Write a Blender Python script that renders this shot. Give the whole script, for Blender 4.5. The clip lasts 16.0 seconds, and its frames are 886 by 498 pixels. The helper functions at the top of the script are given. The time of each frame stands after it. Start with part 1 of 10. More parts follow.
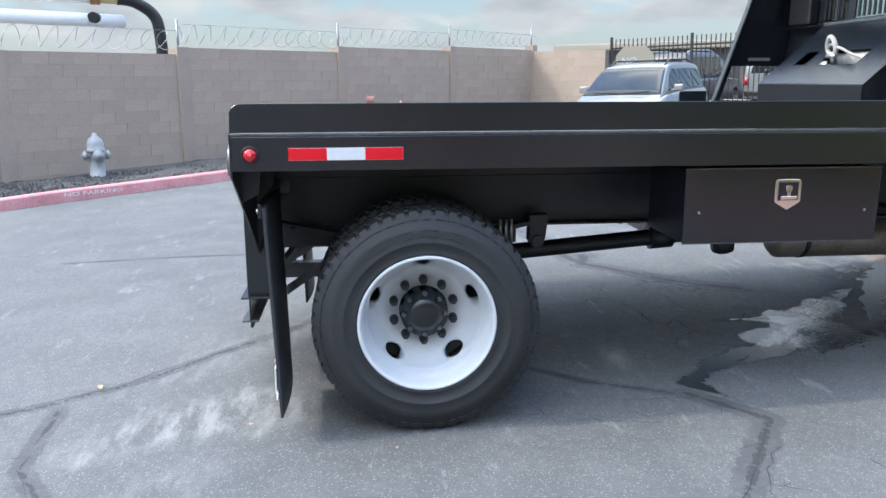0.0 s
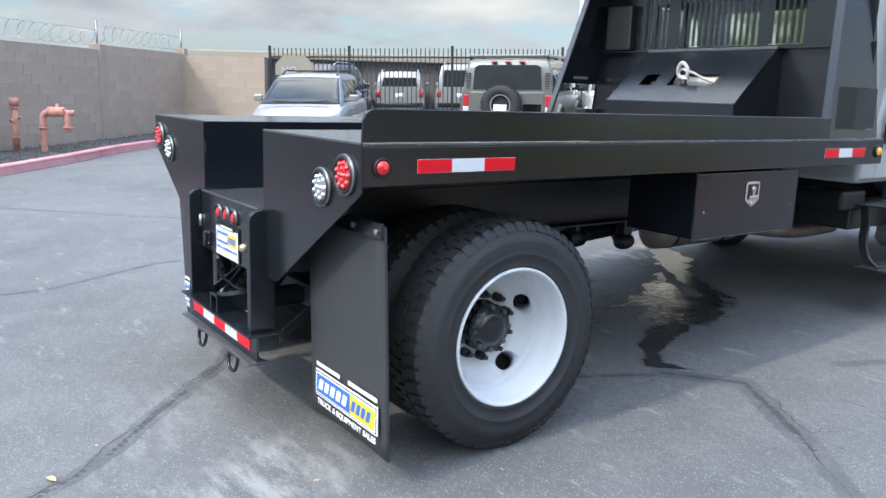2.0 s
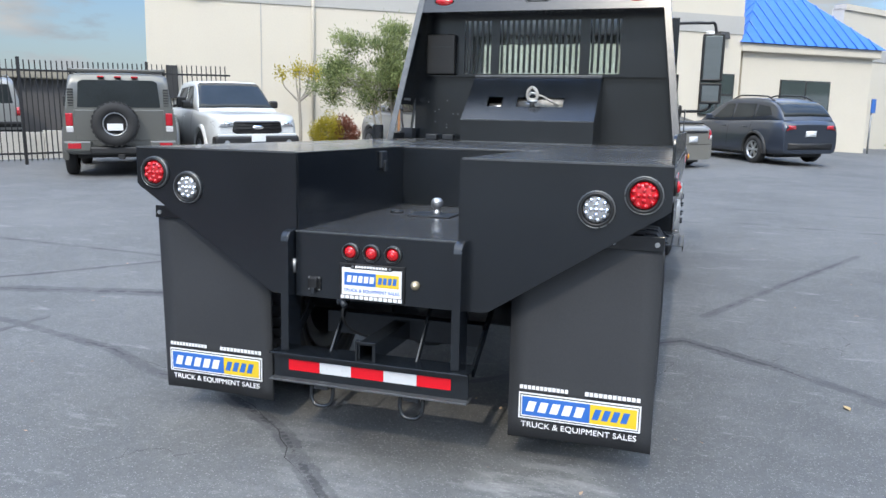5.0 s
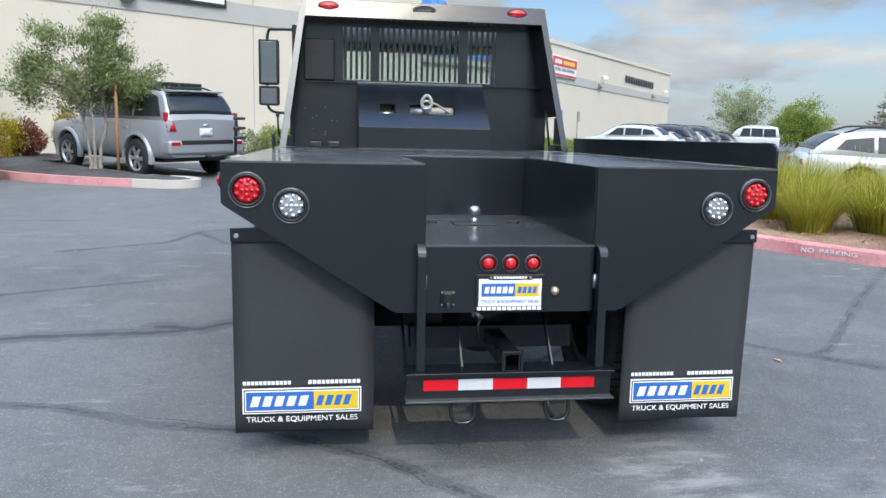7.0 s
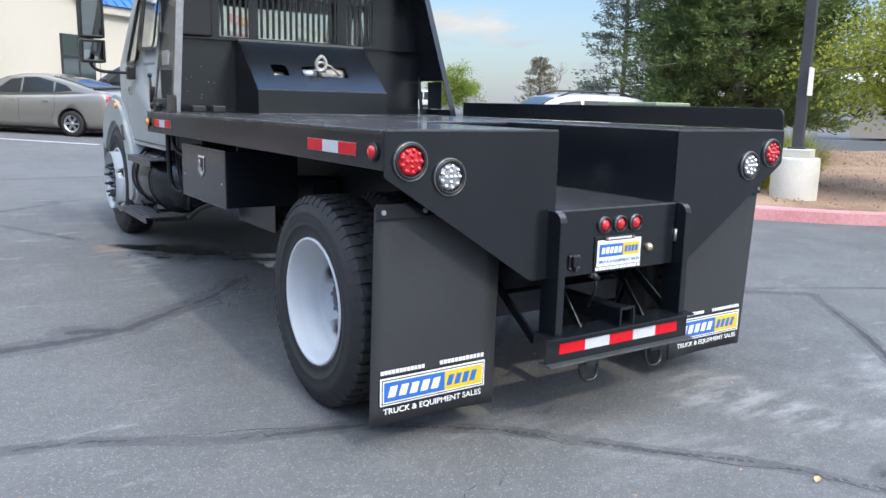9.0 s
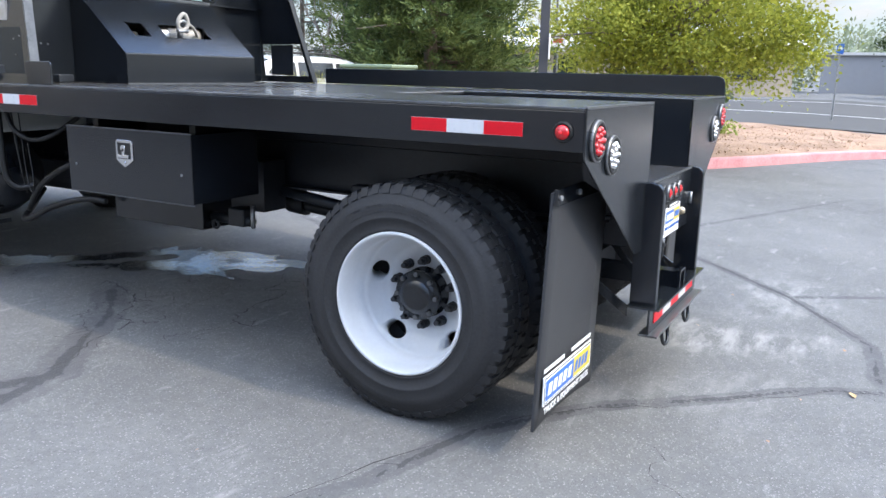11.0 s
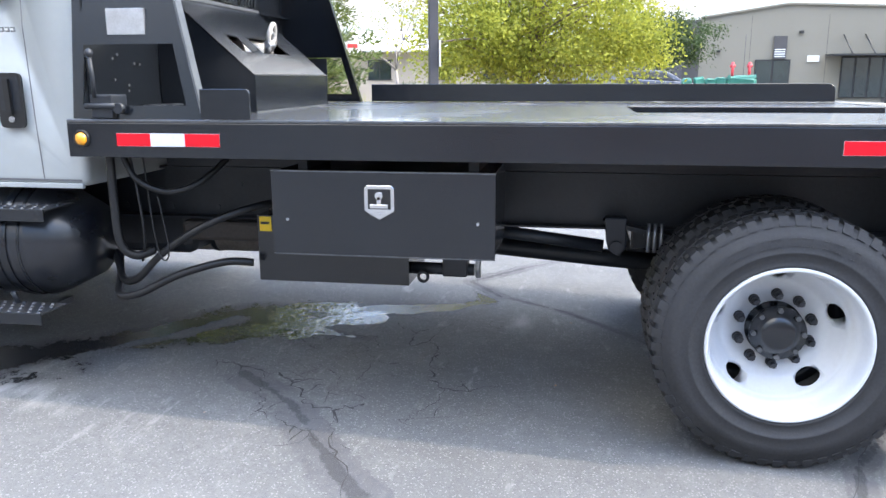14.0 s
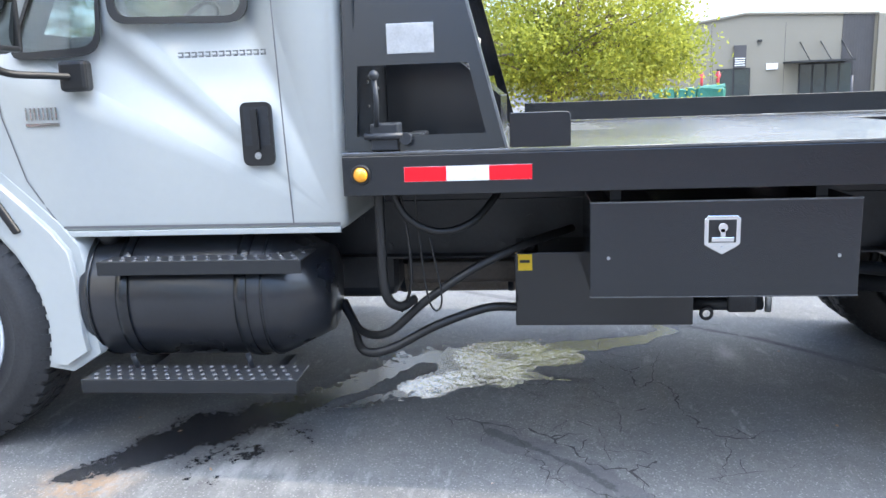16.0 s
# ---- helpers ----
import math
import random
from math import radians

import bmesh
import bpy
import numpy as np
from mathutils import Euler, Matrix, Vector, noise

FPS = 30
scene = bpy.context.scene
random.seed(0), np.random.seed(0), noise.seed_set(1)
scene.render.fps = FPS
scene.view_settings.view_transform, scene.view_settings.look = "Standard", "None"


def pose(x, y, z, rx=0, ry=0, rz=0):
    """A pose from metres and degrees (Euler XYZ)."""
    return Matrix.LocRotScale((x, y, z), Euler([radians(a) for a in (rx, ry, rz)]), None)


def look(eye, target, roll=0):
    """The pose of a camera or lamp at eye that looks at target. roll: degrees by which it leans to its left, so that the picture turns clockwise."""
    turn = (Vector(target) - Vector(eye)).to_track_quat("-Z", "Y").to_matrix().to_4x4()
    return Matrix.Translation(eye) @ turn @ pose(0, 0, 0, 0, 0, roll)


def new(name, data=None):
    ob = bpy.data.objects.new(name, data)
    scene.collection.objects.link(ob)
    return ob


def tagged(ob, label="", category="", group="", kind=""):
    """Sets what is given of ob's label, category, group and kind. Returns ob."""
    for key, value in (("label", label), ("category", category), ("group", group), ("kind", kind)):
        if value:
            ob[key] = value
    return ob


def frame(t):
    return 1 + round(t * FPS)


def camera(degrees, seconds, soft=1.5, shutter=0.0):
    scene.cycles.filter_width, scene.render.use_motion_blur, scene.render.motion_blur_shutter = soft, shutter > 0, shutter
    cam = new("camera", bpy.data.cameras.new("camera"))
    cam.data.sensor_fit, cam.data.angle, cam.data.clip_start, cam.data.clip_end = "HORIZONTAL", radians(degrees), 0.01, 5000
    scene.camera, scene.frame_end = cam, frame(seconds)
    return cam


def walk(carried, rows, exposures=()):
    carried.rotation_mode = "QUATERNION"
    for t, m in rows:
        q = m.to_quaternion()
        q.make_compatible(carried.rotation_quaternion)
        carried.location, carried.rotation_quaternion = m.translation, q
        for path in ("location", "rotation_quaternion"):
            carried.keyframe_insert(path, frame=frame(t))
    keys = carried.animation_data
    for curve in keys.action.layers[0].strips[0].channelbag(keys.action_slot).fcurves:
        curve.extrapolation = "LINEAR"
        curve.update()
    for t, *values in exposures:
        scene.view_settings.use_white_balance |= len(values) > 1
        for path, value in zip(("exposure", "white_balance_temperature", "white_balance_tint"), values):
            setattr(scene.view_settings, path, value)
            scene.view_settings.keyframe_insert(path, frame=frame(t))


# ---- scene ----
cam = camera(59.3, 16.0)
PATH = [
    (0, (4.368, 0.516, 1.541), (2.425, 0.718, 1.113), -0.1),
    (0.5, (4.251, 0.011, 1.546), (2.348, 0.45, 1.117), 0.4),
    (1, (4.041, -0.469, 1.541), (2.21, 0.216, 1.121), 1.2),
    (1.5, (3.833, -0.935, 1.539), (2.108, -0.009, 1.13), 1.7),
    (2, (3.536, -1.322, 1.505), (1.946, -0.173, 1.114), 2.0),
    (2.5, (3.243, -1.701, 1.509), (1.809, -0.359, 1.132), 1.9),
    (3, (2.923, -2.073, 1.511), (1.656, -0.569, 1.144), 1.8),
    (3.5, (2.567, -2.373, 1.509), (1.458, -0.747, 1.152), 1.6),
    (4, (2.179, -2.699, 1.506), (1.242, -0.966, 1.16), 1.3),
    (4.2, (2.018, -2.789, 1.498), (1.145, -1.022, 1.156), 1.3),
    (6.3, (-0.065, -3.315, 1.454), (-0.108, -1.337, 1.162), 1.2),
    (6.5, (-0.274, -3.319, 1.469), (-0.218, -1.342, 1.175), 1.2),
    (7, (-0.772, -3.273, 1.453), (-0.488, -1.315, 1.163), 1.2),
    (7.5, (-1.274, -3.209, 1.455), (-0.773, -1.295, 1.156), 1.2),
    (8, (-1.737, -3.045, 1.416), (-1.035, -1.198, 1.108), 1.2),
    (8.5, (-2.183, -2.805, 1.42), (-1.286, -1.05, 1.087), 1.3),
    (9, (-2.62, -2.506, 1.426), (-1.53, -0.868, 1.061), 1.3),
    (9.5, (-2.999, -2.085, 1.429), (-1.723, -0.595, 1.039), 1.2),
    (10, (-3.351, -1.685, 1.438), (-1.906, -0.365, 1.023), 0.9),
    (10.2, (-3.464, -1.528, 1.441), (-1.959, -0.28, 1.02), 0.9),
    (12.3, (-3.9, 0.2, 1.426), (-2.044, 0.787, 0.964), 1.5),
    (12.5, (-3.931, 0.368, 1.429), (-2.064, 0.919, 0.967), 1.4),
    (13, (-3.996, 0.767, 1.432), (-2.106, 1.234, 0.973), 1.0),
    (13.5, (-4.039, 1.186, 1.462), (-2.13, 1.58, 1.016), 0.4),
    (14, (-4.094, 1.586, 1.487), (-2.168, 1.916, 1.058), -0.2),
    (14.5, (-4.074, 1.996, 1.479), (-2.135, 2.268, 1.07), -0.8),
    (15, (-4.027, 2.373, 1.495), (-2.08, 2.605, 1.102), -1.4),
    (15.5, (-3.982, 2.713, 1.518), (-2.031, 2.92, 1.13), -1.7),
    (16, (-3.874, 2.981, 1.513), (-1.924, 3.198, 1.127), -2.1),
]
walk(cam, [(t, look(eye, target, roll)) for t, eye, target, roll in PATH],
     exposures=[(0, 0.56, 7500, 8), (2.5, 0.44, 7480, 8), (4, 0.22, 7430, 8), (6.5, -0.02, 7430, 8), (9, 0.18, 7530, 9), (10, 0.40, 7650, 10), (12.5, 0.92, 7800, 11), (14.5, 1.35, 7900, 12), (16, 1.37, 7700, 10)])

# ---- daylight ----
SUN_DIR = Vector((-0.018, 1.0, -0.90)).normalized()
world = bpy.data.worlds.new("sky")
scene.world = world
world.use_nodes = True
wn, wl = world.node_tree.nodes, world.node_tree.links
wn.clear()
w_out = wn.new("ShaderNodeOutputWorld")
w_bg = wn.new("ShaderNodeBackground")
w_sky = wn.new("ShaderNodeTexSky")
w_sky.sky_type = "NISHITA"
w_sky.sun_disc = False
w_sky.sun_elevation = math.asin(-SUN_DIR.z)
w_sky.sun_rotation = math.atan2(-SUN_DIR.x, -SUN_DIR.y)
w_sky.air_density, w_sky.dust_density, w_sky.ozone_density = 1.0, 1.2, 1.0
w_tc = wn.new("ShaderNodeTexCoord")
w_sep = wn.new("ShaderNodeSeparateXYZ")
wl.new(w_tc.outputs["Generated"], w_sep.inputs[0])
w_h = wn.new("ShaderNodeMath"); w_h.operation = "ADD"; w_h.inputs[1].default_value = 0.24
wl.new(w_sep.outputs["Z"], w_h.inputs[0])
w_m = wn.new("ShaderNodeMath"); w_m.operation = "MAXIMUM"; w_m.inputs[1].default_value = 0.05
wl.new(w_h.outputs[0], w_m.inputs[0])
w_px = wn.new("ShaderNodeMath"); w_px.operation = "DIVIDE"
w_py = wn.new("ShaderNodeMath"); w_py.operation = "DIVIDE"
wl.new(w_sep.outputs["X"], w_px.inputs[0]); wl.new(w_m.outputs[0], w_px.inputs[1])
wl.new(w_sep.outputs["Y"], w_py.inputs[0]); wl.new(w_m.outputs[0], w_py.inputs[1])
w_cmb = wn.new("ShaderNodeCombineXYZ")
wl.new(w_px.outputs[0], w_cmb.inputs[0]); wl.new(w_py.outputs[0], w_cmb.inputs[1])
w_noise = wn.new("ShaderNodeTexNoise")
w_noise.inputs["Scale"].default_value = 1.15
w_noise.inputs["Detail"].default_value = 8
w_noise.inputs["Roughness"].default_value = 0.56
wl.new(w_cmb.outputs[0], w_noise.inputs["Vector"])
w_ramp = wn.new("ShaderNodeValToRGB")
w_ramp.color_ramp.elements[0].position = 0.475
w_ramp.color_ramp.elements[1].position = 0.555
wl.new(w_noise.outputs["Fac"], w_ramp.inputs[0])
w_shade = wn.new("ShaderNodeTexNoise")
w_shade.inputs["Scale"].default_value = 1.9
w_shade.inputs["Detail"].default_value = 6
wl.new(w_cmb.outputs[0], w_shade.inputs["Vector"])
w_cloud = wn.new("ShaderNodeValToRGB")
w_cloud.color_ramp.elements[0].position = 0.36
w_cloud.color_ramp.elements[0].color = (2.25, 2.65, 3.4, 1)
w_cloud.color_ramp.elements[1].position = 0.74
w_cloud.color_ramp.elements[1].color = (5.0, 5.5, 6.1, 1)
wl.new(w_shade.outputs["Fac"], w_cloud.inputs[0])
w_mix = wn.new("ShaderNodeMix"); w_mix.data_type = "RGBA"
wl.new(w_ramp.outputs["Color"], w_mix.inputs["Factor"])
w_blue = wn.new("ShaderNodeVectorMath"); w_blue.operation = "MULTIPLY"
w_blue.inputs[1].default_value = (0.66, 0.82, 1.04)
wl.new(w_sky.outputs[0], w_blue.inputs[0])
wl.new(w_blue.outputs[0], w_mix.inputs["A"])
wl.new(w_cloud.outputs[0], w_mix.inputs["B"])
# pale haze low down; unseen sky overhead boosted as added fill light
w_hz = wn.new("ShaderNodeMapRange")
w_hz.inputs["From Min"].default_value, w_hz.inputs["From Max"].default_value = 0.0, 0.14
w_hz.inputs["To Min"].default_value, w_hz.inputs["To Max"].default_value = 0.75, 0.0
wl.new(w_sep.outputs["Z"], w_hz.inputs[0])
w_mix2 = wn.new("ShaderNodeMix"); w_mix2.data_type = "RGBA"
wl.new(w_hz.outputs[0], w_mix2.inputs["Factor"])
wl.new(w_mix.outputs["Result"], w_mix2.inputs["A"])
w_mix2.inputs["B"].default_value = (2.7, 3.2, 4.1, 1)
w_zenith_fill = wn.new("ShaderNodeMapRange")
w_zenith_fill.inputs["From Min"].default_value, w_zenith_fill.inputs["From Max"].default_value = 0.25, 1.0
w_zenith_fill.inputs["To Min"].default_value, w_zenith_fill.inputs["To Max"].default_value = 1.0, 7.6
wl.new(w_sep.outputs["Z"], w_zenith_fill.inputs[0])
w_scale = wn.new("ShaderNodeVectorMath"); w_scale.operation = "SCALE"
# the overcast is brighter towards +x, which also fills the truck's right side
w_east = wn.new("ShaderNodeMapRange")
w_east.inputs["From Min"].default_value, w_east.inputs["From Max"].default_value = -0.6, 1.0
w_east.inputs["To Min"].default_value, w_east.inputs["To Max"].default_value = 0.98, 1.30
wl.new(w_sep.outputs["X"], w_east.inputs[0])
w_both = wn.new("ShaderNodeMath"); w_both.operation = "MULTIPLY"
wl.new(w_zenith_fill.outputs[0], w_both.inputs[0]); wl.new(w_east.outputs[0], w_both.inputs[1])
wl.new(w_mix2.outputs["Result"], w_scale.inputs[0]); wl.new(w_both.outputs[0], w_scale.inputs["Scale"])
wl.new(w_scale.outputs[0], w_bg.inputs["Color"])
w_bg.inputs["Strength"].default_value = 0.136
wl.new(w_bg.outputs[0], w_out.inputs[0])

sun = new("sun", bpy.data.lights.new("sun", "SUN"))
sun.data.energy = 1.66
sun.data.angle = radians(0.6)
sun.data.color = (1.0, 0.955, 0.89)
sun.matrix_world = look((0, -10, 9), Vector((0, -10, 9)) + SUN_DIR)


# ---- materials ----
def material(name, base, rough=0.5, metal=0.0, var=0.15, scale=3.0, fine=60.0, bump=0.0, bump_scale=None, spec=0.5,
             rough_var=0.1, coat=0.0, tint=None, random=0.0):
    """A surface with two scales of uneven colour, uneven gloss and fine relief."""
    m = bpy.data.materials.new(name)
    m.use_nodes = True
    nt = m.node_tree
    n, l = nt.nodes, nt.links
    b = n["Principled BSDF"]
    b.inputs["Metallic"].default_value = metal
    b.inputs["Specular IOR Level"].default_value = spec
    b.inputs["Coat Weight"].default_value = coat
    b.inputs["Coat Roughness"].default_value = 0.06
    tc = n.new("ShaderNodeTexCoord")
    big = n.new("ShaderNodeTexNoise")
    big.inputs["Scale"].default_value = scale
    big.inputs["Detail"].default_value = 5
    small = n.new("ShaderNodeTexNoise")
    small.inputs["Scale"].default_value = fine
    small.inputs["Detail"].default_value = 3
    l.new(tc.outputs["Object"], big.inputs["Vector"])
    l.new(tc.outputs["Object"], small.inputs["Vector"])
    add = n.new("ShaderNodeMath"); add.operation = "MULTIPLY_ADD"
    add.inputs[1].default_value = 0.45
    l.new(small.outputs["Fac"], add.inputs[0])
    half = n.new("ShaderNodeMath"); half.operation = "MULTIPLY"; half.inputs[1].default_value = 0.55
    l.new(big.outputs["Fac"], half.inputs[0])
    l.new(half.outputs[0], add.inputs[2])
    ramp = n.new("ShaderNodeValToRGB")
    ramp.color_ramp.elements[0].position, ramp.color_ramp.elements[1].position = 0.3, 0.7
    lo = [c * (1 - var) for c in base]
    hi = [min(1, c * (1 + var)) for c in base] if tint is None else tint
    ramp.color_ramp.elements[0].color, ramp.color_ramp.elements[1].color = (*lo, 1), (*hi, 1)
    l.new(add.outputs[0], ramp.inputs[0])
    colour = ramp.outputs[0]
    if random:
        info = n.new("ShaderNodeObjectInfo")
        geo = n.new("ShaderNodeNewGeometry")
        mixr = n.new("ShaderNodeMath"); mixr.operation = "ADD"
        l.new(info.outputs["Random"], mixr.inputs[0]); l.new(geo.outputs["Random Per Island"], mixr.inputs[1])
        frac = n.new("ShaderNodeMath"); frac.operation = "FRACT"
        l.new(mixr.outputs[0], frac.inputs[0])
        mr = n.new("ShaderNodeMapRange")
        mr.inputs["To Min"].default_value, mr.inputs["To Max"].default_value = 1 - random, 1 + random
        l.new(frac.outputs[0], mr.inputs[0])
        mul = n.new("ShaderNodeVectorMath"); mul.operation = "SCALE"
        l.new(colour, mul.inputs[0]); l.new(mr.outputs[0], mul.inputs["Scale"])
        colour = mul.outputs[0]
    l.new(colour, b.inputs["Base Color"])
    rr = n.new("ShaderNodeMapRange")
    rr.inputs["To Min"].default_value, rr.inputs["To Max"].default_value = max(0.02, rough - rough_var), min(1, rough + rough_var)
    l.new(big.outputs["Fac"], rr.inputs[0])
    l.new(rr.outputs[0], b.inputs["Roughness"])
    if bump:
        bn = n.new("ShaderNodeBump")
        bn.inputs["Strength"].default_value = 1.0
        bn.inputs["Distance"].default_value = bump
        src = small
        if bump_scale:
            src = n.new("ShaderNodeTexNoise")
            src.inputs["Scale"].default_value = bump_scale
            src.inputs["Detail"].default_value = 4
            l.new(tc.outputs["Object"], src.inputs["Vector"])
        l.new(src.outputs["Fac"], bn.inputs["Height"])
        l.new(bn.outputs[0], b.inputs["Normal"])
    return m


def glass(name, colour, alpha_mix=0.25, rough=0.03):
    """Tinted pane: mirror-like skin over a dark see-through body."""
    m = bpy.data.materials.new(name)
    m.use_nodes = True
    n, l = m.node_tree.nodes, m.node_tree.links
    b = n["Principled BSDF"]
    b.inputs["Base Color"].default_value = (*colour, 1)
    b.inputs["Roughness"].default_value = rough
    b.inputs["Transmission Weight"].default_value = alpha_mix
    b.inputs["IOR"].default_value = 1.5
    return m


def glow(name, colour, strength, base):
    m = bpy.data.materials.new(name)
    m.use_nodes = True
    b = m.node_tree.nodes["Principled BSDF"]
    b.inputs["Base Color"].default_value = (*base, 1)
    b.inputs["Roughness"].default_value = 0.15
    b.inputs["Emission Color"].default_value = (*colour, 1)
    b.inputs["Emission Strength"].default_value = strength
    return m


BLACK = material("black_paint", (0.0080, 0.0103, 0.0136), 0.21, var=0.3, scale=2.2, fine=90, bump=0.0004, bump_scale=160, rough_var=0.08, spec=0.66)
# worn edges; on the left headboard flange it stands for sun glint
BLACK_EDGE = material("worn_and_glint_edge", (0.10, 0.105, 0.11), 0.35, metal=0.4, var=0.35, scale=14, fine=80)
DECK = material("black_deck_coating", (0.060, 0.061, 0.063), 0.25, var=0.35, scale=1.6, fine=40, bump=0.0005, bump_scale=90, rough_var=0.1, spec=0.9, coat=0.35)
CHASSIS = material("dusty_black_steel", (0.0135, 0.0165, 0.0215), 0.42, var=0.4, scale=5, fine=50, bump=0.001, bump_scale=60, spec=0.5)
FLAP = material("black_rubber_flap", (0.034, 0.036, 0.040), 0.55, var=0.15, scale=4, fine=120, bump=0.0004, bump_scale=200)
RUBBER = material("black_tyre_rubber", (0.019, 0.020, 0.022), 0.66, var=0.3, scale=6, fine=90, bump=0.0008, bump_scale=140, tint=(0.032, 0.033, 0.036))
WHITE_RIM = material("white_wheel_paint", (0.58, 0.60, 0.62), 0.45, var=0.05, scale=8, fine=60, rough_var=0.06)
WHITE_CAB = material("white_cab_paint", (0.36, 0.38, 0.372), 0.42, var=0.03, scale=1.2, fine=30, coat=0.15, rough_var=0.05)
LAMP_BEZEL = material("dull_lamp_bezel", (0.22, 0.225, 0.23), 0.3, metal=0.7, var=0.2, scale=40)
STEEL = material("bare_galvanised_steel", (0.42, 0.43, 0.44), 0.42, metal=0.9, var=0.3, scale=12, fine=90)
CHROME = material("polished_chrome", (0.72, 0.73, 0.75), 0.14, metal=1.0, var=0.08, scale=9, fine=60, rough_var=0.05)
ALUM = material("brushed_aluminium", (0.55, 0.56, 0.58), 0.38, metal=0.9, var=0.15, scale=20, fine=120)
EXHAUST = material("rusty_exhaust_steel", (0.28, 0.24, 0.21), 0.55, metal=0.6, var=0.35, scale=7, fine=70, tint=(0.42, 0.37, 0.32))
ROPE = material("grey_winch_rope", (0.38, 0.36, 0.33), 0.8, var=0.25, scale=30, fine=150, bump=0.002)
RUST = material("rusty_steel", (0.30, 0.15, 0.07), 0.8, var=0.4, scale=20, fine=100)
TAPE_RED = material("red_reflective_tape", (0.72, 0.008, 0.02), 0.4, var=0.06, scale=40, fine=300, coat=0.05, spec=0.3)
TAPE_WHITE = material("white_reflective_tape", (0.64, 0.66, 0.69), 0.3, var=0.06, scale=40, fine=300, coat=0.3)
LAMP_RED = material("red_lamp_lens", (0.52, 0.004, 0.01), 0.12, var=0.2, scale=60, fine=200, coat=0.8)
LAMP_RED_CORE = glow("lit_red_lamp_core", (1.0, 0.03, 0.03), 0.16, (0.75, 0.03, 0.04))
LAMP_AMBER = material("amber_lamp_lens", (0.85, 0.33, 0.02), 0.12, var=0.15, scale=60, fine=200, coat=0.8)
LAMP_CLEAR = material("clear_lamp_lens", (0.27, 0.28, 0.29), 0.22, metal=0.2, var=0.3, scale=50, fine=160, coat=0.6)
PLASTIC = material("black_plastic", (0.0085, 0.009, 0.010), 0.45, var=0.2, scale=10, fine=150, bump=0.0004)
LOGO_BLUE = material("blue_decal", (0.02, 0.13, 0.46), 0.4, var=0.04, scale=8)
LOGO_GOLD = material("yellow_decal", (0.72, 0.50, 0.03), 0.4, var=0.04, scale=8)
DECAL_WHITE = material("white_decal", (0.82, 0.83, 0.84), 0.45, var=0.03, scale=8)
DECAL_GREY = material("grey_decal", (0.35, 0.40, 0.50), 0.45, var=0.05, scale=8)
STICKER = material("yellow_warning_sticker", (0.85, 0.55, 0.02), 0.4, var=0.05)
# base darkened in place of the dark surroundings the mirrors should reflect
MIRROR = material("mirror_glass", (0.40, 0.44, 0.43), 0.02, metal=1.0, var=0.01, rough_var=0.01)
CAB_GLASS = glass("cab_window_glass", (0.80, 0.88, 0.86), 0.96)
CAR_GLASS = material("tinted_car_glass", (0.024, 0.029, 0.031), 0.05, var=0.3, scale=1.5, spec=0.34, rough_var=0.02)
BLDG_GLASS = material("dark_building_glass", (0.02, 0.035, 0.035), 0.06, var=0.3, scale=0.8, coat=1.0, rough_var=0.03)
SEAT = material("grey_cab_trim", (0.16, 0.17, 0.17), 0.8, var=0.2)


# ---- mesh tools ----
def quad_box(bm, x0, x1, y0, y1, z0, z1):
    v = [bm.verts.new((x, y, z)) for z in (z0, z1) for y in (y0, y1) for x in (x0, x1)]
    for f in ((0, 2, 3, 1), (4, 5, 7, 6), (0, 1, 5, 4), (2, 6, 7, 3), (0, 4, 6, 2), (1, 3, 7, 5)):
        bm.faces.new([v[i] for i in f])
    return v


def box(x0, x1, y0, y1, z0, z1, bevel=0.0, seg=2):
    bm = bmesh.new()
    quad_box(bm, min(x0, x1), max(x0, x1), min(y0, y1), max(y0, y1), min(z0, z1), max(z0, z1))
    if bevel:
        bmesh.ops.bevel(bm, geom=bm.edges[:], offset=bevel, segments=seg, affect="EDGES", profile=0.5)
    return bm


def prism_into(bm, pts, axis, a, b):
    """Polygon pts in the two other axes (in xyz order), drawn out along axis from a to b."""
    def put(p, q):
        return {"x": (q, p[0], p[1]), "y": (p[0], q, p[1]), "z": (p[0], p[1], q)}[axis]
    lo = [bm.verts.new(put(p, a)) for p in pts]
    hi = [bm.verts.new(put(p, b)) for p in pts]
    bm.faces.new(lo[::-1]); bm.faces.new(hi)
    k = len(pts)
    for i in range(k):
        bm.faces.new((lo[i], lo[(i + 1) % k], hi[(i + 1) % k], hi[i]))


def prism(pts, axis, a, b, bevel=0.0, seg=2):
    bm = bmesh.new()
    prism_into(bm, pts, axis, a, b)
    bmesh.ops.recalc_face_normals(bm, faces=bm.faces[:])
    if bevel:
        bmesh.ops.bevel(bm, geom=bm.edges[:], offset=bevel, segments=seg, affect="EDGES", profile=0.5)
    return bm


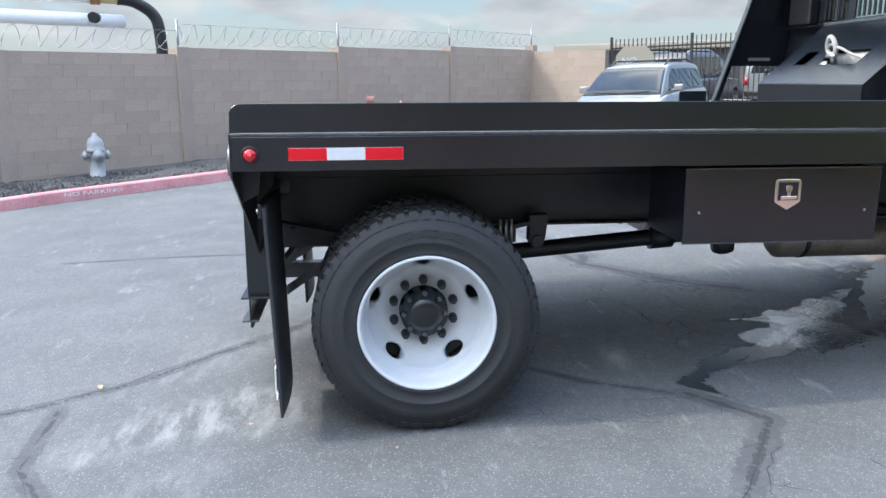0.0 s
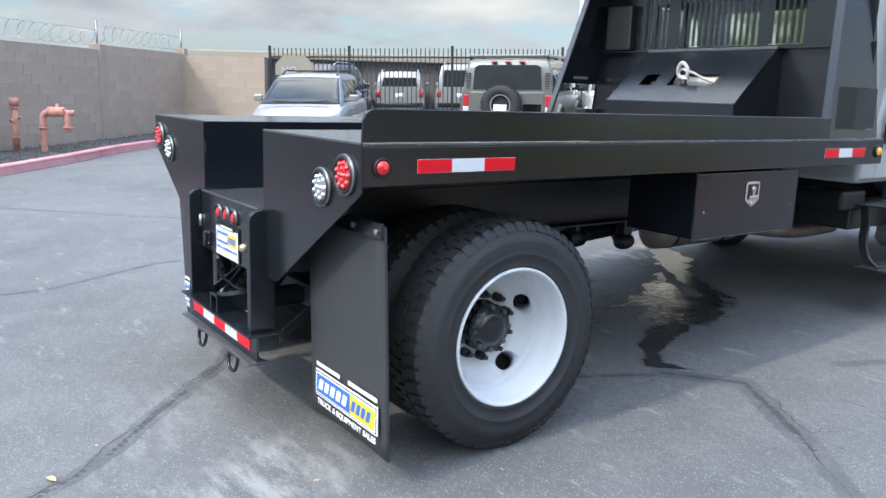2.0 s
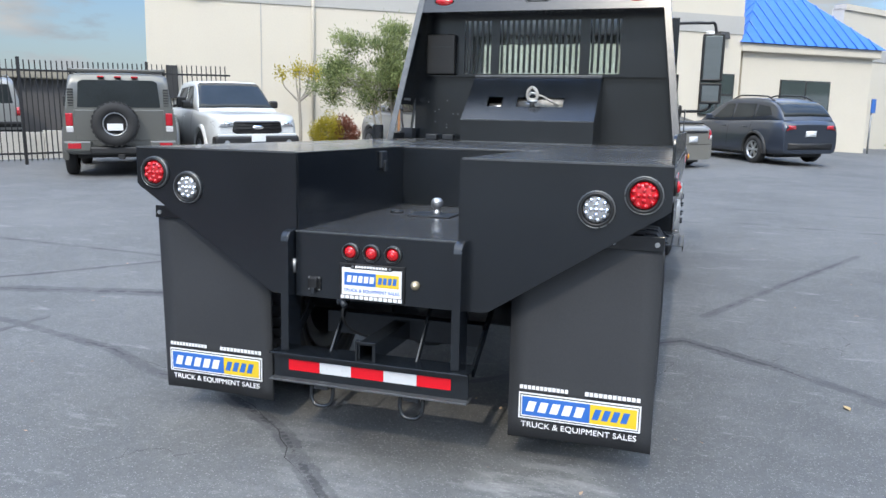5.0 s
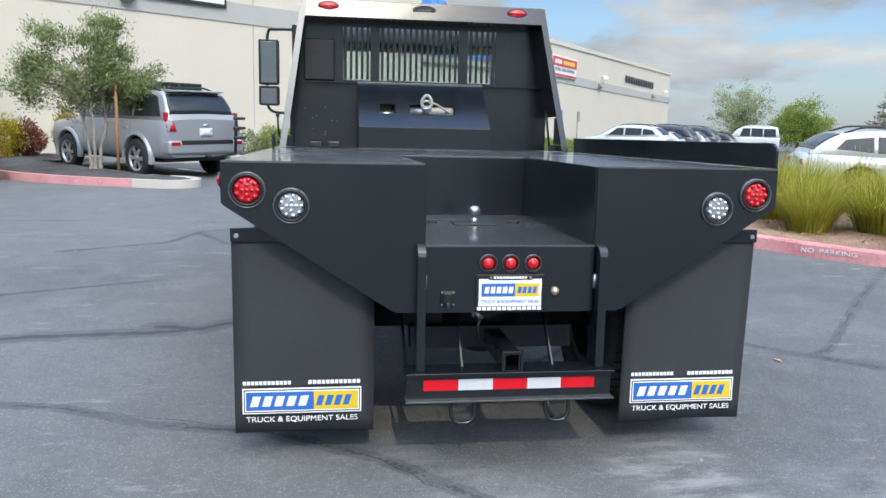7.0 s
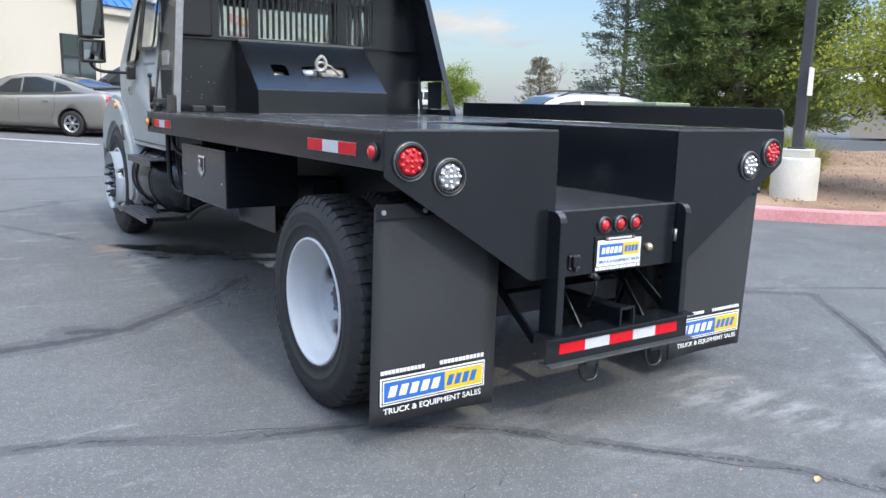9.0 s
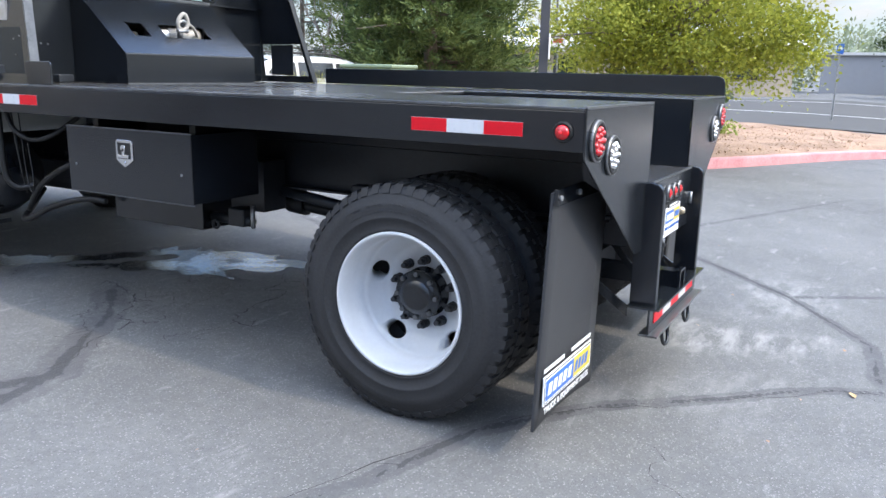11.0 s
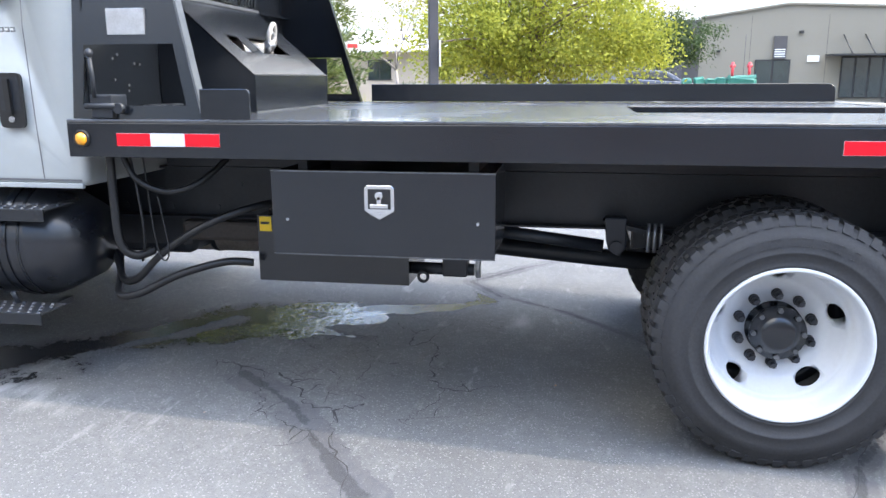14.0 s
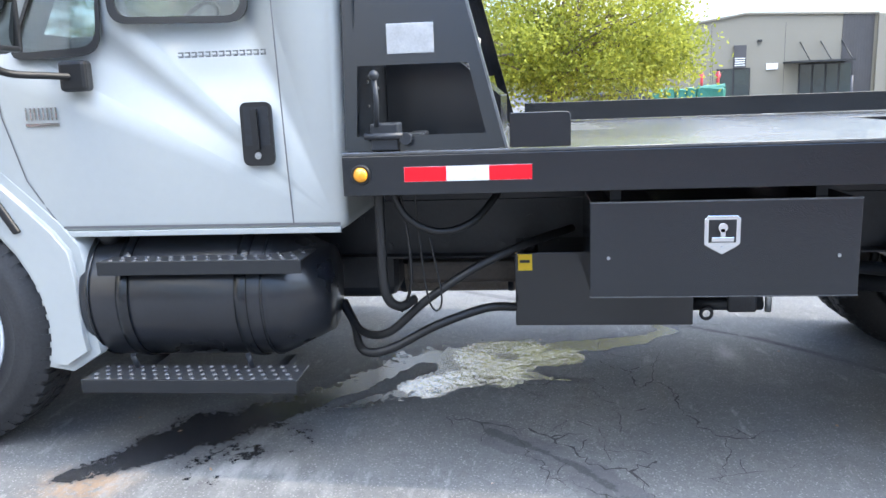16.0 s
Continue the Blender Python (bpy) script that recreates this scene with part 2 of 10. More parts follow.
def tube_into(bm, pts, r, seg=10, r_end=None, cap=True):
    pts = [Vector(p) for p in pts]
    rings, ref = [], None
    for i, p in enumerate(pts):
        d = (pts[min(i + 1, len(pts) - 1)] - pts[max(i - 1, 0)]).normalized()
        if ref is None:
            ref = d.orthogonal().normalized()
        ref = (ref - d * ref.dot(d)).normalized()
        side = d.cross(ref)
        rad = r if r_end is None else r + (r_end - r) * i / (len(pts) - 1)
        rings.append([bm.verts.new(p + rad * (math.cos(a) * ref + math.sin(a) * side))
                      for a in [2 * math.pi * k / seg for k in range(seg)]])
    for u, v in zip(rings, rings[1:]):
        for k in range(seg):
            f = bm.faces.new((u[k], u[(k + 1) % seg], v[(k + 1) % seg], v[k]))
            f.smooth = True
    if cap:
        bm.faces.new(rings[0][::-1]); bm.faces.new(rings[-1])


def tube(pts, r, seg=10, r_end=None):
    bm = bmesh.new()
    tube_into(bm, pts, r, seg, r_end)
    return bm


def curve(pts, n=8):
    """Points of a smooth line through pts."""
    pts = [Vector(p) for p in pts]
    out = []
    for i in range(len(pts) - 1):
        a, b, c, d = pts[max(i - 1, 0)], pts[i], pts[i + 1], pts[min(i + 2, len(pts) - 1)]
        for k in range(n):
            t = k / n
            out.append(0.5 * ((2 * b) + (c - a) * t + (2 * a - 5 * b + 4 * c - d) * t * t + (3 * b - a - 3 * c + d) * t ** 3))
    return out + [pts[-1]]


def lathe_into(bm, profile, axis="x", seg=48, centre=(0, 0, 0), closed=False, smooth=True):
    """profile of (radius, place on the axis)."""
    rings = []
    for r, q in profile:
        ring = []
        for k in range(seg):
            a = 2 * math.pi * k / seg
            u, v = r * math.cos(a), r * math.sin(a)
            p = {"x": (q, u, v), "y": (u, q, v), "z": (u, v, q)}[axis]
            ring.append(bm.verts.new(Vector(p) + Vector(centre)))
        rings.append(ring)
    pairs = list(zip(rings, rings[1:])) + ([(rings[-1], rings[0])] if closed else [])
    for u, v in pairs:
        for k in range(seg):
            f = bm.faces.new((u[k], u[(k + 1) % seg], v[(k + 1) % seg], v[k]))
            f.smooth = smooth
    return rings


def lathe(profile, axis="x", seg=48, centre=(0, 0, 0), closed=False, caps=False):
    bm = bmesh.new()
    rings = lathe_into(bm, profile, axis, seg, centre, closed)
    if caps:
        bm.faces.new(rings[0][::-1]); bm.faces.new(rings[-1])
    bmesh.ops.recalc_face_normals(bm, faces=bm.faces[:])
    return bm


def disc(c, r, depth, axis="y", seg=24, bevel=0.0):
    """A short cylinder from c along +axis by depth."""
    i = "xyz".index(axis)
    b = min(abs(depth) * 0.4, bevel) * (1 if depth > 0 else -1)
    prof = [(r, 0), (r, depth - b), (r - abs(b), depth)] if bevel else [(r, 0), (r, depth)]
    return lathe(prof, axis, seg, c, caps=True)


def ring(c, r0, r1, depth, axis="y", seg=28):
    return lathe([(r0, 0), (r0, depth * 0.8), (r0 + (r1 - r0) * 0.3, depth), (r1 - (r1 - r0) * 0.25, depth), (r1, depth * 0.6), (r1, 0)], axis, seg, c, closed=True)


def rounded(pts, r, n=5):
    """Polygon with filleted corners."""
    out = []
    for i, p in enumerate(pts):
        a, b, c = Vector(pts[i - 1]), Vector(p), Vector(pts[(i + 1) % len(pts)])
        q = min(r, (a - b).length * 0.45, (c - b).length * 0.45)
        u, v = b + (a - b).normalized() * q, b + (c - b).normalized() * q
        out += [tuple(u.lerp(b, t).lerp(b.lerp(v, t), t)) for t in [k / n for k in range(n + 1)]]
    return out


def merged(*bms):
    out = bmesh.new()
    for b in bms:
        me = bpy.data.meshes.new("tmp")
        b.to_mesh(me); b.free()
        out.from_mesh(me)
        bpy.data.meshes.remove(me)
    return out


def moved(bm, m):
    bmesh.ops.transform(bm, matrix=m, verts=bm.verts[:])
    return bm


def mesh_object(name, bm, mat, normals=True):
    if normals:
        bmesh.ops.recalc_face_normals(bm, faces=bm.faces[:])
    me = bpy.data.meshes.new(name)
    bm.to_mesh(me); bm.free()
    me.materials.append(mat)
    return new(name, me)


def part(name, bm, mat, parent, label=""):
    """One mesh under a thing or a part; bm lies in the parent's own coordinates."""
    ob = mesh_object(name, bm, mat)
    ob.parent = parent
    return tagged(ob, label)


def thing(name, label, category, m=None, group="", kind=""):
    ob = new(name)
    ob.empty_display_size = 0.2
    if m is not None:
        ob.matrix_world = m
    return tagged(ob, label, category, group, kind)


def arrays_object(name, verts, faces, mat, parent=None, smooth=False):
    me = bpy.data.meshes.new(name)
    me.from_pydata(verts, [], faces)
    if smooth:
        me.polygons.foreach_set("use_smooth", [True] * len(me.polygons))
    me.materials.append(mat)
    ob = new(name, me)
    if parent is not None:
        ob.parent = parent
    return ob


def lettering(text, size, depth=0.0015, spacing=1.0):
    """Mesh of a line of words in the built-in font, in the xz plane, facing -y, centred."""
    cu = bpy.data.curves.new("lettering", "FONT")
    cu.body, cu.size, cu.extrude, cu.align_x, cu.align_y = text, size, depth, "CENTER", "CENTER"
    cu.space_character = spacing
    ob = new("lettering", cu)
    bpy.context.view_layer.update()
    me = bpy.data.meshes.new_from_object(ob.evaluated_get(bpy.context.evaluated_depsgraph_get()))
    bm = bmesh.new()
    bm.from_mesh(me)
    bpy.data.objects.remove(ob); bpy.data.curves.remove(cu); bpy.data.meshes.remove(me)
    return moved(bm, pose(0, 0, 0, 90, 0, 0))


def ground_z(x, y):
    """The lot rises gently towards the building and levels out far away."""
    t = max(-22.0, min(48.0, y))
    return 0.035 * (t - 0.8) - min(max((x - 3) / 14, 0), 1) * min(max((y - 8) / 18, 0), 1) + 0.5 * min(max((x - 18) / 20, 0), 1) * min(max((10 - y) / 8, 0), 1)


def on_ground(x, y, yaw=0.0):
    """A pose on the lot, leaning with its slope."""
    return pose(x, y, ground_z(x, y), math.degrees(math.atan(0.035)), 0, 0) @ pose(0, 0, 0, 0, 0, yaw)


# ---- ground ----
def stain_masks(x, y):
    """Wear on the asphalt: (wet, sealed crack, pale patch, fine cracks, rust, standing water), each 0 to 1."""
    def seg(ax, ay, bx, by):
        dx, dy = bx - ax, by - ay
        t = np.clip(((x - ax) * dx + (y - ay) * dy) / (dx * dx + dy * dy), 0, 1)
        return np.hypot(x - ax - t * dx, y - ay - t * dy)
    n1 = 0.10 * np.sin(2.1 * x + 1.3 * y) + 0.07 * np.sin(4.7 * y - 2.9 * x) + 0.04 * np.sin(9.1 * x + 7.7 * y) + 0.03 * np.sin(17 * x - 13 * y)
    line = lambda pts: np.min([seg(*p, *q) for p, q in zip(pts, pts[1:])], axis=0)
    run = [(1.10, 2.27), (0.84, 2.12), (0.62, 2.36), (0.48, 2.75), (0.24, 3.10), (0.10, 3.42), (-0.24, 3.70), (-0.55, 4.08), (-0.86, 4.40), (-1.18, 4.64), (-1.36, 4.80)]
    half = [0.02, 0.03, 0.04, 0.06, 0.15, 0.30, 0.19, 0.15, 0.14, 0.10, 0.03]
    wet = np.zeros_like(x)
    for (p, q), (ra, rb) in zip(zip(run, run[1:]), zip(half, half[1:])):
        dx, dy = q[0] - p[0], q[1] - p[1]
        t = np.clip(((x - p[0]) * dx + (y - p[1]) * dy) / (dx * dx + dy * dy), 0, 1)
        d = np.hypot(x - p[0] - t * dx, y - p[1] - t * dy) + 0.35 * n1
        wet = np.maximum(wet, np.clip(1.35 - d / (ra + t * (rb - ra)), 0, 1))
    # thin films beside the run, and the dry ridge that splits it
    film = np.clip(1.3 - (line([(0.40, 3.25), (0.56, 2.80), (0.74, 2.40), (0.95, 2.06)]) + 0.5 * n1) / 0.17, 0, 1) * 0.16
    film = np.maximum(film, np.clip(1.3 - (line([(0.05, 3.30), (-0.05, 2.95), (-0.08, 2.70)]) + 0.4 * n1) / 0.07, 0, 1) * 0.75)
    film = np.maximum(film, np.clip(1.2 - (line([(-0.70, 4.02), (-0.98, 3.86), (-1.10, 4.30)]) + 0.6 * n1) / 0.10, 0, 1) * 0.5)
    film = np.maximum(film, np.clip(1.2 - np.hypot((x + 1.30) / 0.12, (y - 4.20) / 0.22) - 2.0 * n1, 0, 1) * 0.42)
    wet = np.maximum(wet, film)
    ridge = np.clip(1.3 - (line([(-0.68, 4.02), (-0.46, 3.88), (-0.26, 3.70), (0.06, 3.52)]) + 0.25 * n1) / 0.035, 0, 1)
    wet = wet * (1 - 0.85 * ridge)
    seal = [
        [(0.96, 2.06), (1.30, 2.30), (1.60, 2.10), (1.93, 1.87), (2.20, 1.65), (2.40, 1.47), (2.72, 1.20), (3.2, 0.9)],
        [(-0.73, 3.15), (-1.0, 2.81), (-1.41, 2.52), (-1.72, 2.29), (-2.0, 2.23), (-2.78, 2.17), (-4.5, 1.75)],
        [(-3.4, 1.15), (-2.14, 0.85), (-1.66, 0.60), (-1.07, 0.46), (-0.54, 0.12), (-0.06, -0.39), (0.21, -0.63), (0.36, -0.82), (0.55, -1.15), (0.75, -1.8), (0.8, -3.0)],
        [(5.2, 4.3), (3.9, 2.95), (2.66, 1.56), (2.45, 1.45)],
        [(2.27, 1.5), (3.12, 1.14), (4.14, 0.67), (7.5, -0.6)],
        [(3.18, 0.9), (2.6, 0.2), (2.0, -0.42), (1.2, -0.95), (0.6, -1.0)],
        [(1.45, 3.0), (1.62, 3.34), (2.11, 4.31), (3.0, 6.0)],
        [(-2.87, -2.2), (-2.87, -1.19), (-2.79, -0.4), (-3.2, 0.5), (-3.12, 1.3)],
        [(-8.5, -1.3), (-5.7, 0.96), (-4.3, 2.3), (-3.4, 3.4)],
        [(-3.6, 5.3), (-2.63, 5.84), (-2.36, 6.6), (-1.2, 7.4)], [(-2.36, 6.5), (-1.55, 5.1)],
        [(-6.5, 7.3), (-4.4, 7.5), (-1.2, 7.4), (2.0, 7.9), (5, 7.4)],
        [(-9, 4.2), (-6.0, 3.6), (-3.4, 3.4), (-2.3, 3.9)],
        [(0.2, 9.5), (0.9, 12.5), (0.4, 15.5)], [(-3.0, 9.4), (0.2, 9.5), (3.6, 9.2), (5.2, 9.0)],
        [(-1.99, 2.38), (-1.68, 2.30)], [(3.6, -2.8), (2.9, -1.6), (2.0, -0.42)],
        [(0.95, 2.0), (0.73, 1.63), (0.54, 1.44), (0.24, 1.14), (0.0, 0.95)],
    ]
    crack = np.zeros_like(x)
    for k, pts in enumerate(seal):
        wdt = (0.075, 0.125, 0.055, 0.05, 0.045, 0.06, 0.05, 0.045, 0.055, 0.07, 0.06, 0.06, 0.05, 0.06, 0.06, 0.14, 0.04, 0.035)[k]
        crack = np.maximum(crack, np.clip(1.0 - 0.5 * (line(pts) + 0.22 * n1 * (0.2 + wdt * 2)) / wdt, 0, 1))
    pale = np.clip(2.2 - 2.0 * np.hypot((x - 0.86 + 0.25 * (y + 0.3)) / 0.36, (y + 0.28) / 0.66) - 3.0 * n1, 0, 1)
    pale = np.maximum(pale, 0.5 * np.clip(1.3 - (line([(-0.5, 0.10), (0.05, -0.45), (0.45, -0.70)]) + 1.0 * n1 + 0.08) / 0.22, 0, 1))
    pale = np.maximum(pale, 0.6 * np.clip(1.2 - (line([(2.2, -0.5), (1.4, -0.3)]) + 1.4 * n1) / 0.3, 0, 1))
    pale = np.maximum(pale, 0.8 * np.clip(1.3 - (line([(-1.36, 4.62), (-1.14, 4.16), (-1.22, 3.72)]) + 0.9 * n1) / 0.20, 0, 1))
    pale = np.maximum(pale, 0.7 * np.clip(1.2 - (line([(-4.3, 4.8), (-4.75, 5.3), (-4.95, 6.1)]) + 1.2 * n1) / 0.22, 0, 1))
    pale = np.maximum(pale, 0.8 * np.clip(1.3 - np.hypot((x - 0.40) / 0.22, (y - 1.87) / 0.07) - 2 * n1, 0, 1))
    fine = np.clip(1.6 - np.hypot((x + 0.70) / 0.85, (y - 2.75) / 0.75), 0, 1)
    fine = np.maximum(fine, 0.7 * np.clip(1.4 - np.hypot((x - 0.15) / 0.6, (y - 2.25) / 0.5), 0, 1))
    rust = np.clip(1.4 - np.hypot((x + 1.36) / 0.16, (y - 4.66) / 0.18) - 3 * n1, 0, 1)
    pool = np.clip(1.5 - (line([(0.42, 3.00), (0.38, 3.24), (0.16, 3.25), (-0.08, 3.10)]) + 0.35 * n1) / 0.11, 0, 1)
    pool = np.maximum(pool, np.clip(1.4 - (line([(0.30, 2.80), (0.05, 3.15), (-0.24, 3.50)]) + 0.35 * n1) / 0.09, 0, 1))
    return wet, crack, pale, fine, rust, pool


def axis_steps(near, core, fine, mid=0.13):
    """Grid lines: fine inside core, wider inside near, sparse beyond."""
    far = [60, 75, 95, 120, 160, 220, 320, 500, 900]
    inner = np.concatenate([np.arange(near[0], core[0], mid), np.arange(core[0], core[1], fine), np.arange(core[1], near[1], mid)])
    body = np.concatenate([np.arange(-60, near[0], 1.5), inner, np.arange(near[1], 60, 1.5)])
    return np.concatenate([-np.array(far[::-1], float), body, np.array(far, float)])


gx, gy = axis_steps((-13, 8), (-4.6, 4.4), 0.03), axis_steps((-6, 19), (-3.2, 6.6), 0.03)
GX, GY = np.meshgrid(gx, gy)
GZ = 0.035 * (np.clip(GY, -22, 48) - 0.8) - np.clip((GX - 3) / 14, 0, 1) * np.clip((GY - 8) / 18, 0, 1) + 0.5 * np.clip((GX - 18) / 20, 0, 1) * np.clip((10 - GY) / 8, 0, 1)
ground_verts = np.stack([GX, GY, GZ], -1).reshape(-1, 3)
nx, ny = len(gx), len(gy)
idx = np.arange(nx * ny).reshape(ny, nx)
quads = np.stack([idx[:-1, :-1], idx[:-1, 1:], idx[1:, 1:], idx[1:, :-1]], -1).reshape(-1, 4)
me = bpy.data.meshes.new("ground")
me.vertices.add(len(ground_verts))
me.vertices.foreach_set("co", ground_verts.astype(np.float32).ravel())
me.loops.add(quads.size)
me.loops.foreach_set("vertex_index", quads.astype(np.int32).ravel())
me.polygons.add(len(quads))
me.polygons.foreach_set("loop_start", np.arange(0, quads.size, 4, dtype=np.int32))
me.polygons.foreach_set("use_smooth", np.ones(len(quads), dtype=bool))
me.update()
masks = stain_masks(GX.ravel(), GY.ravel())
att = me.attributes.new("wear", "FLOAT_COLOR", "POINT")
att.data.foreach_set("color", np.stack(masks[:4], -1).astype(np.float32).ravel())

me.attributes.new("rust", "FLOAT", "POINT").data.foreach_set("value", masks[4].astype(np.float32))
me.attributes.new("pool", "FLOAT", "POINT").data.foreach_set("value", masks[5].astype(np.float32))

asphalt = bpy.data.materials.new("weathered_asphalt")
asphalt.use_nodes = True
an, al = asphalt.node_tree.nodes, asphalt.node_tree.links
ab = an["Principled BSDF"]
a_at = an.new("ShaderNodeAttribute"); a_at.attribute_name = "wear"
a_sep = an.new("ShaderNodeSeparateColor")
al.new(a_at.outputs["Color"], a_sep.inputs[0])
a_tc = an.new("ShaderNodeTexCoord")


def a_noise(scale, detail=5, rough=0.6):
    t = an.new("ShaderNodeTexNoise")
    t.inputs["Scale"].default_value, t.inputs["Detail"].default_value, t.inputs["Roughness"].default_value = scale, detail, rough
    al.new(a_tc.outputs["Object"], t.inputs["Vector"])
    return t.outputs["Fac"]


def a_ramp(src, p0, c0, p1, c1):
    r = an.new("ShaderNodeValToRGB")
    r.color_ramp.elements[0].position, r.color_ramp.elements[0].color = p0, (*c0, 1)
    r.color_ramp.elements[1].position, r.color_ramp.elements[1].color = p1, (*c1, 1)
    al.new(src, r.inputs[0])
    return r.outputs[0]


def a_math(op, a, b):
    m = an.new("ShaderNodeMath"); m.operation = op
    for i, v in enumerate((a, b)):
        if isinstance(v, (int, float)):
            m.inputs[i].default_value = v
        else:
            al.new(v, m.inputs[i])
    return m.outputs[0]


def a_mix(fac, a, b):
    m = an.new("ShaderNodeMix"); m.data_type = "RGBA"
    al.new(fac, m.inputs["Factor"])
    for k, v in (("A", a), ("B", b)):
        if isinstance(v, tuple):
            m.inputs[k].default_value = (*v, 1)
        else:
            al.new(v, m.inputs[k])
    return m.outputs["Result"]


a_big, a_mid, a_small, a_grain = a_noise(0.35, 6), a_noise(2.2, 6), a_noise(22, 5, 0.7), a_noise(105, 4, 0.8)
col = a_ramp(a_big, 0.35, (0.108, 0.111, 0.112), 0.68, (0.154, 0.157, 0.157))
col = a_mix(a_ramp(a_mid, 0.46, (0, 0, 0), 0.78, (0.5, 0.5, 0.5)), col, (0.200, 0.203, 0.203))
a_cell = an.new("ShaderNodeTexVoronoi")
a_cell.inputs["Scale"].default_value = 120
al.new(a_tc.outputs["Object"], a_cell.inputs["Vector"])
a_csep = an.new("ShaderNodeSeparateColor")
al.new(a_cell.outputs["Color"], a_csep.inputs[0])
col = a_mix(a_ramp(a_small, 0.40, (0.3, 0.3, 0.3), 0.56, (0, 0, 0)), col, (0.092, 0.095, 0.099))
chips = a_math("MULTIPLY", a_ramp(a_csep.outputs["Red"], 0.72, (0, 0, 0), 0.90, (1, 1, 1)), a_ramp(a_cell.outputs["Distance"], 0.30, (1, 1, 1), 0.55, (0, 0, 0)))
col = a_mix(a_math("MULTIPLY", chips, 0.42), col, (0.40, 0.40, 0.39))
pits = a_ramp(a_grain, 0.36, (1, 1, 1), 0.47, (0, 0, 0))
col = a_mix(a_math("MULTIPLY", pits, 0.5), col, (0.065, 0.066, 0.07))
streak = an.new("ShaderNodeTexNoise")
streak.inputs["Scale"].default_value, streak.inputs["Detail"].default_value = 3.2, 8
streak.inputs["Roughness"].default_value = 0.68
a_map = an.new("ShaderNodeMapping")
a_map.inputs["Scale"].default_value = (0.8, 2.6, 1)
a_map.inputs["Rotation"].default_value = (0, 0, 0.5)
al.new(a_tc.outputs["Object"], a_map.inputs[0]); al.new(a_map.outputs[0], streak.inputs["Vector"])
pale_fac = a_math("MULTIPLY", a_ramp(streak.outputs["Fac"], 0.44, (0, 0, 0), 0.60, (1, 1, 1)), a_sep.outputs["Blue"])
col = a_mix(a_math("MULTIPLY", pale_fac, 0.6), col, (0.335, 0.337, 0.328))
a_rust = an.new("ShaderNodeAttribute"); a_rust.attribute_name = "rust"
col = a_mix(a_math("MULTIPLY", a_math("MULTIPLY", a_rust.outputs["Fac"], a_ramp(a_small, 0.38, (0, 0, 0), 0.55, (1, 1, 1))), 0.7), col, (0.24, 0.15, 0.085))
worn = a_ramp(streak.outputs["Fac"], 0.60, (0, 0, 0), 0.70, (0.5, 0.5, 0.5))
col = a_mix(worn, col, (0.30, 0.30, 0.298))
seal_edge = a_ramp(a_math("ADD", a_sep.outputs["Green"], a_math("MULTIPLY", a_math("SUBTRACT", a_noise(16, 5, 0.7), 0.5), 0.55)), 0.53, (0, 0, 0), 0.62, (1, 1, 1))
seam = a_ramp(a_math("ADD", a_sep.outputs["Green"], a_math("MULTIPLY", a_math("SUBTRACT", a_noise(9, 6, 0.7), 0.5), 0.42)), 0.88, (0, 0, 0), 0.92, (1, 1, 1))
seal_fac = a_math("MULTIPLY", seal_edge, a_ramp(a_noise(5, 5), 0.30, (0.12, 0.12, 0.12), 0.55, (0.85, 0.85, 0.85)))
col = a_mix(a_math("MULTIPLY", seal_fac, 0.80), col, (0.078, 0.080, 0.086))
col = a_mix(a_math("MULTIPLY", seam, 0.6), col, (0.035, 0.036, 0.04))
vor = an.new("ShaderNodeTexVoronoi"); vor.feature = "DISTANCE_TO_EDGE"
vor.inputs["Scale"].default_value = 4.2
a_warp = an.new("ShaderNodeVectorMath"); a_warp.operation = "ADD"
a_wn = an.new("ShaderNodeTexNoise"); a_wn.inputs["Scale"].default_value = 3.5; a_wn.inputs["Detail"].default_value = 6
al.new(a_tc.outputs["Object"], a_wn.inputs["Vector"])
a_ws = an.new("ShaderNodeVectorMath"); a_ws.operation = "SCALE"; a_ws.inputs["Scale"].default_value = 0.9
al.new(a_wn.outputs["Color"], a_ws.inputs[0])
al.new(a_tc.outputs["Object"], a_warp.inputs[0]); al.new(a_ws.outputs[0], a_warp.inputs[1])
al.new(a_warp.outputs[0], vor.inputs["Vector"])
hair = a_ramp(vor.outputs["Distance"], 0.010, (1, 1, 1), 0.030, (0, 0, 0))
gate = a_ramp(a_mid, 0.40, (0, 0, 0), 0.50, (1, 1, 1))
hair_fac = a_math("MULTIPLY", a_math("MULTIPLY", hair, gate), a_at.outputs["Alpha"])
col = a_mix(a_math("MULTIPLY", hair_fac, 0.18), col, (0.02, 0.02, 0.022))
a_lace = a_math("ADD", a_math("MULTIPLY", a_noise(8, 9, 0.8), 0.55), a_math("ADD", a_math("MULTIPLY", a_noise(30, 6, 0.75), 0.25), a_math("MULTIPLY", streak.outputs["Fac"], 0.2)))
wet_in = a_math("ADD", a_sep.outputs["Red"], a_math("MULTIPLY", a_math("SUBTRACT", a_lace, 0.5), 4.2))
wet_fac = a_math("MULTIPLY", a_ramp(wet_in, 0.50, (0, 0, 0), 0.62, (1, 1, 1)), a_ramp(a_sep.outputs["Red"], 0.02, (0, 0, 0), 0.16, (1, 1, 1)))
damp = a_ramp(a_math("ADD", a_sep.outputs["Red"], a_math("MULTIPLY", a_math("SUBTRACT", a_mid, 0.5), 0.6)), 0.15, (0, 0, 0), 0.6, (0.5, 0.5, 0.5))
a_pool = an.new("ShaderNodeAttribute"); a_pool.attribute_name = "pool"
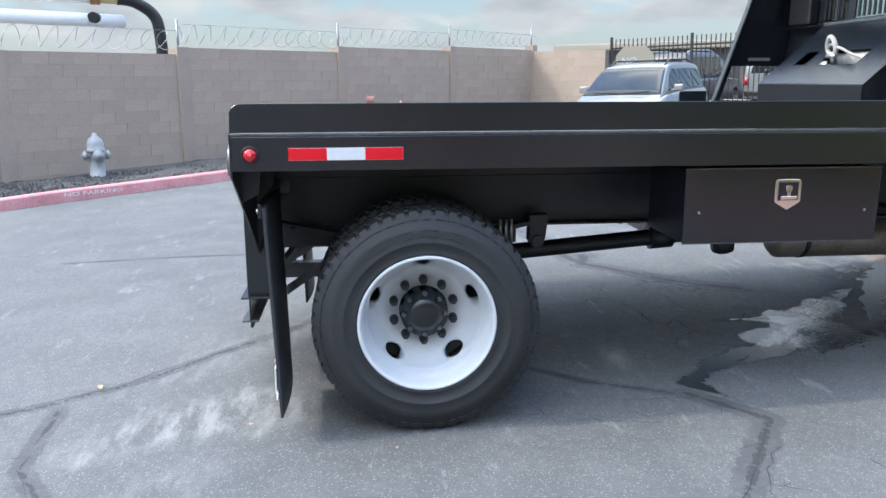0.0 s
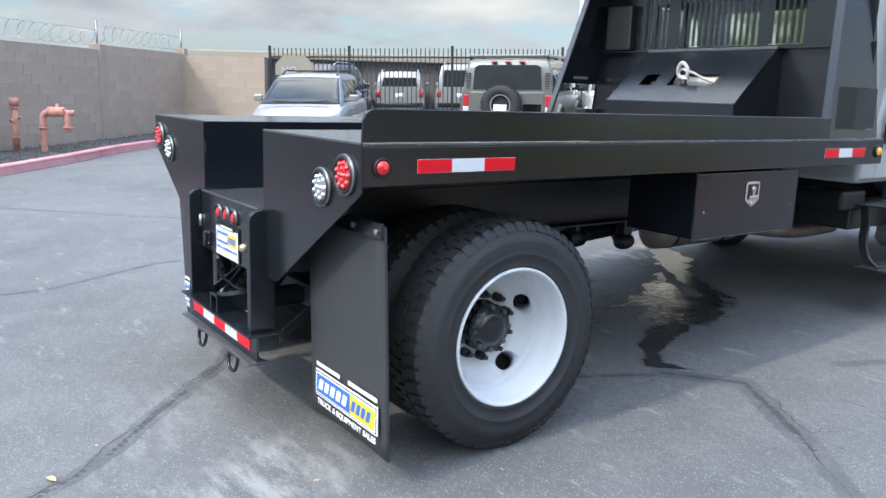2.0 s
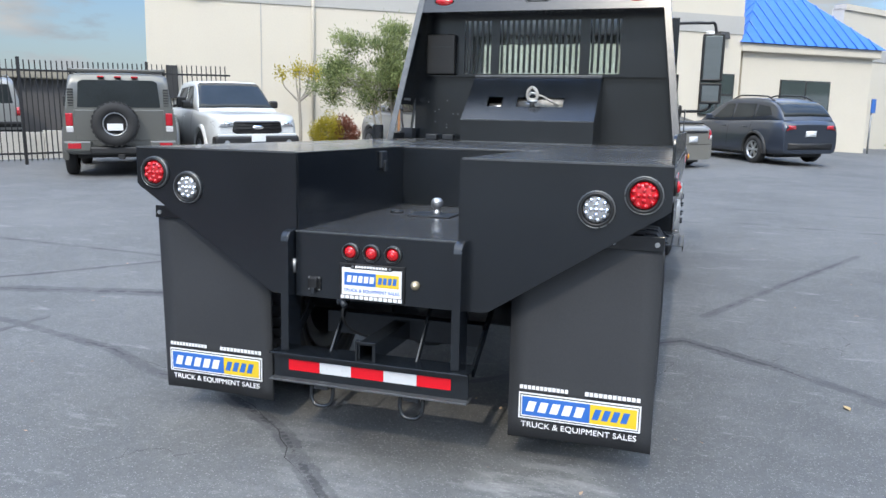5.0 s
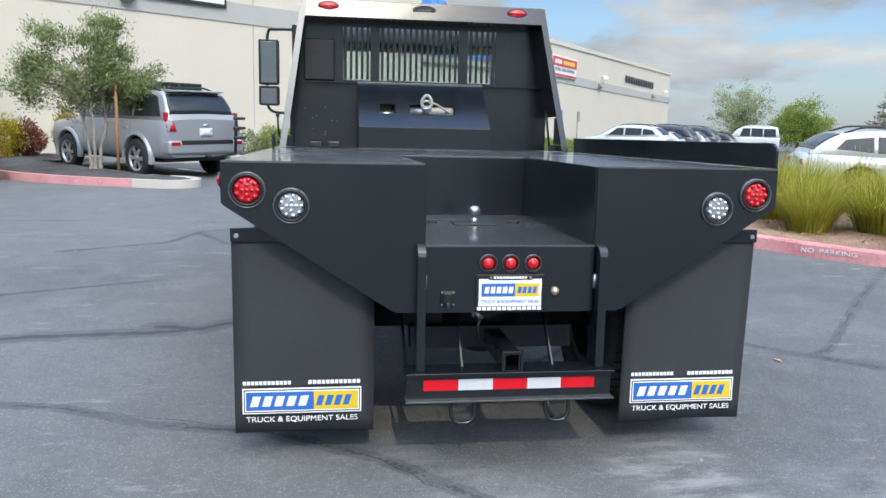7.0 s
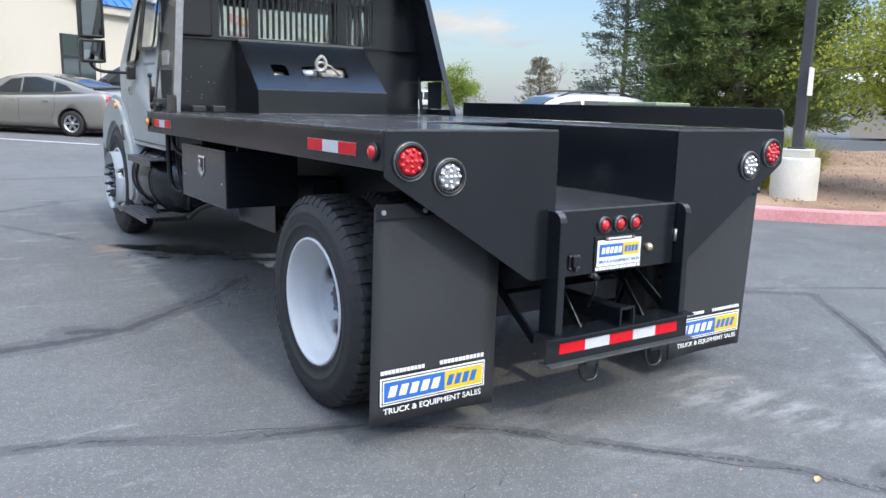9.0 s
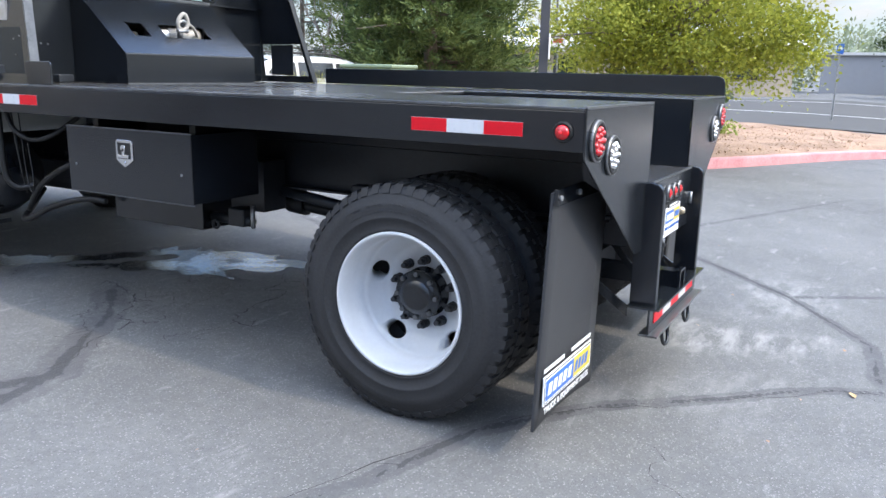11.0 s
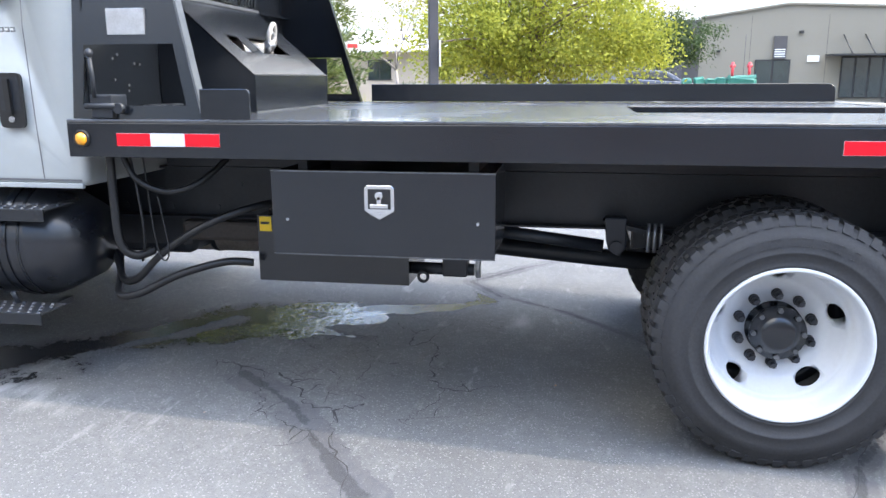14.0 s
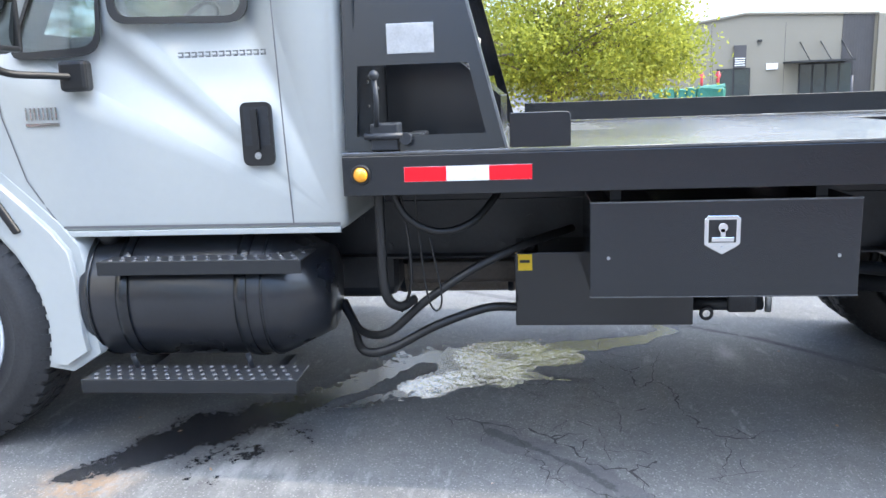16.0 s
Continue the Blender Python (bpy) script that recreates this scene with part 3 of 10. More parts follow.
pool_fac = a_math("MULTIPLY", a_ramp(a_math("ADD", a_pool.outputs["Fac"], a_math("MULTIPLY", a_math("SUBTRACT", a_lace, 0.5), 5.0)), 0.44, (0, 0, 0), 0.55, (1, 1, 1)), a_ramp(a_pool.outputs["Fac"], 0.05, (0, 0, 0), 0.2, (1, 1, 1)))
broken = a_ramp(a_math("ADD", a_math("MULTIPLY", a_noise(55, 4, 0.7), 0.8), a_math("MULTIPLY", a_pool.outputs["Fac"], 0.16)), 0.39, (0, 0, 0), 0.50, (1, 1, 1))
pool_fac = a_math("MULTIPLY", pool_fac, broken)
col = a_mix(damp, col, (0.055, 0.057, 0.062))
col = a_mix(a_math("MAXIMUM", wet_fac, pool_fac), col, (0.026, 0.027, 0.030))
al.new(col, ab.inputs["Base Color"])
a_rough = an.new("ShaderNodeMix"); a_rough.data_type = "FLOAT"
al.new(wet_fac, a_rough.inputs["Factor"])
a_rough.inputs["A"].default_value, a_rough.inputs["B"].default_value = 0.86, 0.27
al.new(a_rough.outputs["Result"], ab.inputs["Roughness"])
al.new(a_math("MAXIMUM", a_math("MULTIPLY", wet_fac, 0.10), pool_fac), ab.inputs["Coat Weight"])
ab.inputs["Coat Roughness"].default_value = 0.06
ab.inputs["Coat IOR"].default_value = 1.75
a_bump = an.new("ShaderNodeBump")
a_h = a_math("ADD", a_math("MULTIPLY", a_grain, 0.7), a_math("MULTIPLY", a_small, 0.5))
a_h = a_math("SUBTRACT", a_h, a_math("MULTIPLY", hair_fac, 0.2))
al.new(a_h, a_bump.inputs["Height"])
a_bs = an.new("ShaderNodeMix"); a_bs.data_type = "FLOAT"
al.new(wet_fac, a_bs.inputs["Factor"])
a_bs.inputs["A"].default_value, a_bs.inputs["B"].default_value = 0.9, 0.05
al.new(a_bs.outputs["Result"], a_bump.inputs["Strength"])
a_bump.inputs["Distance"].default_value = 0.005
a_ripple = an.new("ShaderNodeBump")
al.new(a_noise(26, 3, 0.5), a_ripple.inputs["Height"])
a_ripple.inputs["Strength"].default_value, a_ripple.inputs["Distance"].default_value = 0.8, 0.007
al.new(a_ripple.outputs[0], ab.inputs["Coat Normal"])
al.new(a_bump.outputs[0], ab.inputs["Normal"])
ab.inputs["Specular IOR Level"].default_value = 0.22
me.materials.append(asphalt)
tagged(new("ground", me), "weathered grey asphalt lot with cracks and a puddle", "ground", kind="structure")



# open hairline cracks, thin dark slivers in the surface
CRACK = material("open_crack", (0.034, 0.034, 0.036), 0.95, var=0.3, scale=20)
crack_rng = np.random.RandomState(17)
cv, cf = [], []


def crack_walk(p, heading, length, width, depth=0):
    """A wandering sliver with branches, laid just above the asphalt."""
    p = np.array(p, float)
    n = max(3, int(length / 0.035))
    left, drift = None, crack_rng.normal() * 0.03
    for k in range(n + 1):
        heading += crack_rng.normal() * 0.30 + drift * 0.4
        step = 0.035 * crack_rng.uniform(0.6, 1.4)
        d = np.array([math.cos(heading), math.sin(heading)])
        w = 0.5 * width * (0.25 + crack_rng.uniform() ** 2 * 1.5) * (1 - (k / (n + 1)) ** 3)
        a, b = p + np.array([-d[1], d[0]]) * w, p + np.array([d[1], -d[0]]) * w
        i = len(cv)
        for q in (a, b):
            cv.append((q[0], q[1], 0.035 * (q[1] - 0.8) + 0.0015))
        if left is not None:
            cf.append((left, left + 1, i + 1, i))
        left = i
        if depth < 2 and crack_rng.uniform() < 0.09:
            crack_walk(p, heading + crack_rng.choice((-1, 1)) * crack_rng.uniform(0.6, 1.4), length * crack_rng.uniform(0.15, 0.45), width * 0.7, depth + 1)
        p = p + d * step


def crack_along(pts, width):
    """One unbroken, jagged sliver through the points, with a few side twigs."""
    line = [np.array(p) + (np.array(q) - np.array(p)) * k / 7 for p, q in zip(pts, pts[1:]) for k in range(7)] + [np.array(pts[-1])]
    left, wob = None, 0.0
    for k, p in enumerate(line):
        a, b = line[max(k - 1, 0)], line[min(k + 1, len(line) - 1)]
        d = (b - a) / (np.linalg.norm(b - a) + 1e-6)
        side = np.array([-d[1], d[0]])
        wob = 0.6 * wob + crack_rng.normal() * 0.012
        w = 0.36 * width * (0.25 + 1.3 * crack_rng.uniform() ** 1.6)
        i = len(cv)
        for q in (p + side * (wob + w), p + side * (wob - w)):
            cv.append((q[0], q[1], 0.035 * (q[1] - 0.8) + 0.0015))
        if left is not None:
            cf.append((left, left + 1, i + 1, i))
        left = i
        if crack_rng.uniform() < 0.12:
            crack_walk(p + side * wob, math.atan2(d[1], d[0]) + crack_rng.choice((-1, 1)) * crack_rng.uniform(0.5, 1.3), crack_rng.uniform(0.06, 0.2), width * 0.6, 2)


crack_along([(-0.60, 3.36), (-0.64, 3.2), (-0.69, 3.0), (-0.79, 2.89), (-0.89, 2.8), (-0.98, 2.74), (-1.05, 2.61), (-1.0, 2.52), (-0.94, 2.48)], 0.016)
crack_along([(-1.05, 2.61), (-1.25, 2.55), (-1.5, 2.40), (-1.9, 2.3)], 0.008)
crack_along([(-0.70, 3.06), (-0.91, 3.0), (-1.0, 2.94), (-1.11, 2.91), (-1.2, 2.76), (-1.3, 2.6)], 0.008)
crack_along([(0.23, 2.61), (0.07, 2.47), (-0.13, 2.47), (-0.08, 2.33), (-0.22, 2.27), (-0.46, 2.28), (-0.58, 2.24), (-0.68, 2.12), (-0.59, 1.91)], 0.012)
crack_along([(-0.15, 2.72), (-0.30, 2.65), (-0.45, 2.51)], 0.008)
crack_along([(-0.68, 2.15), (-0.97, 2.23), (-1.07, 2.28)], 0.007)
crack_along([(-0.15, 3.0), (-0.05, 2.8), (-0.03, 2.66), (-0.19, 2.62)], 0.009)
crack_along([(0.95, 2.05), (1.35, 2.27), (1.93, 1.87), (2.4, 1.46), (3.1, 0.95)], 0.008)
crack_along([(-2.14, 0.85), (-1.07, 0.46), (-0.54, 0.12), (-0.06, -0.39), (0.36, -0.82), (0.6, -1.3)], 0.007)
crack_along([(3.2, 0.9), (2.6, 0.2), (2.0, -0.42), (1.2, -0.95)], 0.006)
crack_along([(-2.8, -1.2), (-2.79, -0.4), (-3.2, 0.5), (-3.1, 1.3)], 0.006)
crack_along([(-2.3, 2.2), (-3.2, 2.1), (-4.4, 1.75)], 0.006)
for _ in range(9):
    crack_walk((crack_rng.uniform(-1.1, 0.3), crack_rng.uniform(2.2, 3.1)), crack_rng.uniform(0, 6.28), crack_rng.uniform(0.2, 0.5), 0.004)
for _ in range(7):
    crack_walk((crack_rng.uniform(0.2, 2.4), crack_rng.uniform(1.6, 3.2)), crack_rng.uniform(0, 6.28), crack_rng.uniform(0.3, 0.8), 0.005)
for _ in range(2):
    crack_walk((crack_rng.uniform(-3.2, 2.6), crack_rng.uniform(-1.8, 1.4)), crack_rng.uniform(0, 6.28), crack_rng.uniform(0.3, 0.9), 0.004)
tagged(arrays_object("crack_lines", cv, cf, CRACK), "thin dark open cracks across the asphalt", "crack", kind="stuff")
# ---- flatbed truck ----
truck = thing("flatbed_truck", "white truck cab with satin black steel flatbed and headboard", "truck")


def reflective_strip(x, y0, z0, z1, side):
    """Three equal fields of tape, red white red, on the side of the bed."""
    strip = part("reflector_strip", box(x, x + side * 0.0015, y0, y0 + 0.457, z0 - 0.001, z1 + 0.001), TAPE_WHITE, truck, "red and white reflective tape")
    for k, mat in ((0, TAPE_RED), (1, TAPE_WHITE), (2, TAPE_RED)):
        part("tape_field", box(x + side * 0.001, x + side * 0.003, y0 + k * 0.1523, y0 + (k + 1) * 0.1523 - 0.0008, z0, z1), mat, strip)


def logo_panel(parent, x0, x1, z0, z1, y):
    """Bordered sign in two colours with slanted blocks for the brand's letters."""
    w, h = x1 - x0, z1 - z0
    split = x0 + 0.595 * w
    part("decal_border", box(x0, x1, y - 0.001, y, z0, z1), DECAL_WHITE, parent)
    part("decal_rim", box(x0 + 0.012 * w, x1 - 0.012 * w, y - 0.002, y - 0.001, z0 + 0.05 * h, z1 - 0.05 * h), PLASTIC, parent)
    part("decal_ground", box(x0 + 0.02 * w, x1 - 0.02 * w, y - 0.003, y - 0.002, z0 + 0.09 * h, z1 - 0.09 * h), DECAL_WHITE, parent)
    part("blue_field", box(x0 + 0.03 * w, split, y - 0.004, y - 0.003, z0 + 0.14 * h, z1 - 0.14 * h), LOGO_BLUE, parent)
    part("yellow_field", box(split, x1 - 0.03 * w, y - 0.004, y - 0.003, z0 + 0.14 * h, z1 - 0.14 * h), LOGO_GOLD, parent)
    for a, b, n, mat in ((x0 + 0.075 * w, split - 0.02 * w, 5, DECAL_WHITE), (split + 0.03 * w, x1 - 0.07 * w, 4, LOGO_BLUE)):
        step = (b - a) / n
        for k in range(n):
            u = a + k * step
            zb, zt, lean = z0 + 0.30 * h, z0 + 0.70 * h, 0.12 * h
            bm = prism([(u - lean / 2, zb), (u + step * 0.66 - lean / 2, zb), (u + step * 0.66 + lean / 2, zt), (u + lean / 2, zt)], "y", y - 0.0052, y - 0.004)
            part("letter_block", bm, mat, parent)


def bars(parent, name, x0, x1, z0, z1, y, n, mat):
    """A row of plain blocks for writing that is not spelled out."""
    step = (x1 - x0) / n
    for k in range(n):
        bm = bmesh.new()
        quad_box(bm, x0 + k * step, x0 + (k + 0.8) * step, y - 0.0012, y, z0, z1)
        part(name, bm, mat, parent)


# bed
DX, DZ, D_FRONT, NOTCH = 1.22, 1.33, 3.705, 1.32
part("deck", prism([(-DX, 0), (-0.378, 0), (-0.378, NOTCH), (0.378, NOTCH), (0.378, 0), (DX, 0), (DX, D_FRONT), (-DX, D_FRONT)], "z", DZ - 0.012, DZ, 0.002, 1), DECK, truck, "black coated deck plate with a hitch recess")
for s in (-1, 1):
    part("side_skirt", box(s * (DX - 0.012), s * DX, 0.004, D_FRONT, 1.18, DZ - 0.0125, 0.003), BLACK, truck)
    part("side_lip", box(s * (DX - 0.09), s * (DX - 0.013), 0.01, D_FRONT, 1.18, 1.188), BLACK, truck)
    bm = bmesh.new()
    rng = random.Random(7 + s)
    y = 0.03
    while y < D_FRONT - 0.2:
        l = rng.uniform(0.06, 0.4)
        quad_box(bm, s * (DX - 0.002), s * (DX + 0.0018), y, y + l, DZ - 0.007 + rng.uniform(-0.002, 0.002), DZ - 0.001)
        y += l + rng.uniform(0.02, 0.3)
    tagged(part("weld_seam", bm, BLACK_EDGE, truck), "scuffed weld line along the deck edge", kind="stuff")
part("front_skirt", box(-DX + 0.012, DX - 0.012, D_FRONT - 0.012, D_FRONT, 1.18, DZ - 0.0125), BLACK, truck)
for k in range(8):
    for a, b in ((-1.19, -0.38), (0.38, 1.19)) if 0.28 + k * 0.45 < NOTCH else ((-1.19, 1.19),):
        part("crossmember", box(a, b, 0.28 + k * 0.45, 0.34 + k * 0.45, 1.19, DZ - 0.0125), CHASSIS, truck)
part("notch_crossmember_cover", box(-0.40, 0.40, 0.02, NOTCH - 0.01, 0.70, 0.968), CHASSIS, truck)

# raised side rail and stub
rail = [(0.0, DZ + 0.003), (3.05, DZ + 0.003), (3.05, 1.447), (0.05, 1.447), (0.03, 1.443), (0.012, 1.43), (0.003, 1.41)]
part("side_rail", prism(rail, "x", DX - 0.013, DX - 0.001, 0.002, 1), BLACK, truck, "raised black side rail")
stub = [(2.887, DZ + 0.003), (3.10, DZ + 0.003), (3.10, 1.449), (2.902, 1.449), (2.891, 1.444), (2.887, 1.434)]
part("side_rail", prism(stub, "x", -DX + 0.001, -DX + 0.013, 0.002, 1), BLACK, truck, "short black rail stub")

# tail panels
for s in (-1, 1):
    pts = [(s * DX, DZ - 0.001), (s * DX, 1.16), (s * 1.205, 1.145), (s * 0.515, 0.698), (s * 0.49, 0.69), (s * 0.378, 0.69), (s * 0.378, DZ - 0.001)]
    part("tail_panel", prism(pts, "y", -0.004, 0.004, 0.0012, 1), BLACK, truck, "black angled tail panel")
    part("tail_lip", box(s * 0.385, s * (DX - 0.004), -0.0055, 0.006, DZ - 0.005, DZ + 0.003), BLACK_EDGE, truck)
    part("notch_side", box(s * 0.372, s * 0.378, 0.0045, NOTCH, 0.69, DZ - 0.001), BLACK, truck)
    part("gusset", prism([(0.005, 1.17), (0.085, 1.17), (0.075, 1.06), (0.005, 1.02)], "x", s * 0.99, s * 0.998), CHASSIS, truck)
    part("under_tail_plate", prism([(0.005, 1.17), (0.09, 1.17), (0.09, 0.9), (0.005, 0.74)], "x", s * 0.55, s * 0.558), CHASSIS, truck)
part("notch_front", box(-0.372, 0.372, NOTCH - 0.008, NOTCH - 0.001, 0.986, DZ - 0.013), BLACK, truck)
part("step_floor", box(-0.371, 0.371, -0.018, NOTCH - 0.009, 0.970, 0.984, 0.002), DECK, truck)
part("rear_panel", box(-0.371, 0.371, -0.024, -0.0185, 0.693, 0.982, 0.002), BLACK, truck)
part("rear_panel_lip", box(-0.371, 0.371, -0.026, -0.016, 0.9825, 0.988), BLACK_EDGE, truck)

# hitch ball on its plate, tie loops
part("ball_plate", box(-0.13, 0.10, 0.74, 0.93, 0.985, 0.991, 0.002), CHASSIS, truck)
part("hitch_ball", lathe([(0.022, 0.991), (0.022, 1.006), (0.014, 1.012), (0.014, 1.02), (0.026, 1.028), (0.033, 1.045), (0.031, 1.06), (0.02, 1.074), (0.0, 1.078)], "z", 20, (-0.005, 0.86, 0)), STEEL, truck, "steel gooseneck hitch ball")
for x in (-0.24, 0.215):
    bm = ring((x, 0.88, 0.986), 0.026, 0.036, 0.008, "z", 20)
    part("tie_loop", bm, CHASSIS, truck)


def round_lamp(x, z, y, r, lens, led=None, parent=truck, label=""):
    lamp = part("lamp", ring((x, y, z), r * 0.88, r * 1.12, -0.018, "y", 32), PLASTIC, parent, label)
    part("bezel", ring((x, y, z), r * 1.10, r * 1.19, -0.014, "y", 32), LAMP_BEZEL, lamp)
    prof = [(r * 0.86, -0.004), (r * 0.8, -0.012), (r * 0.55, -0.018), (0.0, -0.020)]
    part("lens", lathe(prof, "y", 28, (x, y, z)), lens, lamp)
    if led:
        for k in range(14):
            rr, a = (0.66 * r, k * math.pi * 2 / 9) if k < 9 else (0.32 * r, k * math.pi * 2 / 4) if k < 13 else (0.0, 0.0)
            part("diode", lathe([(r * 0.19, -0.012), (r * 0.15, -0.020), (0.0, -0.025)], "y", 12, (x + rr * math.cos(a), y, z + rr * math.sin(a))), led, lamp)
    return lamp


for s in (-1, 1):
    round_lamp(s * 1.114, 1.214, -0.004, 0.0625, LAMP_RED, LAMP_RED, label="round red brake lamp")
    round_lamp(s * 0.936, 1.151, -0.004, 0.0625, LAMP_CLEAR, CHROME, label="round clear reversing lamp")
for x in (-0.103, -0.005, 0.094):
    lamp = round_lamp(x, 0.911, -0.024, 0.0325, LAMP_RED, label="small lit red marker lamp")
    part("core", lathe([(0.011, -0.016), (0.008, -0.0215), (0.0, -0.023)], "y", 14, (x, -0.024, 0.911)), LAMP_RED_CORE, lamp)

# plate in its frame, socket, cap
plate = part("dealer_plate", box(-0.156, 0.150, -0.031, -0.0245, 0.700, 0.862, 0.004), PLASTIC, truck, "dealer plate in a black frame")
part("plate_face", box(-0.142, 0.136, -0.0325, -0.031, 0.722, 0.842), DECAL_WHITE, plate)
part("plate_strip", box(-0.10, 0.094, -0.0338, -0.0312, 0.838, 0.858, 0.003), PLASTIC, plate)
bars(plate, "number_bar", -0.078, 0.072, 0.843, 0.853, -0.0338, 11, DECAL_WHITE)
bars(plate, "web_bar", -0.148, 0.142, 0.704, 0.719, -0.031, 13, DECAL_WHITE)
part("blue_field", box(-0.130, 0.018, -0.034, -0.0325, 0.765, 0.822), LOGO_BLUE, plate)
part("yellow_field", box(0.018, 0.124, -0.034, -0.0325, 0.765, 0.822), LOGO_GOLD, plate)
for k in range(5):
    u = -0.118 + k * 0.0265
    part("letter_block", prism([(u, 0.779), (u + 0.019, 0.779), (u + 0.023, 0.808), (u + 0.004, 0.808)], "y", -0.0352, -0.034), DECAL_WHITE, plate)
for k in range(4):
    u = 0.028 + k * 0.0225
    part("letter_block", prism([(u, 0.779), (u + 0.016, 0.779), (u + 0.020, 0.808), (u + 0.004, 0.808)], "y", -0.0352, -0.034), LOGO_BLUE, plate)
part("lettering_line", moved(lettering("TRUCK & EQUIPMENT SALES", 0.0205), pose(-0.003, -0.033, 0.742)), LOGO_BLUE, plate)
for x in (-0.09, 0.084):
    part("bolt", disc((x, -0.034, 0.848), 0.006, -0.004, "y", 10), STEEL, plate)
socket = part("trailer_socket", box(-0.308, -0.246, -0.032, -0.024, 0.725, 0.79, 0.004), PLASTIC, truck, "black trailer socket with flap")
part("flap", box(-0.298, -0.256, -0.05, -0.032, 0.738, 0.786, 0.006), PLASTIC, socket)
part("latch", box(-0.286, -0.268, -0.052, -0.03, 0.715, 0.742, 0.004), CHASSIS, socket)
for x in (-0.302, -0.252):
    for z in (0.731, 0.784):
        part("screw", disc((x, -0.032, z), 0.004, -0.003, "y", 8), STEEL, socket)
part("buzzer_cap", lathe([(0.02, 0), (0.02, -0.008), (0.014, -0.02), (0.0, -0.024)], "y", 20, (0.197, -0.024, 0.786)), material("brass_cap", (0.52, 0.43, 0.30), 0.3, metal=0.7, var=0.2), truck, "amber brass reflector cap")

# rear posts, bumper, receiver, rings
for s in (-1, 1):
    prof = [(-0.085, 0.45), (0.03, 0.45), (0.03, 0.985), (-0.03, 0.992), (-0.06, 0.985), (-0.078, 0.968), (-0.085, 0.945)]
    part("rear_post", prism(prof, "x", s * 0.377, s * 0.415, 0.003), BLACK, truck)
    part("post_hinge", tube([(s * 0.376, -0.03, 0.80), (s * 0.376, -0.03, 0.86)], 0.008, 8), STEEL, truck)
    part("bumper_brace", prism([(0.03, 0.445), (0.03, 0.395), (0.62, 0.80), (0.62, 0.85)], "x", s * 0.44, s * 0.452), BLACK, truck)
    bm = tube(curve([(s * 0.21 - 0.05, -0.085, 0.316), (s * 0.21 - 0.051, -0.092, 0.262), (s * 0.21 - 0.028, -0.098, 0.226), (s * 0.21 + 0.028, -0.098, 0.226), (s * 0.21 + 0.051, -0.092, 0.262), (s * 0.21 + 0.05, -0.085, 0.316)], 6), 0.0085, 10)
    part("tow_ring", bm, BLACK, truck, "black steel tow ring")
    part("ring_lug", box(s * 0.21 - 0.034, s * 0.21 + 0.034, -0.105, -0.06, 0.298, 0.3175, 0.003), CHASSIS, truck)
part("bumper_top", box(-0.46, 0.46, -0.115, 0.03, 0.440, 0.449, 0.002), BLACK, truck)
part("bumper_face", box(-0.455, 0.455, -0.075, -0.066, 0.322, 0.440), BLACK, truck)
part("bumper_lip", box(-0.46, 0.46, -0.115, -0.03, 0.318, 0.327, 0.002), BLACK_EDGE, truck, "worn lower bumper lip")
for k in range(5):
    part("tape_field", box(-0.381 + k * 0.1524, -0.381 + (k + 1) * 0.1524 - 0.001, -0.0775, -0.0755, 0.362, 0.411), TAPE_RED if k % 2 == 0 else TAPE_WHITE, truck)
bm = bmesh.new()
for a in ((-0.036, -0.028, 0.444, 0.528), (0.030, 0.038, 0.444, 0.528), (-0.028, 0.030, 0.444, 0.452), (-0.028, 0.030, 0.520, 0.528)):
    quad_box(bm, a[0], a[1], -0.095, 0.42, a[2], a[3])
part("receiver_tube", bm, BLACK, truck, "square receiver hitch tube")
part("receiver_collar", merged(box(-0.044, 0.046, -0.105, -0.085, 0.528, 0.538, 0.002), box(-0.044, 0.046, -0.105, -0.085, 0.434, 0.444, 0.002), box(-0.046, -0.036, -0.105, -0.085, 0.434, 0.538, 0.002), box(0.038, 0.048, -0.105, -0.085, 0.434, 0.538, 0.002)), BLACK, truck)
part("receiver_plug", box(-0.028, 0.03, 0.1, 0.11, 0.452, 0.52), CHASSIS, truck)
part("hitch_crossbar", box(-0.40, 0.40, 0.35, 0.43, 0.43, 0.54, 0.006), CHASSIS, truck)
for s in (-1, 1):
    part("hitch_brace", prism([(-0.02, 0.45), (0.02, 0.45), (0.30, 0.78), (0.26, 0.78)], "x", s * 0.20, s * 0.208), BLACK, truck)
part("wire_plug", merged(tube([(-0.155, -0.02, 0.69), (-0.125, -0.03, 0.665)], 0.014, 10), box(-0.17, -0.14, -0.03, -0.005, 0.672, 0.694, 0.004)), CHASSIS, truck, "dark wiring plug under the panel")
part("notch_latch", merged(box(-0.372, -0.352, 0.93, 1.01, 1.22, 1.31, 0.005), box(-0.356, -0.340, 0.95, 0.985, 1.20, 1.26, 0.004)), CHASSIS, truck, "black steel latch in the recess")

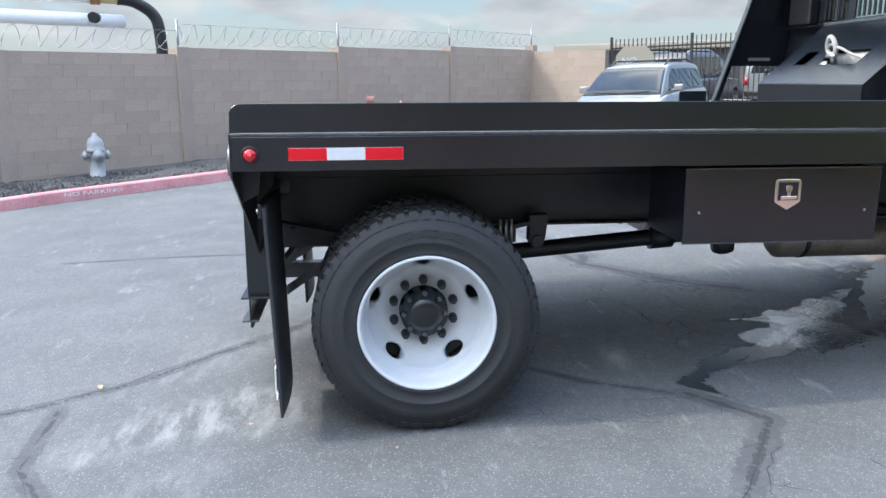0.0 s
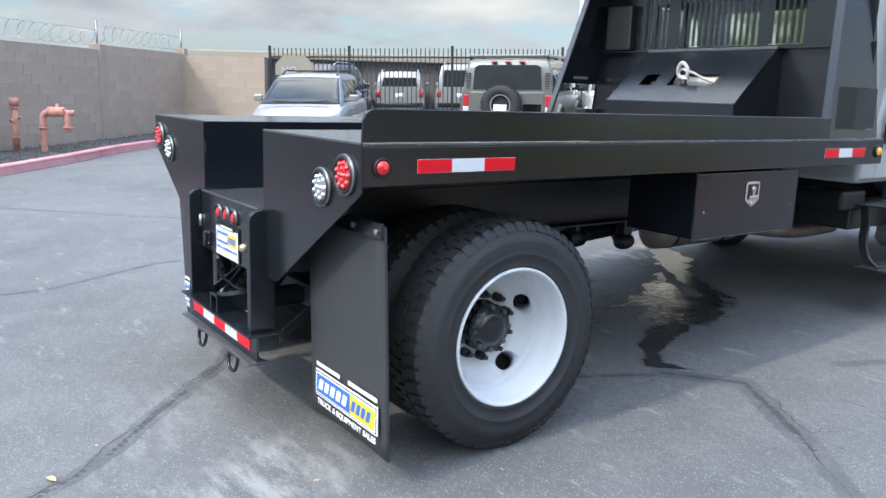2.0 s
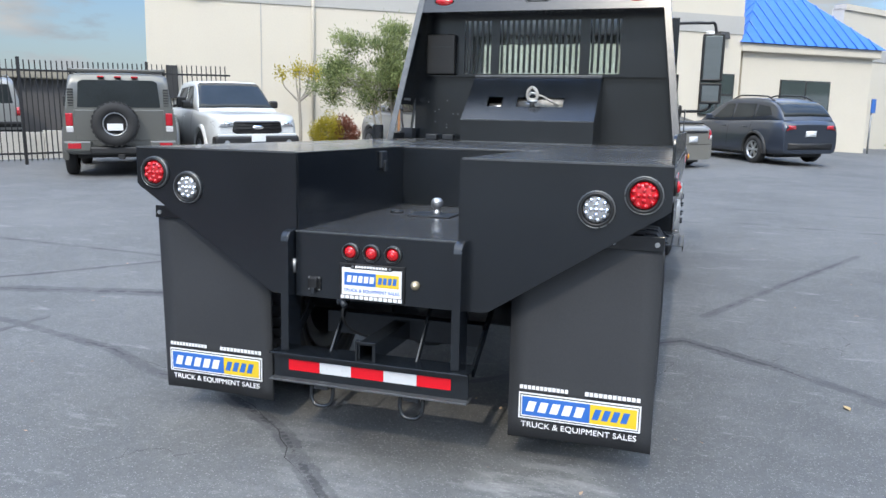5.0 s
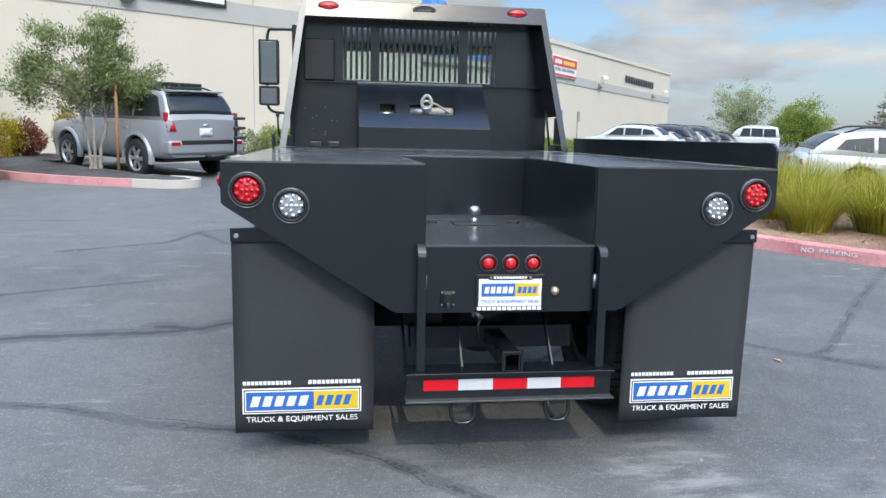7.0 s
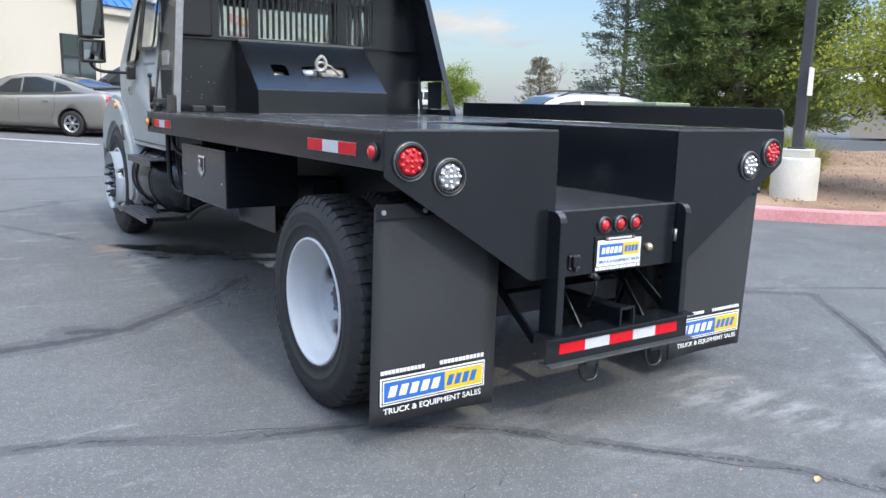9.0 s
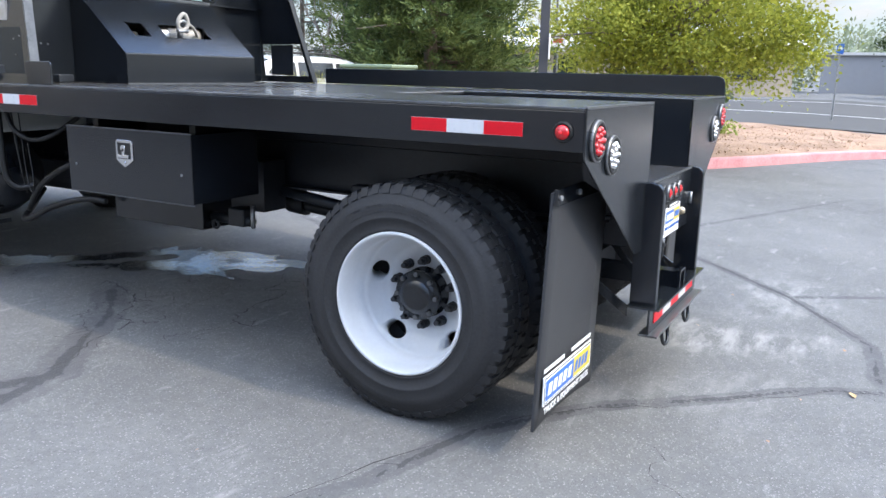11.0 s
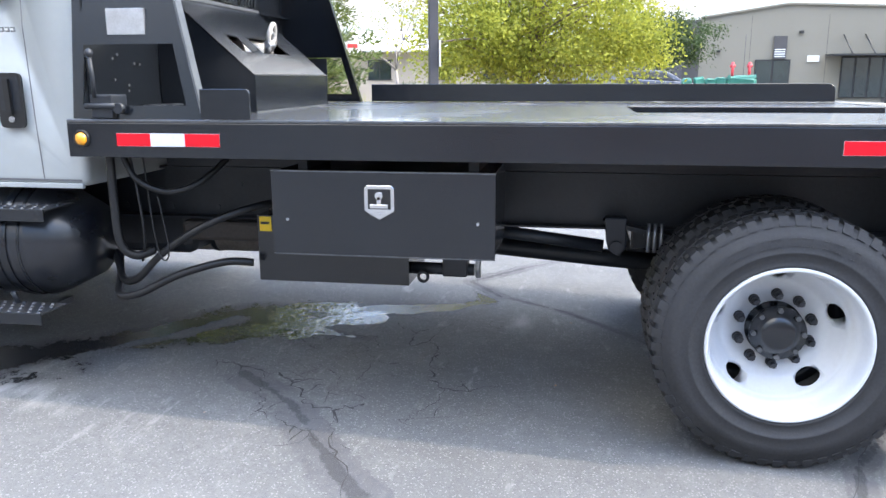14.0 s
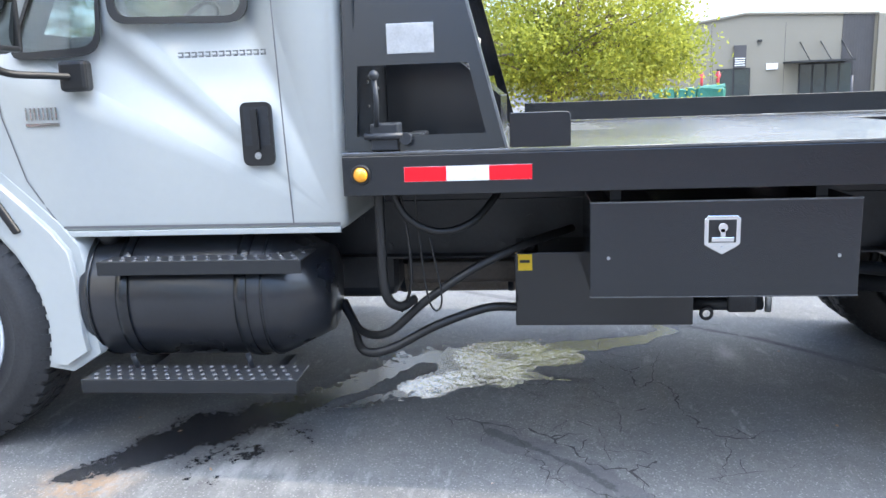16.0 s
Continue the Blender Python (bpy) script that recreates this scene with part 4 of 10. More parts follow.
# mud flaps with decals
for s in (-1, 1):
    x0, x1 = (0.585, 1.196) if s > 0 else (-1.196, -0.583)
    bm = bmesh.new()
    nx, nz = 8, 12
    grid = []
    for j in range(nz + 1):
        f = j / nz
        z = 1.03 - f * 0.915
        rowv = []
        for i in range(nx + 1):
            u = i / nx
            x = x0 + (x1 - x0) * u
            yy = 0.108 + 0.028 * f + 0.018 * f * f * math.sin(3.1 * u) + 0.012 * f * (u - 0.5) * s
            rowv.append((x, yy, z))
        grid.append(rowv)
    front = [[bm.verts.new(p) for p in r] for r in grid]
    back = [[bm.verts.new((p[0], p[1] + 0.011, p[2])) for p in r] for r in grid]
    for j in range(nz):
        for i in range(nx):
            for lay in (front, back):
                bm.faces.new((lay[j][i], lay[j][i + 1], lay[j + 1][i + 1], lay[j + 1][i])).smooth = True
    for j in range(nz):
        for i in (0, nx):
            bm.faces.new((front[j][i], front[j + 1][i], back[j + 1][i], back[j][i]))
    for i in range(nx):
        for j in (0, nz):
            bm.faces.new((front[j][i], front[j][i + 1], back[j][i + 1], back[j][i]))
    flap = part("mud_flap", bm, FLAP, truck, "black rubber mud flap with dealer decals")
    part("flap_bar", box(x0 - 0.002, x1 + 0.002, 0.092, 0.106, 0.985, 1.045, 0.002), BLACK, truck)
    for k, u in enumerate((0.04, 0.35, 0.68, 0.96)):
        part("bolt", disc((x0 + (x1 - x0) * u, 0.092, 1.012), 0.011, -0.008, "y", 6), STEEL, flap)
    xa, xb = (0.632, 1.150) if s > 0 else (-1.161, -0.638)
    yd = 0.122
    dec = part("decal_backing", box(xa, xb, yd + 0.0, yd + 0.004, 0.209, 0.325), DECAL_WHITE, flap)
    logo_holder = flap
    logo_panel(logo_holder, xa, xb, 0.209, 0.325, yd)
    bars(flap, "phone_bar", xa + 0.002, xa + 0.215, 0.341, 0.358, yd + 0.002, 12, DECAL_WHITE)
    bars(flap, "web_bar", xb - 0.235, xb - 0.002, 0.341, 0.359, yd + 0.002, 12, DECAL_WHITE)
    part("lettering_line", moved(lettering("TRUCK & EQUIPMENT SALES", 0.0345), pose((xa + xb) / 2, yd + 0.001, 0.181) @ Matrix.Diagonal((1.12, 1, 1, 1))), DECAL_WHITE, flap)

# side strips and marker lamps
for s in (-1, 1):
    x = s * DX
    reflective_strip(x, 0.226, 1.223, 1.271, s)
    reflective_strip(x, 3.023, 1.226, 1.276, s)
    for y, z, lens in ((0.077, 1.246, LAMP_RED), (3.637, 1.254, LAMP_AMBER)):
        lamp = part("marker_lamp", ring((x, y, z), 0.026, 0.036, s * 0.012, "x", 28), PLASTIC, truck)
        part("lens", lathe([(0.027, 0.002), (0.025, s * 0.016), (0.016, s * 0.023), (0.0, s * 0.026)], "x", 24, (x, y, z)), lens, lamp)
        if lens is LAMP_RED:
            part("core", lathe([(0.009, s * 0.02), (0.006, s * 0.0262), (0.0, s * 0.027)], "x", 12, (x, y + 0.002, z)), LAMP_RED_CORE, lamp)


# headboard
def lean_x(z):
    return 1.178 - 0.132 * (z - DZ)


def edge_y(z):
    return 3.11 + 0.262 * (z - DZ)


HB = 2.565
for s in (-1, 1):
    bm = bmesh.new()
    zs = [DZ + 0.002, 1.385, 1.635, HB]
    win = (3.195, 3.652)

    def sheet(y_pairs, za, zb):
        v = []
        for dx in (0.0, 0.008):
            for z, (ya, yb) in ((za, y_pairs[0]), (zb, y_pairs[1])):
                v.append([bm.verts.new((s * (lean_x(z) - dx), ya, z)), bm.verts.new((s * (lean_x(z) - dx), yb, z))])
        a, b, c, d = v
        for f in ((a[0], a[1], b[1], b[0]), (c[1], c[0], d[0], d[1]), (a[0], c[0], c[1], a[1]), (b[1], d[1], d[0], b[0]), (a[0], b[0], d[0], c[0]), (a[1], c[1], d[1], b[1])):
            bm.faces.new(f)
    front_y = 3.70
    sheet(((edge_y(zs[0]), front_y), (edge_y(zs[1]), front_y)), zs[0], zs[1])
    w0a, w0b = 3.185, 3.245
    sheet(((edge_y(zs[1]), w0a), (edge_y(zs[2]), w0b)), zs[1], zs[2])
    sheet(((3.655, front_y), (3.648, front_y)), zs[1], zs[2])
    sheet(((edge_y(zs[2]), front_y), (edge_y(HB), front_y)), zs[2], HB)
    part("headboard_side", bm, BLACK, truck, "black tapered headboard wing")
    bm = bmesh.new()
    for z0, z1 in ((DZ + 0.002, HB),):
        pts = []
        for z in (z0, z1):
            xo, y = s * (lean_x(z) + 0.001), edge_y(z)
            pts.append([(xo, y - 0.003, z), (xo - s * 0.05, y - 0.003, z), (xo - s * 0.05, y + 0.006, z), (xo, y + 0.006, z)])
        lo = [bm.verts.new(p) for p in pts[0]]
        hi = [bm.verts.new(p) for p in pts[1]]
        for i in range(4):
            bm.faces.new((lo[i], lo[(i + 1) % 4], hi[(i + 1) % 4], hi[i]))
        bm.faces.new(lo); bm.faces.new(hi)
    # left flange gets a lighter tone that holds the sun's glint
    part("headboard_flange", bm, BLACK_EDGE if s < 0 else BLACK, truck, "rear flange of the headboard, left one toned for glint")
part("maker_tag", prism([(3.366, 1.673), (3.536, 1.673), (3.536, 1.778), (3.366, 1.778)], "x", -lean_x(1.725) - 0.010, -lean_x(1.725) + 0.004, 0.001, 1), ALUM, truck, "blank aluminium maker tag")

HP = 3.655
panel_parts = [(-1.12, 1.12, DZ + 0.002, 1.922), (-1.03, 1.03, 2.378, 2.45), (-1.10, -0.675, 1.922, 2.378), (-0.44, -0.363, 1.922, 2.378), (0.319, 0.403, 1.922, 2.378), (0.649, 1.10, 1.922, 2.378)]
for x0, x1, z0, z1 in panel_parts:
    part("headboard_panel", box(x0, x1, HP, HP + 0.006, z0, z1), BLACK, truck)
for x0, x1, n in ((-0.675, -0.44, 5), (-0.363, 0.319, 14), (0.403, 0.649, 5)):
    for k in range(n):
        x = x0 + (x1 - x0) * (k + 0.5) / n - 0.5 * (x1 - x0) / n + 0.012
        bm = box(x, x + 0.022, HP - 0.018, HP - 0.006, 1.928, 2.385, 0.003, 1)
        part("grille_bar", bm, BLACK, truck)
part("headboard_cap", prism([(edge_y(2.42) - 0.002, 2.42), (3.66, 2.42), (3.70, 2.57), (edge_y(2.57) - 0.002, 2.57)], "x", -1.0, 0.995, 0.006), BLACK, truck, "black headboard top beam")
for x in (-0.795, 0.775):
    lamp = part("clearance_lamp", moved(lathe([(0.034, 0), (0.034, -0.008), (0.026, -0.02), (0.0, -0.024)], "y", 24), pose(x, edge_y(2.515), 2.515) @ Matrix.Diagonal((2.2, 1, 1, 1))), LAMP_RED, truck, "oval red clearance lamp")
    part("lamp_gasket", moved(ring((0, 0, 0), 0.034, 0.041, -0.008, "y", 24), pose(x, edge_y(2.515), 2.515) @ Matrix.Diagonal((2.1, 1, 1, 1))), PLASTIC, lamp)
badge = part("maker_badge", moved(disc((0, 0, 0), 0.04, -0.006, "y", 28), pose(-0.01, edge_y(2.51), 2.51) @ Matrix.Diagonal((2.4, 1, 1, 1))), PLASTIC, truck)
part("badge_ring", moved(ring((0, 0, 0), 0.034, 0.041, -0.008, "y", 28), pose(-0.01, edge_y(2.51), 2.51) @ Matrix.Diagonal((2.4, 1, 1, 1))), BLACK_EDGE, badge)
bars(badge, "badge_bar", -0.065, 0.05, 2.50, 2.522, edge_y(2.51) - 0.006, 8, BLACK_EDGE)
part("headboard_shelf", box(-1.10, 1.10, 3.60, HP - 0.001, 1.892, 1.902), BLACK, truck)
hatch = part("document_box", box(-1.0, -0.745, 3.585, HP - 0.001, 1.912, 2.262, 0.012), PLASTIC, truck, "black plastic document box")
part("lid_line", box(-0.96, -0.785, 3.582, 3.586, 2.15, 2.156), CHASSIS, hatch)
rng = random.Random(3)
for k in range(9):
    x, z = rng.uniform(-1.0, -0.72), rng.uniform(1.42, 1.72)
    part("stud", disc((x, HP, z), 0.006, -0.003, "y", 8), BLACK_EDGE, truck)

# winch cover with slots
HX0, HX1 = -0.552, 0.522
hood_a, hood_b = Vector((3.155, 1.515)), Vector((3.585, 1.892))
slope = (hood_b - hood_a)


def hood_piece(x0, x1, f0, f1):
    p, q = hood_a + slope * f0, hood_a + slope * f1
    nrm = Vector((-slope.y, slope.x)).normalized() * 0.006
    return prism([(p.x, p.y), (q.x, q.y), (q.x - nrm.x, q.y - nrm.y), (p.x - nrm.x, p.y - nrm.y)], "x", x0, x1)


for a in ((HX0, HX1, 0.0, 0.30), (HX0, HX1, 0.52, 1.0), (HX0, -0.375, 0.30, 0.52), (-0.248, -0.127, 0.30, 0.52), (0.254, HX1, 0.30, 0.52)):
    part("winch_cover_top", hood_piece(*a), BLACK, truck)
part("winch_cover_front", box(HX0, HX1, 3.150, 3.156, DZ + 0.001, 1.514), BLACK, truck)
part("cover_crease", box(HX0, HX1, 3.1485, 3.156, 1.509, 1.516), BLACK_EDGE, truck)
part("cover_ridge", box(HX0, HX1, 3.575, 3.60, 1.886, 1.906, 0.003), BLACK_EDGE, truck)
part("cover_foot", box(HX0, HX1, 3.146, 3.152, DZ, DZ + 0.006), BLACK_EDGE, truck)
for x in (HX0, HX1 - 0.006):
    part("winch_cover_side", prism([(3.156, DZ + 0.001), (3.65, DZ + 0.001), (3.65, 1.886), (3.575, 1.884), (3.158, 1.512)], "x", x, x + 0.006), BLACK, truck)
part("winch_drum", tube([(-0.14, 3.44, 1.645), (0.27, 3.44, 1.645)], 0.055, 18), ALUM, truck, "winch drum with wound rope")
part("rope_wrap", tube([(-0.02, 3.44, 1.645), (0.24, 3.44, 1.645)], 0.062, 18), ROPE, truck)
part("winch_motor", tube([(-0.38, 3.46, 1.62), (-0.24, 3.46, 1.62)], 0.04, 14), ALUM, truck)
loop = [(0.008 + 0.040 * math.sin(a) * (1.0 - 0.25 * math.cos(a)), 3.285 - 0.01 * math.cos(a), 1.735 + 0.052 * math.cos(a)) for a in [2 * math.pi * k / 20 for k in range(21)]]
part("winch_hook", tube(loop, 0.0135, 10), ROPE, truck, "pale rope eye of the winch line")
part("shackle", merged(tube([(-0.035, 3.292, 1.675), (0.05, 3.292, 1.675)], 0.013, 10), tube(curve([(-0.028, 3.295, 1.68), (-0.03, 3.29, 1.72), (0.008, 3.285, 1.742), (0.046, 3.29, 1.72), (0.044, 3.295, 1.68)], 6), 0.010, 8)), STEEL, truck, "galvanised shackle")
part("hook_shank", tube([(0.005, 3.315, 1.63), (0.0, 3.305, 1.70)], 0.02, 10), STEEL, truck)
part("winch_rope", tube(curve([(0.03, 3.29, 1.73), (0.09, 3.30, 1.715), (0.15, 3.33, 1.68), (0.21, 3.38, 1.65)], 6), 0.009, 8), ROPE, truck)

# dark plate over the right wing's opening stands in for the shade inside
part("wing_blank", box(1.185, 1.192, 3.37, 3.60, DZ + 0.06, 1.63), CHASSIS, truck)

# control lever in the left wing
lev = part("control_valve", box(-1.20, -1.09, 3.50, 3.60, DZ + 0.003, 1.43, 0.006), CHASSIS, truck, "black hydraulic control valve with lever")
part("lever", tube([(-1.205, 3.575, 1.42), (-1.215, 3.568, 1.50), (-1.218, 3.572, 1.59)], 0.009, 8), CHASSIS, lev)
part("lever_knob", lathe([(0.0, 1.578), (0.013, 1.585), (0.018, 1.598), (0.013, 1.611), (0.0, 1.618)], "z", 14, (-1.218, 3.572, 0)), CHASSIS, lev)
part("valve_spool", tube([(-1.205, 3.48, 1.385), (-1.205, 3.62, 1.385)], 0.012, 10), CHASSIS, lev)
part("valve_port", tube([(-1.213, 3.47, 1.375), (-1.185, 3.47, 1.375)], 0.022, 10), CHASSIS, lev)
for x in (-0.95, -0.80):
    part("deck_latch", box(x, x + 0.10, 3.45, 3.52, DZ + 0.001, DZ + 0.05, 0.008), CHASSIS, truck)


# tool boxes
def tool_box(s, z0, z1, y0=1.905, y1=2.83, xf=1.188, yc=2.385):
    x = s * xf
    tb = part("tool_box", box(s * 0.76, s * (xf - 0.008), y0 + 0.006, y1 - 0.006, z0 + 0.004, z1 - 0.004, 0.004), BLACK, truck, "black steel underbody tool box")
    part("door", box(s * (xf - 0.008), x, y0, y1, z0, z1, 0.004), BLACK, tb)
    part("door_edge", box(s * (xf - 0.009), x + s * 0.0006, y0, y1, z1 - 0.004, z1 + 0.001), BLACK_EDGE, tb)
    part("door_edge", box(s * (xf - 0.009), x + s * 0.0006, y0, y1, z0 - 0.001, z0 + 0.003), BLACK_EDGE, tb)
    zc = z0 + (z1 - z0) * 0.66
    plate_pts = [(yc - 0.062, zc + 0.050), (yc - 0.050, zc + 0.062), (yc + 0.050, zc + 0.062), (yc + 0.062, zc + 0.050), (yc + 0.062, zc - 0.036), (yc + 0.045, zc - 0.048), (yc, zc - 0.072), (yc - 0.045, zc - 0.048), (yc - 0.062, zc - 0.036)]
    part("latch", prism(plate_pts, "x", x, x + s * 0.006, 0.002), CHROME, tb, "chrome folding latch")
    part("latch_well", box(x + s * 0.006, x + s * 0.0075, yc - 0.047, yc + 0.047, zc - 0.03, zc + 0.048, 0.0005, 1), PLASTIC, tb)
    part("latch_handle", merged(box(x + s * 0.007, x + s * 0.016, yc - 0.038, yc + 0.038, zc - 0.026, zc - 0.010, 0.002), box(x + s * 0.007, x + s * 0.015, yc - 0.009, yc + 0.009, zc - 0.012, zc + 0.02, 0.002)), CHROME, tb)
    part("latch_lock", disc((x + s * 0.007, yc, zc + 0.022), 0.016, s * 0.008, "x", 16), CHROME, tb)
    part("latch_rivet", disc((x + s * 0.006, yc, zc - 0.05), 0.007, s * 0.004, "x", 10), CHROME, tb)
    for y in (y0 + 0.07, y1 - 0.065):
        part("screw", disc((x, y, z0 + (z1 - z0) * 0.42), 0.006, s * 0.003, "x", 10), STEEL, tb)
    for y in (y0 + 0.1, y1 - 0.1):
        part("hanger", box(s * 0.8, s * 1.1, y - 0.02, y + 0.02, z1 - 0.004, 1.19), CHASSIS, tb)


tool_box(-1, 0.803, 1.137, 1.895, 2.82, 1.204, 2.363)
tool_box(1, 0.835, 1.163)

# hydraulic tank, pump and hoses
res = part("hydraulic_tank", box(-0.74, -0.36, 2.352, 3.098, 0.562, 0.872, 0.004), BLACK, truck, "black hydraulic oil tank with warning sticker")
part("filler_cap", tube([(-0.68, 3.03, 0.872), (-0.68, 3.03, 0.92)], 0.03, 16), PLASTIC, res)
part("sticker", box(-0.7425, -0.74, 3.025, 3.085, 0.798, 0.866), STICKER, res, "yellow warning sticker")
part("sticker_mark", box(-0.7432, -0.7425, 3.035, 3.078, 0.83, 0.842), PLASTIC, res)
part("valve", tube([(-0.66, 2.352, 0.63), (-0.66, 2.05, 0.63)], 0.028, 12), CHASSIS, truck)
part("valve_body", box(-0.70, -0.62, 2.08, 2.20, 0.60, 0.70, 0.01), CHASSIS, truck)
part("valve_wheel", ring((-0.70, 2.29, 0.60), 0.016, 0.03, -0.012, "x", 16), CHASSIS, truck)
part("valve_fitting", tube([(-0.68, 2.03, 0.60), (-0.68, 2.03, 0.72)], 0.014, 10), STEEL, truck)
part("pump_mount", box(-0.62, -0.45, 2.0, 2.25, 0.68, 0.95), CHASSIS, truck)
hoses = [
    ([(-0.80, 3.098, 0.66), (-0.85, 3.22, 0.67), (-0.92, 3.42, 0.62), (-0.95, 3.62, 0.53), (-0.92, 3.74, 0.52), (-0.80, 3.80, 0.60), (-0.70, 3.90, 0.7)], 0.018),
    ([(-0.62, 2.85, 0.95), (-0.85, 3.05, 0.93), (-0.95, 3.25, 0.86), (-0.98, 3.45, 0.74), (-0.95, 3.62, 0.60), (-0.85, 3.76, 0.58), (-0.7, 3.86, 0.66)], 0.017),
    ([(-1.10, 3.60, 1.20), (-1.10, 3.60, 1.0), (-1.09, 3.595, 0.80), (-1.05, 3.55, 0.735), (-0.98, 3.50, 0.745)], 0.019),
    ([(-1.08, 3.56, 1.20), (-1.08, 3.50, 1.08), (-1.05, 3.38, 1.02), (-1.0, 3.25, 1.05), (-0.9, 3.15, 1.15)], 0.014),
    ([(-1.07, 3.53, 1.20), (-1.07, 3.50, 1.0), (-1.05, 3.50, 0.82), (-1.0, 3.55, 0.70)], 0.006),
]
for pts, r in hoses:
    part("hose", tube(curve(pts, 8), r, 10), PLASTIC, truck)
part("wire_loop", tube(curve([(-1.06, 3.47, 1.18), (-1.06, 3.45, 0.9), (-1.06, 3.43, 0.76), (-1.06, 3.40, 0.72), (-1.06, 3.38, 0.78), (-1.05, 3.42, 1.0)], 8), 0.004, 6), PLASTIC, truck)

# chassis
for s in (-1, 1):
    part("frame_rail", merged(box(s * 0.40, s * 0.408, 0.15, 6.9, 0.80, 1.06), box(s * 0.408, s * 0.48, 0.15, 6.9, 0.80, 0.808), box(s * 0.408, s * 0.48, 0.15, 6.9, 1.052, 1.06)), CHASSIS, truck)
    part("subframe", box(s * 0.40, s * 0.47, 0.05, 3.7, 1.062, 1.188), CHASSIS, truck)
    for k in range(5):
        l = 0.68 - 0.09 * k
        pts = curve([(s * 0.52, 0.775 - l, 0.80 + 0.05 * (l / 0.68) ** 2 - 0.016 * k), (s * 0.52, 0.775, 0.74 - 0.016 * k), (s * 0.52, 0.775 + l, 0.80 + 0.05 * (l / 0.68) ** 2 - 0.016 * k)], 6)
        bm = bmesh.new()
        for p, q in zip(pts, pts[1:]):
            prism_into(bm, [(p.y, p.z - 0.006), (q.y, q.z - 0.006), (q.y, q.z + 0.006), (p.y, p.z + 0.006)], "x", s * 0.52 - 0.038, s * 0.52 + 0.038)
        part("spring_leaf", bm, CHASSIS, truck)
    part("spring_hanger", prism([(1.35, 0.87), (1.45, 0.87), (1.44, 0.76), (1.43, 0.72), (1.38, 0.69), (1.35, 0.73)], "x", s * 0.49, s * 0.56, 0.008), CHASSIS, truck)
    part("hanger_pin", tube([(s * 0.47, 1.395, 0.735), (s * 0.58, 1.395, 0.735)], 0.03, 12), CHASSIS, truck)
    for k in range(3):
        part("u_bolt", tube([(s * 0.575, 1.20 + 0.028 * k, 0.72), (s * 0.575, 1.20 + 0.028 * k, 0.85)], 0.008, 8), STEEL, truck)
    for k in range(12):
        part("frame_bolt", disc((s * 0.40 if s > 0 else -0.48, 2.9 + 0.13 * k, 0.86 + 0.12 * (k % 2)), 0.014, s * 0.09 if s > 0 else -0.008, "x", 8), CHASSIS, truck)
part("rear_axle", merged(tube([(-0.85, 0.775, 0.515), (0.85, 0.775, 0.515)], 0.075, 16), lathe([(0.0, -0.24), (0.12, -0.22), (0.21, -0.1), (0.225, 0), (0.21, 0.1), (0.12, 0.22), (0, 0.24)], "y", 24, (0.02, 0.775, 0.525))), CHASSIS, truck)
part("drive_shaft", tube([(0.0, 0.98, 0.53), (0.0, 1.44, 0.56), (0.0, 2.28, 0.625), (0.0, 4.3, 0.76)], 0.048, 16), CHASSIS, truck)
part("shaft_joint", tube([(0.0, 1.0, 0.53), (0.0, 1.14, 0.54)], 0.068, 12), CHASSIS, truck)
part("shaft_joint", tube([(0.0, 2.22, 0.62), (0.0, 2.36, 0.63)], 0.07, 12), CHASSIS, truck)
part("bearing_bracket", merged(box(-0.05, 0.05, 2.27, 2.31, 0.66, 0.82), box(-0.40, 0.40, 2.24, 2.34, 0.80, 0.84, 0.005)), CHASSIS, truck)
part("brake_chamber", lathe([(0.0, -0.06), (0.045, -0.055), (0.055, -0.02), (0.055, 0.02), (0.045, 0.055), (0.0, 0.06)], "y", 18, (0.16, 2.62, 0.60)), CHASSIS, truck)
part("chamber_bracket", box(0.13, 0.19, 2.58, 2.66, 0.65, 0.85), CHASSIS, truck)
part("torque_rod", tube([(-0.47, 1.45, 0.72), (-0.47, 2.15, 0.80)], 0.03, 12), CHASSIS, truck)
part("muffler", lathe([(0.0, 2.95), (0.085, 2.952), (0.118, 2.985), (0.12, 3.0), (0.12, 3.86), (0.115, 3.88), (0.06, 3.93), (0.0, 3.93)], "y", 28, (0.10, 0, 0.625)), EXHAUST, truck, "dull grey exhaust muffler")
for y in (3.12, 3.70):
    part("muffler_strap", ring((0.10, y, 0.625), 0.12, 0.125, 0.03, "y", 28), CHASSIS, truck)
part("tail_pipe", tube(curve([(0.10, 3.0, 0.66), (0.09, 2.86, 0.70), (0.08, 2.74, 0.68), (0.07, 2.66, 0.585)], 8), 0.048, 16), EXHAUST, truck)
part("exhaust_pipe", tube(curve([(0.10, 3.88, 0.625), (0.22, 4.05, 0.60), (0.38, 4.3, 0.585), (0.42, 4.8, 0.60)], 6), 0.055, 14), EXHAUST, truck)
part("transmission", box(-0.25, 0.25, 3.7, 4.9, 0.55, 1.0, 0.06), CHASSIS, truck)
part("heat_shield", box(-0.55, -0.15, 2.95, 3.6, 0.70, 0.80, 0.02), material("dull_brown_shield", (0.06, 0.05, 0.043), 0.6, metal=0.4, var=0.4), truck)

# wheels
TR, WX = 0.500, 1.172


